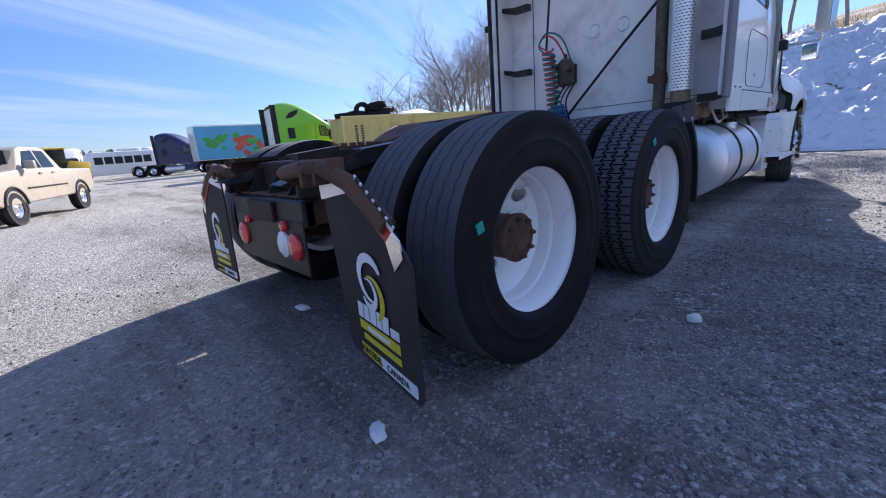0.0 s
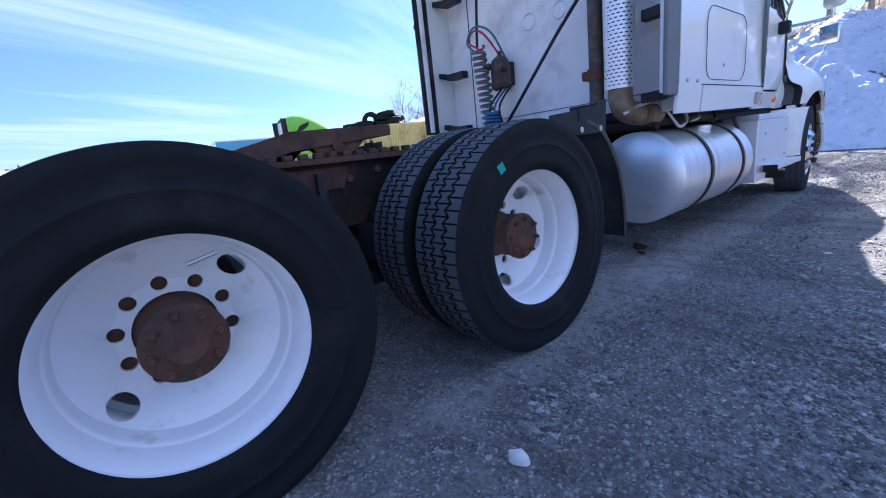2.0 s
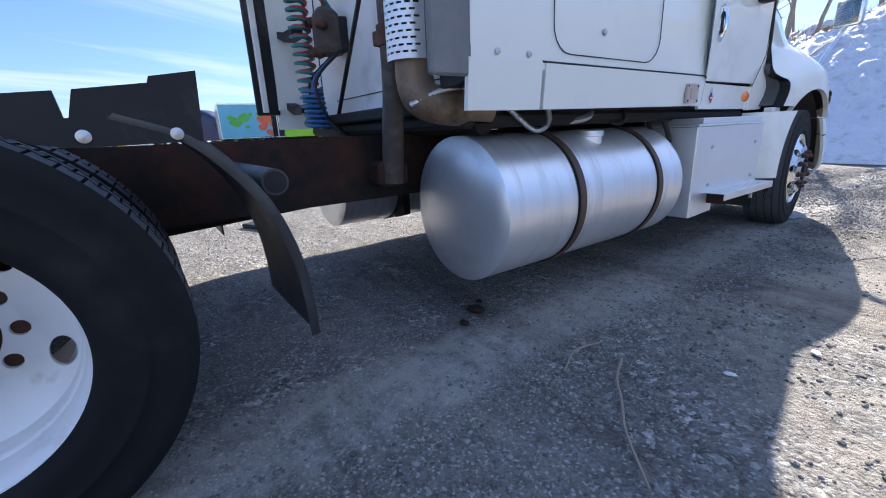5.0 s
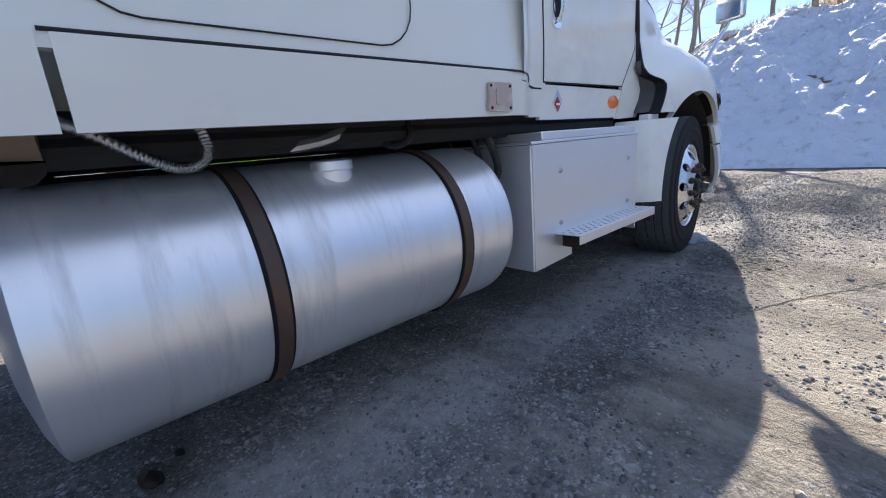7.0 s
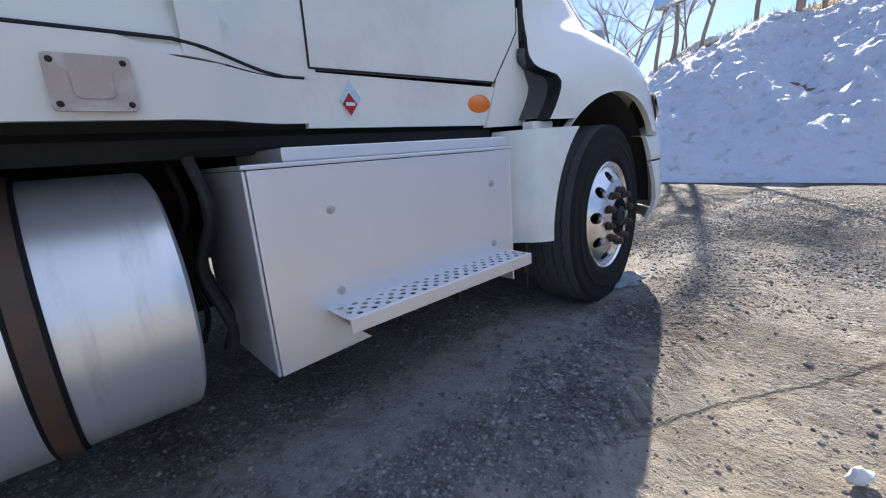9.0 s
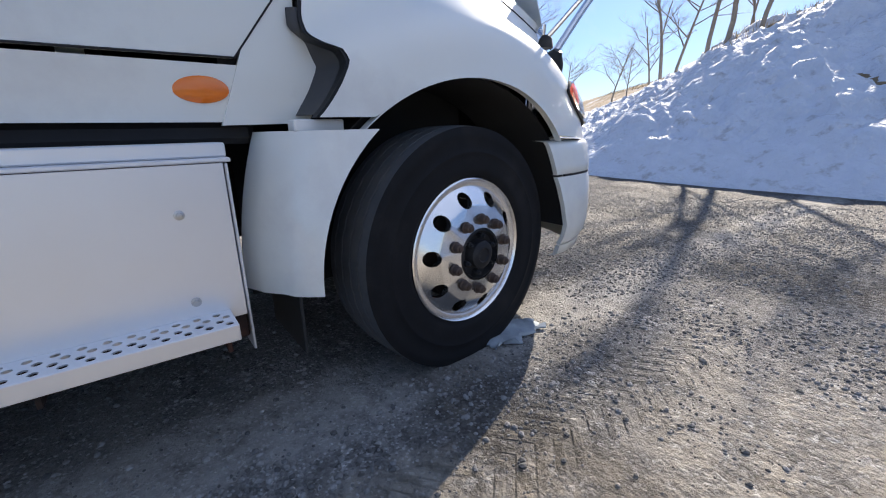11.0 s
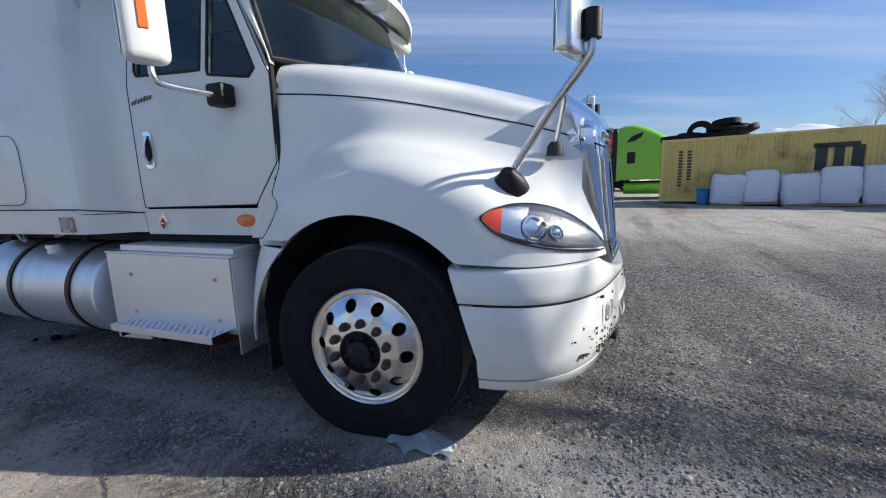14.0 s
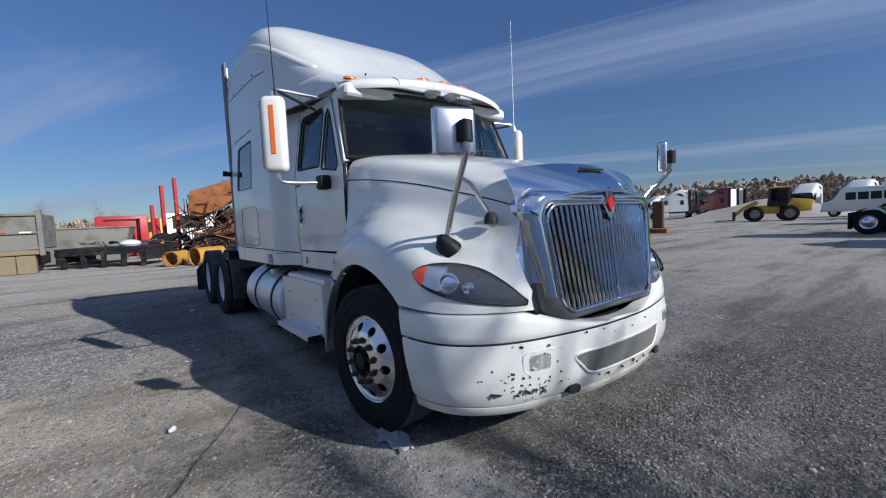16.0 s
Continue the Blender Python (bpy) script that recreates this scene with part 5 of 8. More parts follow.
# yellow pipe sections in front of the scrap heap
for x, y, r, turn in ((-0.25, -10.3, 0.36, 28), (0.75, -11.2, 0.30, 62)):
    pipe = thing("pipe_section", "short weathered yellow steel pipe lying in front of scrap", "pipe", "yellow pipes", m=pose(x, y, 0, 0, 0, turn))
    part("shell", lathed([(-0.6, r - 0.02), (-0.6, r), (0.6, r), (0.6, r - 0.02)], 28, "x", at=(0, 0, r), closed=True), "pipe_yellow", pipe)
    for u in (-0.58, 0.58):
        part("flange", lathed([(u - 0.02, r - 0.01), (u - 0.02, r + 0.012), (u + 0.02, r + 0.012), (u + 0.02, r - 0.01)], 28, "x", at=(0, 0, r), closed=True), "pipe_yellow", pipe)


# ---- the white tractor ----
truck = thing("semi_truck", "white conventional sleeper truck tractor with chrome grille, parked on gravel", "truck")


def skin_bar(line, x, w, d):
    """A flat bar that follows a line of (y, z) points: w across, d along y."""
    bm = bmesh.new()
    rows = [[(x - w, y - d / 2, z), (x + w, y - d / 2, z), (x + w, y + d / 2, z), (x - w, y + d / 2, z), (x - w, y - d / 2, z)] for y, z in line]
    skin(bm, rows)
    bmesh.ops.remove_doubles(bm, verts=bm.verts, dist=1e-5)
    bmesh.ops.holes_fill(bm, edges=bm.edges)
    bmesh.ops.recalc_face_normals(bm, faces=bm.faces)
    return bm


def tyre_mesh(name, R, half, lug):
    """A tyre about the x axis, outer wall at +half; the tread is cut by grooves."""
    N = 512 if lug else 240
    rim = 0.297
    bm = bmesh.new()
    rows = []
    for i in range(N):
        # lug rows crowd round the cross slots, so that these stay narrow
        t = 2 * math.pi * (i // 8 * 8 + 8 * (0.0, 0.07, 0.25, 0.43, 0.5, 0.57, 0.75, 0.93)[i % 8] if lug else i) / N
        prof = []
        wall = [(half * 0.80, rim), (half * 0.93, rim + 0.012), (half * 0.975, rim + 0.026), (half * 0.99, rim + 0.030), (half * 0.99, rim + 0.045), (half * 1.0, rim + 0.075), (half * 1.0, rim + 0.098), (half * 1.014, rim + 0.101), (half * 1.012, rim + 0.107), (half * 0.99, rim + 0.111), (half * 0.985, rim + 0.125), (half * 0.958, R - 0.050), (half * 0.972, R - 0.046), (half * 0.94, R - 0.022), (half * 0.90, R - 0.006)]
        prof += [(-a, r) for a, r in wall]
        zig = 0.085 * math.cos(math.pi * (0.0, 0.14, 0.5, 0.86, 1.0, 1.14, 1.5, 1.86)[i % 8]) if lug else 0.055 * (abs((i % 6) / 3.0 - 1) - 0.5)
        if lug:
            cols = [(-0.88, 0)]
            for c, z in ((-0.45, 1), (-0.03, -1), (0.45, 1)):
                cols += [(c - 0.046 + z * zig, 0), (c - 0.030 + z * zig, 1), (c + 0.030 + z * zig, 1), (c + 0.046 + z * zig, 0)]
            cols.append((0.88, 0))
            for j, (u, deep) in enumerate(cols):
                slot = (i + (0, 4, 0, 4)[(j + 2) // 4 % 4]) % 8 == 0
                prof.append((u * half, R - 0.010 * u ** 4 - (0.014 if deep else 0.012 if slot else 0.0)))
        else:
            cols = [(-0.88, 0)]
            for c in (-0.58, -0.2, 0.2, 0.58):
                cols += [(c - 0.032 + zig, 0), (c - 0.020 + zig, 1), (c + 0.020 + zig, 1), (c + 0.032 + zig, 0)]
            cols.append((0.88, 0))
            prof += [(u * half, R - 0.010 * u ** 4 - (0.008 if deep else 0.0)) for u, deep in cols]
        prof += wall[::-1]
        rows.append([(a, r * math.cos(t), r * math.sin(t)) for a, r in prof])
    rows.append(rows[0])
    skin(bm, rows)
    bmesh.ops.remove_doubles(bm, verts=bm.verts, dist=1e-5)
    bmesh.ops.recalc_face_normals(bm, faces=bm.faces)
    me = bpy.data.meshes.new(name)
    bm.to_mesh(me)
    bm.free()
    me.materials.append(M["rubber"])
    me.materials.append(M["tread"])
    for p in me.polygons:
        p.use_smooth = True
        c = p.center
        # raised tread is paler; groove faces take dark rubber, painting in their shade
        p.material_index = 1 if math.hypot(c.y, c.z) > R - 0.005 - 0.010 * (abs(c.x) / half) ** 4 and abs(c.x) < half * 0.93 else 0
    me.set_sharp_from_angle(angle=radians(40))
    return me


TYRE_RIB, TYRE_LUG, TYRE_FRONT = tyre_mesh("tyre", 0.512, 0.138, False), tyre_mesh("tyre", 0.512, 0.138, True), tyre_mesh("tyre", 0.502, 0.140, False)


def mesh_child(name, me, parent, m=None):
    o = new(name, me)
    o.parent = parent
    if m is not None:
        o.matrix_basis = m
    return o


def drive_wheel(y, side, tyre, spin, vents):
    """Dual wheel: white dished disc, rusty hub, two tyres."""
    holes = [ring2d(0.1429 * math.cos(a), 0.1429 * math.sin(a), 0.0205, 14) for a in [radians(36 * k + 17.5) for k in range(10)]]
    turn = 72 if vents == 5 else 180
    holes += [ring2d(0.228 * math.cos(a), 0.228 * math.sin(a), 0.040, 18, 0.030, a + math.pi / 2) for a in [radians(turn * k) for k in range(vents)]]
    dish = lambda u, v: 0.947 + 0.072 * max(0, (math.hypot(u, v) - 0.165) / 0.1) ** 1.4
    bm = plate(ring2d(0, 0, 0.268, 64), [ring2d(0, 0, 0.110, 40), *holes], lambda u, v: (dish(u, v), u, v), lambda u, v: (dish(u, v) - 0.014, u, v))
    wheel = part("wheel", bm, "white_rim", truck)
    wheel.matrix_basis = pose(0, y, 0.501, spin, 0, 0) if side > 0 else pose(0, y, 0.501, spin, 0, 180)
    prof = [(1.000, 0.262), (1.012, 0.2655), (1.035, 0.268), (1.075, 0.2695), (1.088, 0.272), (1.094, 0.2775), (1.115, 0.279), (1.14, 0.282), (1.16, 0.287), (1.178, 0.294), (1.192, 0.304), (1.203, 0.312), (1.208, 0.308), (1.199, 0.300), (1.17, 0.3005), (0.93, 0.290), (0.93, 0.26)]
    part("rim", lathed(prof, 72, closed=True), "white_rim", wheel)
    mesh_child("tyre", tyre, wheel, pose(1.092, 0, 0))
    mesh_child("tyre", tyre, wheel, pose(0.752, 0, 0))
    part("stud_plate", lathed([(0.925, 0.112), (0.928, 0.168), (0.918, 0.170), (0.915, 0.112)], 32, closed=True), "rust", wheel)
    part("inner_rim", lathed([(0.93, 0.29), (0.62, 0.285), (0.62, 0.25), (0.90, 0.25)], 40, closed=True), "white_rim", wheel)
    part("hub", lathed([(0.75, 0.16), (0.90, 0.16), (0.925, 0.115), (0.95, 0.100), (1.06, 0.096), (1.075, 0.090), (1.08, 0.104), (1.100, 0.106), (1.106, 0.098), (1.110, 0.062), (1.120, 0.05), (1.121, 0.001)], 40), "rust", wheel, "rusty iron hub")
    for k in range(8):
        a = radians(45 * k + 10)
        b = bmesh.new()
        lathe(b, [(1.10, 0.013), (1.118, 0.013), (1.121, 0.008), (1.130, 0.008), (1.131, 0.001)], 6, at=(0, 0.083 * math.cos(a), 0.083 * math.sin(a)))
        part("hub_bolt", b, "rust", wheel)
    if side > 0 and y < 1:
        part("valve_stem", tubed([(1.06, 0.17, 0.11), (1.075, 0.235, 0.075)], 0.006), "galv", wheel)
    return wheel


DRIVE_Y = 1.352  # the forward drive axle; the rear one stands at 0
W_R1 = drive_wheel(0.0, 1, TYRE_RIB, 43, 2)
W_R2 = drive_wheel(DRIVE_Y, 1, TYRE_LUG, -20.5, 5)
drive_wheel(0.0, -1, TYRE_RIB, 20, 2)
drive_wheel(DRIVE_Y, -1, TYRE_LUG, 40, 5)


def tape(parent, ang, r0):
    b = boxed(1.229, 1.234, -0.018, 0.018, -0.019, 0.019, 0.001)
    o = part("green_tape", b, "green_tape", parent, "square of green tape")
    bm2 = o.data
    c, s = math.cos(ang), math.sin(ang)
    for v in bm2.vertices:
        u, w = v.co.y, v.co.z
        v.co.y, v.co.z = r0[0] + u * c - w * s, r0[1] + u * s + w * c
    return o


# places of the tape are given from the hub, upright
def local_on(wheel, dy, dz):
    q = wheel.matrix_basis.to_3x3().inverted() @ Vector((0, dy, dz))
    return (q.y, q.z)


tape(W_R1, -0.45, local_on(W_R1, -0.385, 0.13))
tape(W_R2, 0.9, local_on(W_R2, -0.245, 0.328))


def steer_wheel(side):
    cone = lambda u, v: 0.072 - 0.067 * max(0, (math.hypot(u, v) - 0.165) / 0.105) ** 1.2
    holes = [ring2d(0.225 * math.cos(a), 0.225 * math.sin(a), 0.0305, 22) for a in [radians(36 * k - 5) for k in range(10)]]
    bm = plate(ring2d(0, 0, 0.272, 80), [ring2d(0, 0, 0.108, 48), *holes], lambda u, v: (cone(u, v), u, v), lambda u, v: (cone(u, v) - 0.025, u, v))
    wheel = part("wheel", bm, "polish", truck, "polished aluminium steer wheel")
    wheel.matrix_basis = pose(side * 1.160, 6.516, 0.474, 0, 0, 5 if side > 0 else 185)
    part("rim", lathed([(0.004, 0.268), (0.010, 0.280), (0.010, 0.288), (0.016, 0.292), (0.020, 0.297), (0.016, 0.302), (0.002, 0.302), (-0.02, 0.295), (-0.2, 0.29), (-0.2, 0.27), (-0.03, 0.268)], 80, closed=True), "polish", wheel)
    mesh_child("tyre", TYRE_FRONT, wheel, pose(-0.112, 0, 0))
    part("brake_drum", lathed([(-0.16, 0.21), (-0.02, 0.21), (-0.015, 0.05)], 32), "frame", wheel)
    part("hub", lathed([(0.0, 0.106), (0.070, 0.104), (0.074, 0.098), (0.050, 0.092), (0.046, 0.060), (0.085, 0.056), (0.092, 0.045), (0.094, 0.030), (0.088, 0.026), (0.088, 0.001)], 40), "black", wheel, "black oil hub cap")
    for k in range(6):
        a = radians(60 * k + 20)
        b = lathed([(0.046, 0.012), (0.074, 0.012), (0.076, 0.008), (0.086, 0.007), (0.087, 0.001)], 6, at=(0, 0.076 * math.cos(a), 0.076 * math.sin(a)))
        part("hub_bolt", b, "plastic", wheel)
    for k in range(10):
        a = radians(36 * k + 14)
        b = lathed([(0.066, 0.023), (0.072, 0.023), (0.074, 0.0185), (0.094, 0.0175), (0.098, 0.012), (0.103, 0.0105), (0.104, 0.001)], 12, at=(0, 0.1429 * math.cos(a), 0.1429 * math.sin(a)))
        part("wheel_nut", b, "nut", wheel, "rusty wheel nut")


steer_wheel(1)
steer_wheel(-1)

# frame rails, crossmembers and axles
for s in (1, -1):
    xo = s * 0.45
    pr = [(s * 0.36, 0.61), (xo, 0.61), (xo, 0.92), (s * 0.36, 0.92), (s * 0.36, 0.90), (s * 0.43, 0.90), (s * 0.43, 0.63), (s * 0.36, 0.63)]
    part("frame_rail", prism(pr, "y", -0.62, 7.0), "frame", truck, "dark rusty steel frame rail", smooth=0)
    part("axle_beam", tubed([(0, 0.0, 0.5), (s * 0.62, 0.0, 0.5)], 0.09, 14), "frame", truck)
    part("axle_beam", tubed([(0, DRIVE_Y, 0.5), (s * 0.62, DRIVE_Y, 0.5)], 0.09, 14), "frame", truck)
    # walking beam, hangers and air bags between the drive axles
    part("suspension_hanger", prism([(0.44, 0.80), (0.82, 0.80), (0.86, 0.90), (0.42, 0.90)], "x", *sorted((s * 0.452, s * 0.468))), "primer", truck, "rusty red suspension hanger", smooth=0)
    for leg in ([(0.53, 0.88), (0.545, 0.81), (0.56, 0.62), (0.585, 0.44)], [(0.69, 0.88), (0.688, 0.81), (0.70, 0.69), (0.67, 0.50), (0.65, 0.40)]):
        part("hanger_leg", skin_bar(leg, s * 0.50, 0.016, 0.036), "black", truck)
    part("axle_stop", lathed([(s * 0.30, 0.03), (s * 0.30, 0.058), (s * 0.40, 0.062), (s * 0.41, 0.050), (s * 0.415, 0.02), (s * 0.43, 0.018), (s * 0.432, 0.001)], 20, at=(0, 0.615, 0.715)), "elbow", truck, "tan rusty brake canister")
    part("beam_bush", lathed([(s * 0.47, 0.052), (s * 0.60, 0.052), (s * 0.605, 0.040), (s * 0.598, 0.034), (s * 0.598, 0.020), (s * 0.615, 0.018), (s * 0.617, 0.001)], 20, at=(0, 0.70, 0.365)), "grime", truck)
    part("air_line", tubed(spline([(s * 0.47, 0.30, 0.84), (s * 0.49, 0.42, 0.74), (s * 0.50, 0.50, 0.60), (s * 0.50, 0.80, 0.52), (s * 0.48, 0.95, 0.66)], 6), 0.011, 6), "plastic", truck)
    for k, yy in enumerate((0.30, 0.48, 0.66, 0.86, 1.02)):
        part("rail_bolt", lathed([(s * 0.45, 0.020), (s * 0.462, 0.019), (s * 0.464, 0.001)], 6, at=(0, yy, 0.87 - 0.03 * (k % 2))), "rust", truck)
    for yy in (-0.30, 0.40, 0.95, 1.62):
        part("air_bag", lathed([(0.40, 0.02), (0.40, 0.10), (0.43, 0.125), (0.49, 0.115), (0.53, 0.125), (0.58, 0.11), (0.60, 0.06), (0.64, 0.05)], 20, "z", at=(s * 0.52, yy, 0.02)), "rubber", truck)
    part("spring_beam", prism([(-0.40, 0.40), (0.10, 0.34), (0.66, 0.30), (1.2, 0.34), (1.75, 0.40), (1.75, 0.44), (1.2, 0.40), (0.66, 0.37), (0.10, 0.40), (-0.40, 0.45)], "x", *sorted((s * 0.49, s * 0.57))), "frame", truck, smooth=0)
    part("brake_chamber", lathed([(0.0, 0.03), (0.01, 0.08), (0.10, 0.085), (0.11, 0.075), (0.20, 0.075), (0.21, 0.02)], 20, "y", at=(s * 0.38, 0.24, 0.38)), "frame", truck)
for y in (-0.45, 0.66, 2.3, 3.4, 5.0):
    part("crossmember", boxed(-0.43, 0.43, y - 0.05, y + 0.05, 0.64, 0.89, 0.01), "frame", truck)
for y in (0.0, DRIVE_Y):
    part("differential", lathed([(-0.2, 0.05), (-0.18, 0.16), (-0.08, 0.22), (0.05, 0.21), (0.15, 0.13), (0.24, 0.08), (0.25, 0.02)], 24, "y", at=(0.05, y, 0.5)), "frame", truck)
part("drive_shaft", tubed([(0, 1.5, 0.52), (0, 5.2, 0.75)], 0.05, 12), "frame", truck)
part("steer_axle", boxed(-0.9, 0.9, 6.44, 6.56, 0.38, 0.48, 0.02), "frame", truck)
part("engine_block", boxed(-0.38, 0.38, 5.4, 7.1, 0.55, 1.35, 0.05), "dark", truck)

# fifth wheel on its slide rails
for s in (1, -1):
    part("slide_rail", boxed(*sorted((s * 0.33, s * 0.50)), 0.02, 1.62, 0.922, 0.948), "rust", truck)
    for k in range(22):
        y = 0.06 + k * 0.07
        part("rail_tooth", boxed(*sorted((s * 0.455, s * 0.495)), y, y + 0.038, 0.948, 0.972, 0.003), "rust", truck)
    part("pivot_bracket", prism([(0.74, 0.95), (0.90, 0.95), (0.93, 0.985), (0.99, 1.03), (0.60, 1.03), (0.70, 1.0)], "x", *sorted((s * 0.40, s * 0.455)), bevel=0.004), "rust", truck)
    part("pivot_pin", lathed([(0.455, 0.03), (0.475, 0.03), (0.477, 0.001)], 6, at=(0, 0.82, 0.995)) if s > 0 else lathed([(-0.455, 0.03), (-0.475, 0.03), (-0.477, 0.001)], 6, at=(0, 0.82, 0.995)), "rust", truck)
out = [(u, v + 0.045) for u, v in [(-0.40, 1.12), (0.40, 1.12), (0.47, 1.06), (0.47, 0.56), (0.37, 0.37), (0.30, 0.22), (0.13, 0.20), (0.055, 0.62), (-0.055, 0.62), (-0.13, 0.20), (-0.30, 0.22), (-0.37, 0.37), (-0.47, 0.56), (-0.47, 1.06)]]


def top_plate_z(v):
    return 1.075 + 0.02 * (v - 0.7) - (0.14 * max(0, (0.58 - v) / 0.4) ** 1.3)


part("fifth_wheel_plate", plate(out, [], lambda u, v: (u, v, top_plate_z(v)), lambda u, v: (u, v, top_plate_z(v) - (0.085 if v < 0.7 else 0.05))), "rust", truck, "rusty fifth wheel top plate")

# tail: closing member, lamp plate, ramps, flap hangers and flaps
part("tail_member", boxed(-0.45, 0.45, -0.64, -0.58, 0.60, 0.72, 0.008), "black", truck)
part("tail_flange", boxed(-0.44, 0.44, -0.60, -0.50, 0.722, 0.735, 0.004), "rust", truck)
for x in (-0.30, -0.02, 0.22):
    part("tail_gusset", prism([(-0.60, 0.735), (-0.45, 0.735), (-0.45, 0.86), (-0.52, 0.86)], "x", x, x + 0.012), "black", truck, smooth=0)
for s in (1, -1):
    part("tail_ramp", prism([(-0.72, 0.80), (-0.30, 0.92), (0.06, 0.955), (0.06, 0.915), (-0.64, 0.78)], "x", *sorted((s * 0.34, s * 0.47))), "black", truck, smooth=0)
part("tow_pin_plate", boxed(-0.16, 0.16, -0.662, -0.642, 0.61, 0.71, 0.004), "frame", truck)
part("lamp_plate", boxed(-0.44, 0.44, -0.645, -0.635, 0.38, 0.63, 0.004), "black", truck, "black steel tail lamp plate")
for x, r, mat in ((-0.33, 0.056, "red"), (0.34, 0.056, "red"), (0.22, 0.056, "clear"), (-0.21, 0.02, "red"), (0.25, 0.024, "red")):
    z = 0.51 if r > 0.03 else 0.60
    part("tail_lamp", lathed([(-0.646, r * 1.15), (-0.658, r * 1.12), (-0.660, r), (-0.668, r * 0.8), (-0.671, 0.001)], 28, "y", at=(x, 0, z)), mat, truck)


def mudflap(s, cx, yb):
    """Hanger arm with a chrome weight, red and white tape, and a printed black flap."""
    o_ = cx - 1.04
    arm = tubed([(s * 0.43, -0.60, 0.80), (s * (0.56 + o_ * 0.5), yb, 0.85), (s * (0.74 + o_), yb, 0.87), (s * (0.86 + o_), yb, 0.87), (s * (1.02 + o_), yb, 0.82), (s * (1.20 + o_), yb, 0.70)], 0.028, 10)
    hanger = part("flap_hanger", arm, "rust", truck, "rusty mudflap hanger", smooth=50)
    part("hanger_mount", boxed(*sorted((s * 0.452, s * 0.50)), -0.66, -0.54, 0.73, 0.88, 0.012), "frame", hanger)
    # the outer flap hangs askew, its inner edge swung forward and more so lower down
    askew = lambda u, v: (0.275 - u) * (0.08 + 0.14 * (0.83 - v)) if s > 0 else 0.0
    at = lambda u, v: (s * (cx + u), yb + askew(u, v) - 0.012 - 0.02 * (0.80 - v), v)
    bk = lambda u, v: (s * (cx + u), yb + askew(u, v) - 0.004 - 0.02 * (0.80 - v), v)
    outline = [(-0.26, 0.20), (-0.24, 0.175), (0.255, 0.175), (0.275, 0.20), (0.27, 0.60), (0.20, 0.68), (-0.06, 0.83), (-0.26, 0.83)]
    flap = part("mudflap", plate(outline, [], at, bk), "flap", truck, "black printed mudflap with yellow and white panels")

    def deco(name, loop, mat, lift=0.003, label=""):
        f = lambda u, v, d: (s * cx + u, yb + askew(u, v) - 0.012 - d - 0.02 * (0.80 - v), v)
        return part(name, plate(loop, [], lambda u, v: f(u, v, lift), lambda u, v: f(u, v, 0.001)), mat, flap, label)

    deco("chrome_weight", [(-0.27, 0.755), (-0.04, 0.79), (-0.04, 0.845), (-0.27, 0.815)] if s > 0 else [(0.27, 0.755), (0.04, 0.79), (0.04, 0.845), (0.27, 0.815)], "alu_plate", 0.006)
    k = s
    deco("red_tape", [(k * -0.04, 0.79), (k * 0.15, 0.655), (k * 0.19, 0.69), (k * 0.00, 0.82)][::k], "red_tape", 0.005)
    deco("white_tape", [(k * 0.00, 0.82), (k * 0.19, 0.69), (k * 0.205, 0.705), (k * 0.01, 0.845)][::k], "white_print", 0.006)
    for i in range(6):
        u = 0.015 + i * 0.032
        v = 0.830 - i * 0.0222
        deco("slot", [(k * u, v), (k * (u + 0.020), v - 0.014), (k * (u + 0.026), v - 0.006), (k * (u + 0.006), v + 0.008)][::k], "flap", 0.0075)
    deco("chrome_tip", [(k * 0.15, 0.655), (k * 0.185, 0.575), (k * 0.235, 0.62), (k * 0.225, 0.67), (k * 0.19, 0.69)][::k], "polish", 0.005)
    for i in range(6):
        u = -0.25 + i * 0.035
        deco("slot", [(k * u, 0.805 + i * 0.004), (k * (u + 0.018), 0.807 + i * 0.004), (k * (u + 0.018), 0.817 + i * 0.004), (k * u, 0.815 + i * 0.004)][::k], "flap", 0.0075)
    for i in range(3):
        part("clip", boxed(*sorted((s * (0.74 + o_ + i * 0.10), s * (0.762 + o_ + i * 0.10))), yb - 0.028, yb + 0.03, 0.80 + i * 0.012, 0.89 + i * 0.004, 0.004), "rust", hanger)
    # swirl mark, name block, bars and panels as plain shapes
    def arc(c_, cz, r0, r1, a0, a1, mat, wide):
        n = 14
        rows = []
        for j in range(n + 1):
            a = radians(a0 + (a1 - a0) * j / n)
            w = wide * math.sin(math.pi * (0.04 + 0.92 * j / n) ** 0.7) + 0.002
            rr = r0 + (r1 - r0) * j / n
            rows.append([(s * cx + c_ + q * math.cos(a), yb + askew(c_ + q * math.cos(a), cz + q * math.sin(a)) - 0.0155 - 0.02 * (0.80 - cz - q * math.sin(a)), cz + q * math.sin(a)) for q in (rr, rr - w)])
        part("swirl", thick_skin(rows, lambda p: (0, 0.002, 0)), mat, flap, smooth=0)
    arc(0.005, 0.515, 0.085, 0.085, 20, 285, "white_print", 0.030)
    arc(-0.01, 0.455, 0.055, 0.058, 200, 470, "white_print", 0.022)
    arc(0.015, 0.445, 0.075, 0.08, -70, 110, "yellow_print", 0.026)
    xs = [(-0.125, -0.085), (-0.078, -0.040), (-0.033, 0.012), (0.019, 0.050), (0.057, 0.098)]
    for a, b_ in xs:
        deco("mark_block", [(a, 0.347), (b_, 0.347), (b_ + 0.006, 0.405), (a + 0.006, 0.405)], "white_print")
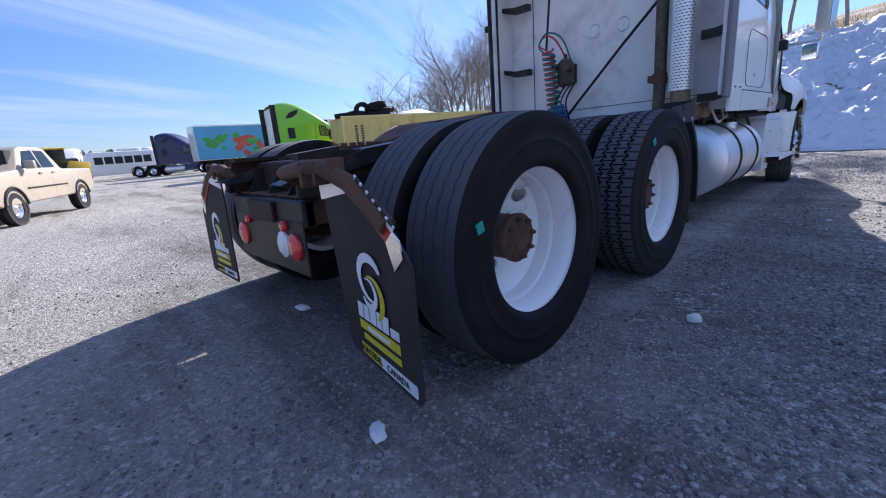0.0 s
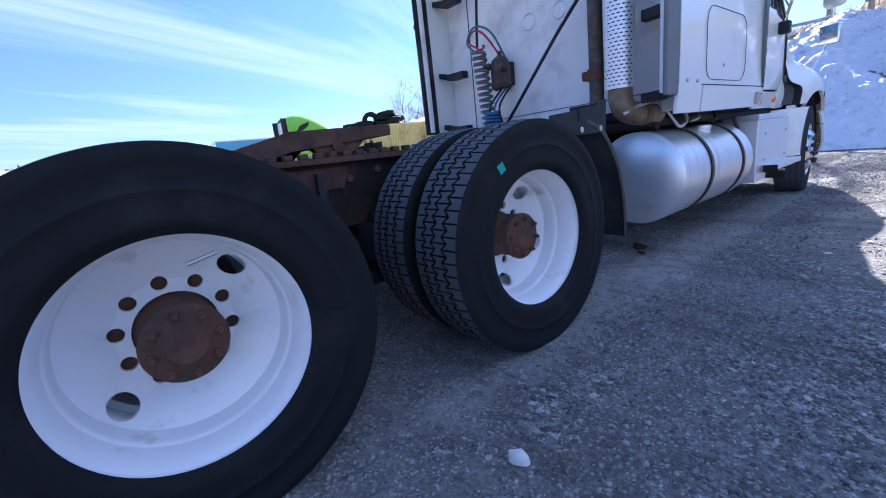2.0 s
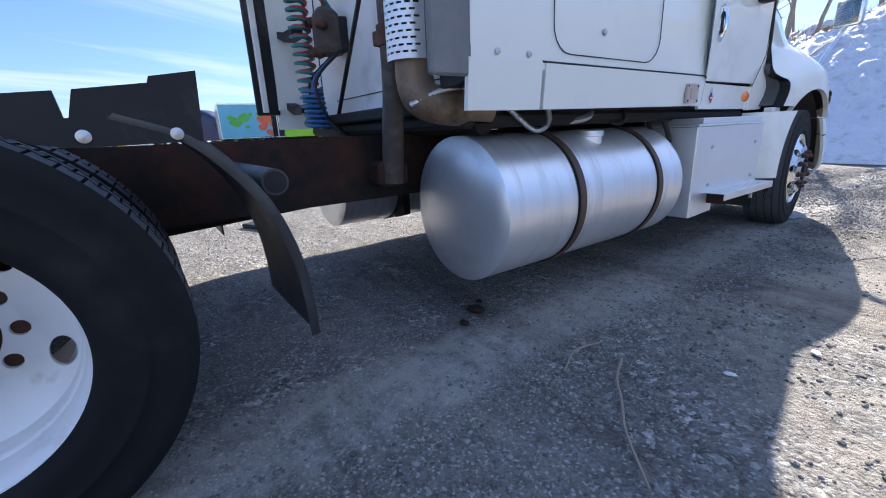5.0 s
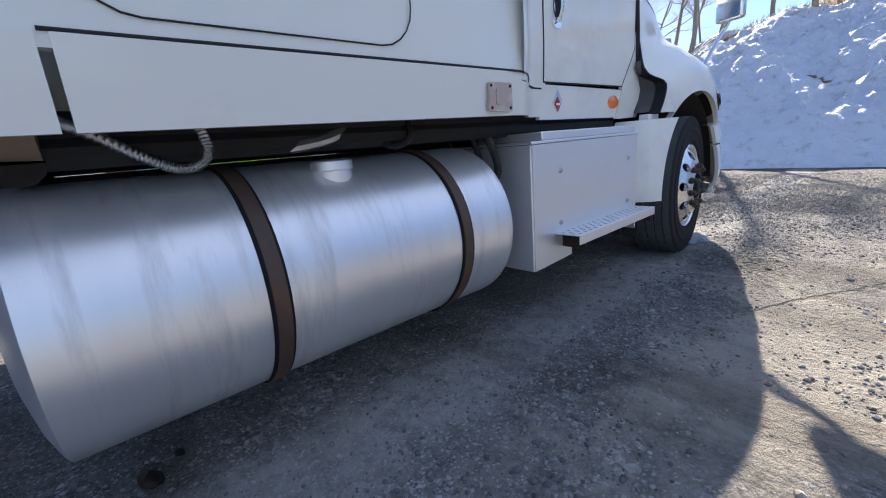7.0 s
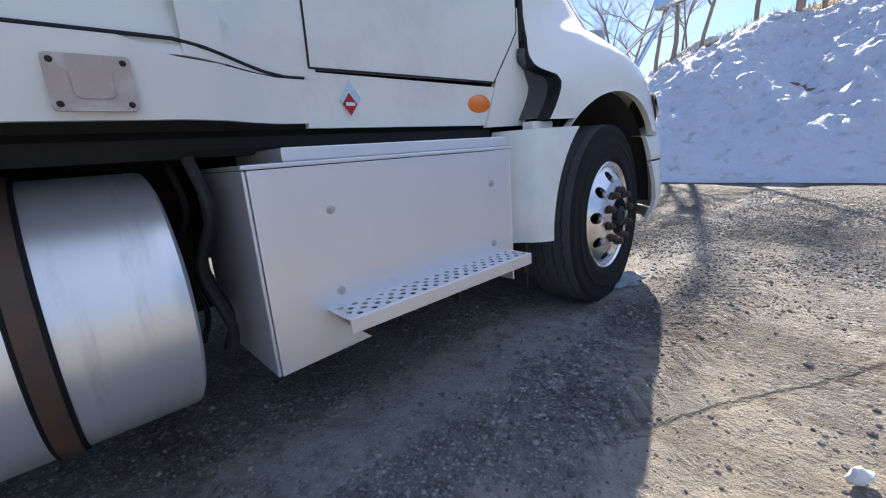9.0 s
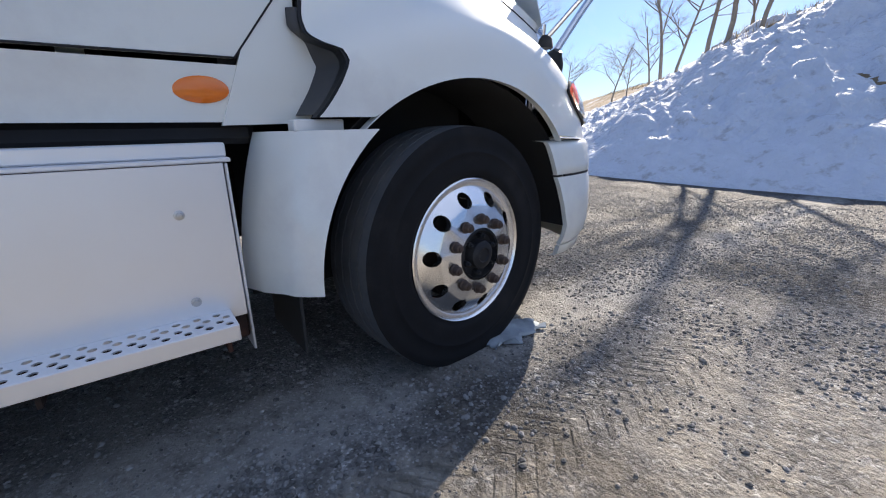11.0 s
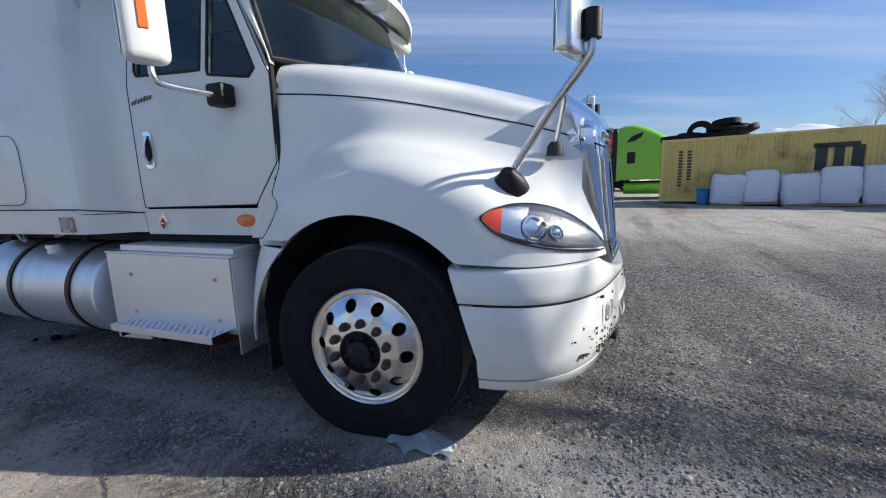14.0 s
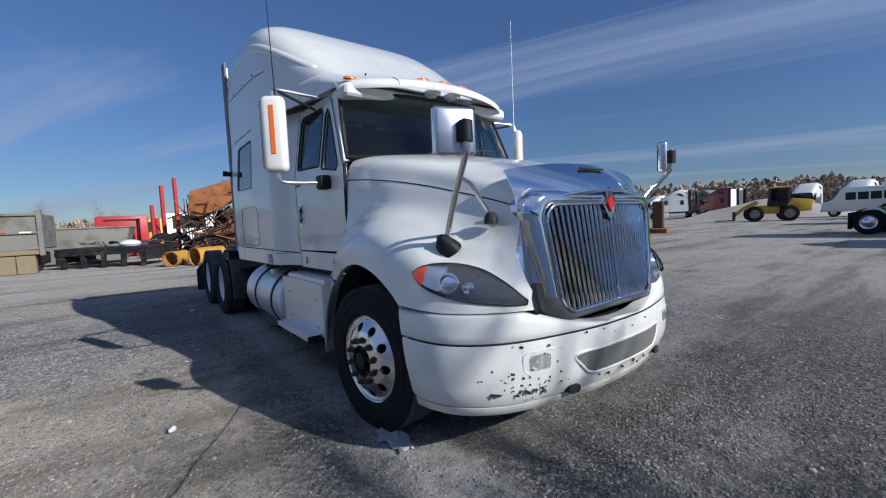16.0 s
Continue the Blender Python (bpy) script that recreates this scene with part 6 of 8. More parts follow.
    deco("mark_block", [(0.112, 0.347), (0.165, 0.347), (0.165, 0.378), (0.112, 0.378)], "white_print")
    deco("yellow_band", [(-0.125, 0.302), (0.165, 0.302), (0.165, 0.337), (-0.125, 0.337)], "yellow_print")
    deco("bar", [(-0.06, 0.313), (0.10, 0.313), (0.10, 0.327), (-0.06, 0.327)], "white_print", 0.005)
    deco("bar", [(-0.105, 0.264), (0.165, 0.264), (0.165, 0.288), (-0.105, 0.288)], "yellow_print")
    deco("yellow_panel", [(-0.145, 0.195), (0.01, 0.195), (0.01, 0.238), (-0.145, 0.238)], "yellow_print")
    deco("white_panel", [(0.01, 0.195), (0.245, 0.195), (0.25, 0.200), (0.25, 0.233), (0.245, 0.238), (0.01, 0.238)], "white_print")
    for text, tx, mat in (("MONTREAL", -0.068, "flap"), ("CANADA", 0.13, "flap")):
        cu = bpy.data.curves.new("lettering", "FONT")
        cu.body, cu.size, cu.align_x, cu.align_y, cu.extrude = text, 0.034, "CENTER", "CENTER", 0.0008
        cu.space_character = 1.05
        cu.materials.append(M[mat])
        o = new("lettering", cu)
        o.parent = flap
        o.matrix_basis = pose(s * cx + tx, yb + askew(tx, 0.2165) - 0.0170 - 0.02 * 0.5835, 0.2165, 90 - 1.1, 0, -9.4 if s > 0 else 0)


mudflap(1, 1.04, -0.735)
mudflap(-1, 0.80, -0.655)

# quarter guard ahead of the drive wheels
for s in (1, -1):
    GY = [(1.80, 1.00), (1.92, 0.955), (1.99, 0.90), (2.07, 0.80), (2.12, 0.70), (2.155, 0.58), (2.17, 0.46), (2.175, 0.34)]
    rows = []
    for x, k in ((0.62, 0), (0.70, 0), (0.95, 0), (1.155, 0), (1.172, 0.004), (1.178, 0.012), (1.18, 0.022)):
        # the outer lip turns in towards the wheel
        row = []
        for q in spline([(0, y, z) for y, z in GY], 4):
            d = Vector((DRIVE_Y - q.y, 0.5 - q.z)).normalized() * k
            row.append((s * x, q.y + d.x, q.z + d.y))
        rows.append(row)
    guard = part("quarter_guard", thick_skin(rows, lambda p: (-s * 0.006, -0.010, -0.006)), "guard", truck, "black plastic quarter mudguard", smooth=50)
    plate_l = [(1.50, 0.998), (1.51, 1.019), (1.704, 1.036), (1.711, 0.983), (1.719, 0.983), (1.735, 1.039), (1.866, 1.055), (1.871, 1.069), (1.965, 1.084), (1.955, 0.927), (1.728, 0.922), (1.655, 0.932)]
    part("guard_plate", prism(plate_l, "x", *sorted((s * 1.165, s * 1.177))), "plastic", guard, smooth=0)
    part("guard_plate", boxed(*sorted((s * 0.98, s * 1.164)), 1.938, 1.950, 0.925, 1.07, 0.003), "plastic", guard)
    part("guard_arm", tubed([(s * 0.44, 2.135, 0.80), (s * 1.05, 2.135, 0.80)], 0.040, 16), "guard", truck)
    part("arm_bore", tubed([(s * 0.9, 2.135, 0.80), (s * 1.053, 2.135, 0.80)], 0.033, 16), "dark", truck)
    for yy in (1.735, 1.903):
        b = lathed([(s * 1.177, 0.014), (s * 1.183, 0.014), (s * 1.187, 0.001)], 12, at=(0, yy, 0.945))
        part("bolt", b, "galv", guard)

# fuel tanks with straps
for s in (1, -1):
    cx, cz, R = s * 0.835, 0.565, 0.338
    prof = [(2.935, 0.001), (2.938, 0.1), (2.947, 0.2), (2.965, 0.28), (2.982, R - 0.012), (2.990, R), (3.8, R), (4.40, R), (4.404, R + 0.001), (4.425, R), (4.436, R - 0.003), (4.446, 0.315), (4.458, 0.25), (4.468, 0.1), (4.47, 0.001)]
    tank = part("fuel_tank", lathed(prof, 72, "y", at=(cx, 0, cz)), "alu", truck, "brushed aluminium fuel tank", smooth=18)
    for y in (3.463, 4.165):
        part("tank_strap", lathed([(y - 0.030, R + 0.001), (y - 0.027, R + 0.007), (y + 0.027, R + 0.007), (y + 0.030, R + 0.001)], 64, "y", at=(cx, 0, cz)), "rubber", tank, "black rubber strap liner")
        part("tank_strap", lathed([(y - 0.021, R + 0.007), (y - 0.020, R + 0.010), (y + 0.020, R + 0.010), (y + 0.021, R + 0.007)], 64, "y", at=(cx, 0, cz)), "strap", tank, "rusty brown steel strap")
    part("filler_cap", lathed([(cz + 0.30, 0.06), (cz + 0.345, 0.06), (cz + 0.35, 0.068), (cz + 0.375, 0.066), (cz + 0.38, 0.055), (cz + 0.381, 0.001)], 28, "z", at=(cx + s * 0.15, 3.76, -0.045)), "alu_plate", tank)
    for y in (3.463, 4.165):
        part("tank_bracket", prism([(s * 0.45, 0.90), (s * 0.45, 0.30), (s * 0.60, 0.26), (s * 0.52, 0.565), (s * 0.60, 0.88)], "y", y - 0.03, y + 0.03), "frame", tank, smooth=0)

# battery and tool box with its step, both sides
for s in (1, -1):
    X = lambda a, b: sorted((s * a, s * b))
    tool = part("tool_box", boxed(*X(0.62, 1.135), 4.62, 5.662, 0.36, 0.885, 0.006), "frame", truck)
    part("side_panel", prism([(4.615, 0.318), (4.925, 0.330), (4.925, 0.440), (5.66, 0.440), (5.66, 0.885), (4.615, 0.885)], "x", *X(1.137, 1.152), bevel=0.002), "alu_plate", tool, "flat aluminium side panel", smooth=20)
    part("end_plate", boxed(*X(0.66, 1.149), 4.604, 4.613, 0.318, 0.885, 0.003), "alu_plate", tool)
    part("end_plate", boxed(*X(0.87, 1.149), 5.664, 5.672, 0.318, 0.885, 0.003), "alu_plate", tool)
    part("box_lid", boxed(*X(0.60, 1.158), 4.60, 5.68, 0.887, 0.899, 0.003), "alu_plate", tool)
    part("lid_riser", boxed(*X(0.74, 1.130), 4.72, 5.676, 0.900, 0.938, 0.004), "alu_plate", tool)
    for y in (4.826, 5.537):
        for z in (0.757, 0.512):
            b = lathed([(s * 1.152, 0.013), (s * 1.156, 0.013), (s * 1.157, 0.008), (s * 1.163, 0.007), (s * 1.164, 0.001)], 14, at=(0, y, z))
            part("panel_bolt", b, "galv", tool)
    # tread plate with punched holes
    holes = []
    for r in range(4):
        for c in range(17):
            holes.append(ring2d(1.178 + r * 0.026, 4.80 + c * 0.0485 + (0.02 if r % 2 else 0), 0.0105, 8))
    step = part("step", plate([(1.153, 4.772), (1.280, 4.772), (1.280, 5.615), (1.153, 5.615)], holes, lambda u, v: (s * u, v, 0.468), lambda u, v: (s * u, v, 0.464)), "alu_plate", tool, "punched aluminium step")
    part("step_lip", boxed(*X(1.278, 1.284), 4.772, 5.615, 0.424, 0.469, 0.002), "alu_plate", step)
    for y in (4.84, 5.2, 5.58):
        part("step_bracket", boxed(*X(0.95, 1.272), y, y + 0.012, 0.39, 0.462, 0.002), "frame", step)

# ---- cab ----
def mirror_x(bm):
    """Add the mirrored half of a body half."""
    geo = bmesh.ops.duplicate(bm, geom=list(bm.verts) + list(bm.edges) + list(bm.faces))["geom"]
    vs = [g for g in geo if isinstance(g, bmesh.types.BMVert)]
    for v in vs:
        v.co.x = -v.co.x
    bmesh.ops.reverse_faces(bm, faces=[g for g in geo if isinstance(g, bmesh.types.BMFace)])
    bmesh.ops.remove_doubles(bm, verts=bm.verts, dist=0.0005)
    return bm


def side_x(y, z):
    """Half width of cab and sleeper."""
    if y < 4.50:
        w = 1.2
    elif y < 4.80:
        t = (y - 4.50) / 0.30
        w = 1.2 - 0.155 * (3 * t * t - 2 * t ** 3)
    else:
        w = 1.045 - 0.035 * (y - 4.80)
    lean = 0.10 if y > 4.6 else 0.03
    return w - max(0, z - 1.9) / 0.65 * lean * (1 if y > 4.6 else 0.6) - max(0, 1.3 - z) * 0.05


YS = [2.78, 3.0, 3.3, 3.7, 4.2, 4.7, 5.2, 5.6, 5.80, 5.90]
ZT = [3.66, 3.75, 3.83, 3.83, 3.68, 3.39, 3.04, 2.77, 2.66, 2.58]
WR = [1.185, 1.185, 1.18, 1.175, 1.165, 1.11, 1.00, 0.88, 0.82, 0.78]


def roof_power(y):
    """How square the roof section is: boxy over the bed, round over the windscreen."""
    return float(np.interp(y, [2.78, 4.2, 5.6, 5.9], [6.5, 6.5, 4.2, 3.8]))


def roof_rows(off=0.0):
    rows = []
    for y in np.linspace(2.78, 5.90, 46):
        zt, wr = curve(y, YS, ZT), curve(y, YS, WR)
        zb, n = 2.55, roof_power(y)
        row = []
        for k in range(25):
            a = math.pi / 2 * k / 24
            cx, sz = math.cos(a) ** (2 / n), math.sin(a) ** (2 / n)
            x = (wr + off) * cx
            # a raised cheek runs along the side of the high roof
            row.append((x, y, zb + (zt + off - zb) * sz))
        rows.append(row)
    return rows


bm = bmesh.new()
skin(bm, roof_rows())
mirror_x(bm)
part("roof_cap", bm, "white", truck, "white high-rise sleeper roof", smooth=60)
for s in (1, -1):
    # raised cheek along the side of the roof
    rows = []
    for y in np.linspace(2.82, 5.3, 40):
        zt, wr = curve(y, YS, ZT), curve(y, YS, WR)
        n = roof_power(y)
        z0 = 2.56 + (zt - 2.56) * 0.72
        row = []
        for d, o in ((-0.055, -0.006), (-0.035, 0.012), (0.0, 0.02), (0.03, 0.012), (0.045, -0.006)):
            f = min(0.995, max(0.01, (z0 + d * (zt - 2.5) - 2.55) / (zt - 2.55)))
            a = math.asin(min(1, f ** (n / 2)))
            row.append((s * (wr * math.cos(a) ** (2 / n) + o * min(1, (5.35 - y) / 0.5)), y, z0 + d * (zt - 2.5)))
        rows.append(row)
    part("roof_cheek", thick_skin(rows, lambda p: (-s * 0.006, 0, 0)), "white", truck, smooth=60)
# rear closing wall of the roof cap
prof = [(p[0], p[2]) for p in roof_rows()[0]]
part("roof_back", prism([(x, z) for x, z in prof] + [(-x, z) for x, z in prof[::-1]][1:], "y", 2.80, 2.82), "white_inner", truck, smooth=0)

# sleeper and cab side walls, with window openings
def wall_rows(y0, y1, z0, z1, ny, nz, s, d=0.0):
    return [[(s * (side_x(y, z) + d), y, z) for z in np.linspace(z0, z1, nz)] for y in np.linspace(y0, y1, ny)]


def wall_plate(outer, holes, s, d=0.0, t=0.03):
    return plate(outer, holes, lambda u, v: (s * (side_x(u, v) + d), u, v), lambda u, v: (s * (side_x(u, v) + d - t), u, v))


def dense(loop, step=0.12):
    out = []
    for (ax, ay), (bx, by) in zip(loop, loop[1:] + loop[:1]):
        n = max(1, int(math.hypot(bx - ax, by - ay) / step))
        out += [(ax + (bx - ax) * k / n, ay + (by - ay) * k / n) for k in range(n)]
    return out


for s in (1, -1):
    win = [(3.10, 1.90), (3.76, 1.88), (3.79, 1.90), (3.865, 2.40), (3.84, 2.43), (3.24, 2.425), (3.19, 2.39), (3.07, 1.95), (3.075, 1.92)]
    # the sleeper wall is a grid with the window cut in
    part("sleeper_side", wall_plate(dense([(2.78, 1.135), (4.62, 1.135), (4.62, 2.56), (2.78, 2.56)], 0.10), [dense(win)], s), "white", truck, smooth=50)
    bm = bmesh.new()
    skin(bm, wall_rows(4.52, 4.90, 1.135, 2.56, 14, 16, s))
    part("sleeper_shoulder", bm, "white", truck, smooth=60)
    glass = part("sleeper_window", wall_plate(dense(win), [], s, -0.008, 0.006), "glass", truck, "tinted sleeper window")
    part("window_gasket", tubed([(s * (side_x(y, z) + 0.001), y, z) for y, z in dense(win) + win[:1]], 0.005, 6), "grey_rubber", glass)
    # compartment door outline and trim lines, as recessed dark gaps
    comp = rounded(3.19, 3.97, 1.20, 1.66, 0.11)
    part("compartment_gap", tubed([(s * (side_x(y, z) + 0.0005), y, z) for y, z in comp + comp[:1]], 0.0022, 6), "dark", truck)
    part("compartment_lock", lathed([(s * 1.198, 0.014), (s * 1.204, 0.012), (s * 1.206, 0.001)], 16, at=(0, 3.52, 1.30)), "galv", truck)
    part("body_gap", tubed([(s * (side_x(y, 1.135) + 0.002), y, 1.135 + (0.03 if y < 4.5 else 0.03 - 0.03 * min(1, (y - 4.5) / 0.3))) for y in np.linspace(3.14, 4.86, 30)], 0.0042, 6), "dark", truck)
    # lower skirt, rear piece and front piece with an open gap between
    for a, b in ((2.77, 3.135), (3.155, 4.86)):
        rows = []
        for y in np.linspace(a, b, 20):
            zb = 0.99 + 0.01 * max(0, y - 3)
            col = []
            for z in np.linspace(zb, 1.13 + 0.03 * (y < 4.5), 6):
                tuck = 0.012 * (1 - (z - zb) / 0.14)
                col.append((s * (side_x(y, 1.2) + 0.003 - tuck), y, z))
            rows.append(col)
        part("side_skirt", thick_skin(rows, lambda p: (-s * 0.02, 0, 0)), "white", truck, smooth=60)
    for y, z in ((2.90, 1.185), (3.06, 1.185)):
        part("skirt_screw", lathed([(s * 1.19, 0.012), (s * 1.203, 0.011), (s * 1.206, 0.001)], 12, at=(0, y, z)), "galv", truck)
    pl = part("access_plate", prism(rounded(4.29, 4.42, 1.018, 1.118, 0.008), "x", *sorted((s * 1.195, s * 1.207))), "worn_plate", truck, "worn square cover plate")
    part("plate_boss", prism(rounded(4.325, 4.385, 1.040, 1.096, 0.012), "x", *sorted((s * 1.207, s * 1.211))), "worn_plate", pl)
    for yy in (4.302, 4.408):
        for zz in (1.03, 1.106):
            part("plate_screw", lathed([(s * 1.207, 0.006), (s * 1.210, 0.005), (s * 1.211, 0.001)], 8, at=(0, yy, zz)), "dark", pl)
    # sill below the door
    rows = []
    for y in np.linspace(4.86, 5.93, 22):
        rows.append([(s * (side_x(y, 1.2) - 0.004 - 0.012 * (1 - t)), y, 0.995 + 0.16 * t) for t in np.linspace(0, 1, 6)])
    part("door_sill", thick_skin(rows, lambda p: (-s * 0.02, 0, 0)), "white", truck, smooth=60)
    part("marker_lamp", lathed([(s * 0.985, 0.075), (s * 1.002, 0.073), (s * 1.010, 0.055), (s * 1.016, 0.03), (s * 1.017, 0.001)], 28), "amber", truck).matrix_basis = Matrix.Translation((0, 5.66, 1.085)) @ Matrix.Diagonal((1, 1, 0.52, 1))
    # small maker's diamond on the sill, as a plain shape
    part("sill_badge", prism([(4.972, 1.075), (5.012, 1.138), (5.052, 1.085), (5.012, 1.028)], "x", *sorted((s * 1.02, s * 1.030))), "polish", truck)
    part("badge_red", prism([(4.982, 1.066), (5.008, 1.100), (5.034, 1.066), (5.008, 1.032)], "x", *sorted((s * 1.030, s * 1.033))), "red_tape", truck)
    part("badge_bar", boxed(*sorted((s * 1.033, s * 1.035)), 4.992, 5.024, 1.061, 1.071), "white_print", truck)
    # door with window opening
    door_out = [(4.88, 1.165), (5.76, 1.175), (5.93, 1.40), (5.935, 1.86), (5.60, 2.50), (5.45, 2.54), (4.88, 2.54)]
    main_win = [(4.96, 1.95), (5.46, 1.93), (5.46, 2.40), (5.42, 2.46), (4.99, 2.46), (4.94, 2.42), (4.94, 1.98)]
    vent = [(5.52, 1.90), (5.80, 1.86), (5.84, 1.90), (5.60, 2.37), (5.55, 2.42), (5.51, 2.38), (5.51, 1.93)]
    door = part("cab_door", wall_plate(dense(door_out, 0.08), [dense(main_win, 0.08), dense(vent, 0.08)], s, 0.002), "white", truck, smooth=50)
    for name, w in (("door_window", main_win), ("vent_window", vent)):
        g = part(name, wall_plate(dense(w), [], s, -0.012, 0.006), "glass", door)
        part("gasket", tubed([(s * (side_x(y, z) + 0.001), y, z) for y, z in dense(w, 0.05) + w[:1]], 0.009, 6), "plastic", g)
    part("door_gap", tubed([(s * (side_x(y, z) + 0.002), y, z) for y, z in dense([*door_out], 0.08) + door_out[:1]], 0.0032, 6), "dark", door)
    hz = rounded(4.955, 5.03, 1.405, 1.625, 0.03)
    hd = part("door_handle", wall_plate(hz, [], s, 0.010, 0.012), "chrome", door, "chrome paddle handle")
    part("handle_recess", wall_plate(rounded(4.975, 5.012, 1.45, 1.58, 0.014), [], s, 0.012, 0.003), "dark", hd)
    part("handle_bar", tubed(spline([(s * 1.055, 4.99, 1.43), (s * 1.075, 4.992, 1.50), (s * 1.058, 4.995, 1.60)], 5), 0.011), "chrome", hd)
    # script badge on the door, as plain bars
    for i in range(7):
        part("badge_bar", wall_plate([(4.90 + i * 0.025, 1.785 + 0.004 * i), (4.912 + i * 0.025, 1.785 + 0.004 * i), (4.922 + i * 0.025, 1.808 + 0.004 * i + 0.008 * (i in (1, 4))), (4.910 + i * 0.025, 1.808 + 0.004 * i)], [], s, 0.005, 0.004), "grey_paint", door)
    # trim notch line on the upper sleeper
    part("trim_gap", tubed([(s * (side_x(y, z) + 0.001), y, z) for y, z in ((3.08, 2.50), (3.09, 2.53), (3.9, 2.545))], 0.005, 6), "dark", truck)
    # rubber-edged side extender behind the sleeper
    part("side_extender", boxed(*sorted((s * 1.165, s * 1.195)), 2.62, 2.79, 1.10, 3.66, 0.008), "grey_rubber" if s > 0 else "plastic", truck, "grey rubber side extender")
    part("extender_stiffener", boxed(*sorted((s * 1.13, s * 1.165)), 2.66, 2.70, 1.12, 3.62, 0.004), "white_inner", truck)
    for z in (1.12, 1.63, 2.3, 3.0):
        part("extender_bracket", prism([(0.93, z - 0.035), (1.05, z - 0.03), (1.15, z + 0.0), (1.15, z + 0.06), (1.05, z + 0.03), (0.93, z + 0.03)] if s > 0 else [(-0.80, z - 0.035), (-1.0, z - 0.03), (-1.15, z + 0.02), (-1.15, z + 0.07), (-1.0, z + 0.03), (-0.80, z + 0.03)], "y", 2.84, 2.92, 0.004), "black", truck, smooth=0)
    part("extender_lamp", tubed([(s * 1.20, 2.74, 2.16), (s * 1.30, 2.73, 2.17)], [0.03, 0.038], 14), "plastic", truck)

for s in (1, -1):
    def on_roof(y, z, o=0.001):
        zt, wr, n = curve(y, YS, ZT), curve(y, YS, WR), roof_power(y)
        if y > 4.5:
            zt, wr, n = float(np.interp(y, [4.35, 4.86, 5.43, 5.86], [3.04, 2.98, 2.84, 2.60])), float(np.interp(y, [4.35, 4.7, 5.2, 5.86], [1.17, 1.125, 1.03, 0.94])), 4.0
            z = min(z, 2.55 + (zt - 2.55) * 0.96)
        f_ = max(0.0, min(0.995, (z - 2.55) / (zt - 2.55)))
        return (s * ((wr + o) * (1 - f_ ** n) ** (1 / n)), y, z)
    seam = [on_roof(y, z) for y, z in zip(np.linspace(2.85, 5.80, 40), np.interp(np.linspace(2.85, 5.80, 40), [2.8, 3.65, 4.07, 4.48, 4.86, 5.43, 5.8], [3.10, 3.09, 3.07, 3.04, 3.0, 2.86, 2.66]))]
    part("roof_seam", tubed(seam, 0.0035, 6), "dark", truck)
    for k in (4, 10, 16, 22, 28, 33, 37):
        part("roof_bolt", lathed([(-0.004, 0.012), (0.004, 0.011), (0.007, 0.001)], 10, "x", at=(0, 0, 0)), "dark", truck).matrix_basis = Matrix.Translation(Vector(seam[k]) + Vector((0, 0, 0.035)))
rows = []
for y in np.linspace(4.35, 5.86, 24):
    w, zt, n = np.interp(y, [4.35, 4.7, 5.2, 5.86], [1.17, 1.125, 1.03, 0.94]), np.interp(y, [4.35, 4.86, 5.43, 5.86], [3.04, 2.98, 2.84, 2.60]), 4.0
    rows.append([(w * math.copysign(abs(math.cos(a)) ** (2 / n), math.cos(a)), y, 2.55 + (zt - 2.55) * math.sin(a) ** (2 / n)) for a in np.linspace(0, math.pi, 41)])
bm = bmesh.new()
skin(bm, rows)
part("roof_brow", bm, "white", truck, smooth=60)
part("roof_deck", boxed(-0.93, 0.93, 4.90, 5.63, 2.49, 2.555, 0.02), "white", truck)

# back wall, floor and inner fittings
part("sleeper_back", boxed(-1.165, 1.165, 3.04, 3.07, 1.02, 2.56, 0.004), "white_inner", truck)
part("cab_floor", boxed(-0.94, 0.94, 2.9, 5.9, 1.0, 1.06, 0.01), "dark", truck)
part("dash", boxed(-0.98, 0.98, 5.45, 6.0, 1.45, 1.86, 0.06, 2), "grey_int", truck)
part("bulkhead", boxed(-1.02, 1.02, 4.50, 4.54, 1.06, 2.54), "grey_int", truck)
for x in (0.5, -0.5):
    seat = part("seat", boxed(x - 0.25, x + 0.25, 4.75, 5.25, 1.25, 1.5, 0.06, 2), "grey_int", truck)
    part("seat_back", boxed(x - 0.25, x + 0.25, 4.66, 4.80, 1.45, 2.2, 0.06, 2), "grey_int", seat)
part("steering_wheel", lathed([(0.0, 0.21), (0.02, 0.225), (0.035, 0.215), (0.02, 0.20)], 28, "y", closed=True), "plastic", truck).matrix_basis = pose(-0.5, 5.4, 1.85, -30, 0, 0)
for x in (-0.122, 0.182):
    part("wall_ring", lathed([(3.038, 0.055), (3.033, 0.062), (3.038, 0.069)], 28, "y", at=(x, 0, 1.915), closed=True), "alu_plate", truck)
part("panel_joint", boxed(-0.862, -0.855, 3.034, 3.04, 1.05, 2.56), "dark", truck)
part("panel_joint", boxed(-0.60, 1.1, 3.034, 3.04, 1.16, 1.165), "dark", truck)

# exhaust: pipe, elbow, perforated shield
part("exhaust_pipe", tubed(spline([(0.62, 2.80, 3.3), (0.63, 2.80, 1.9), (0.635, 2.80, 1.2), (0.62, 2.79, 0.95), (0.60, 2.78, 0.70)], 4), 0.050, 16), "grime", truck, "grimy brown exhaust pipe")
part("pipe_clamp", lathed([(1.29, 0.060), (1.37, 0.060)], 20, "z", at=(0.634, 2.80, 0)), "rust", truck)
part("pipe_bracket", boxed(0.54, 0.62, 2.76, 3.04, 1.30, 1.36, 0.006), "rust", truck)
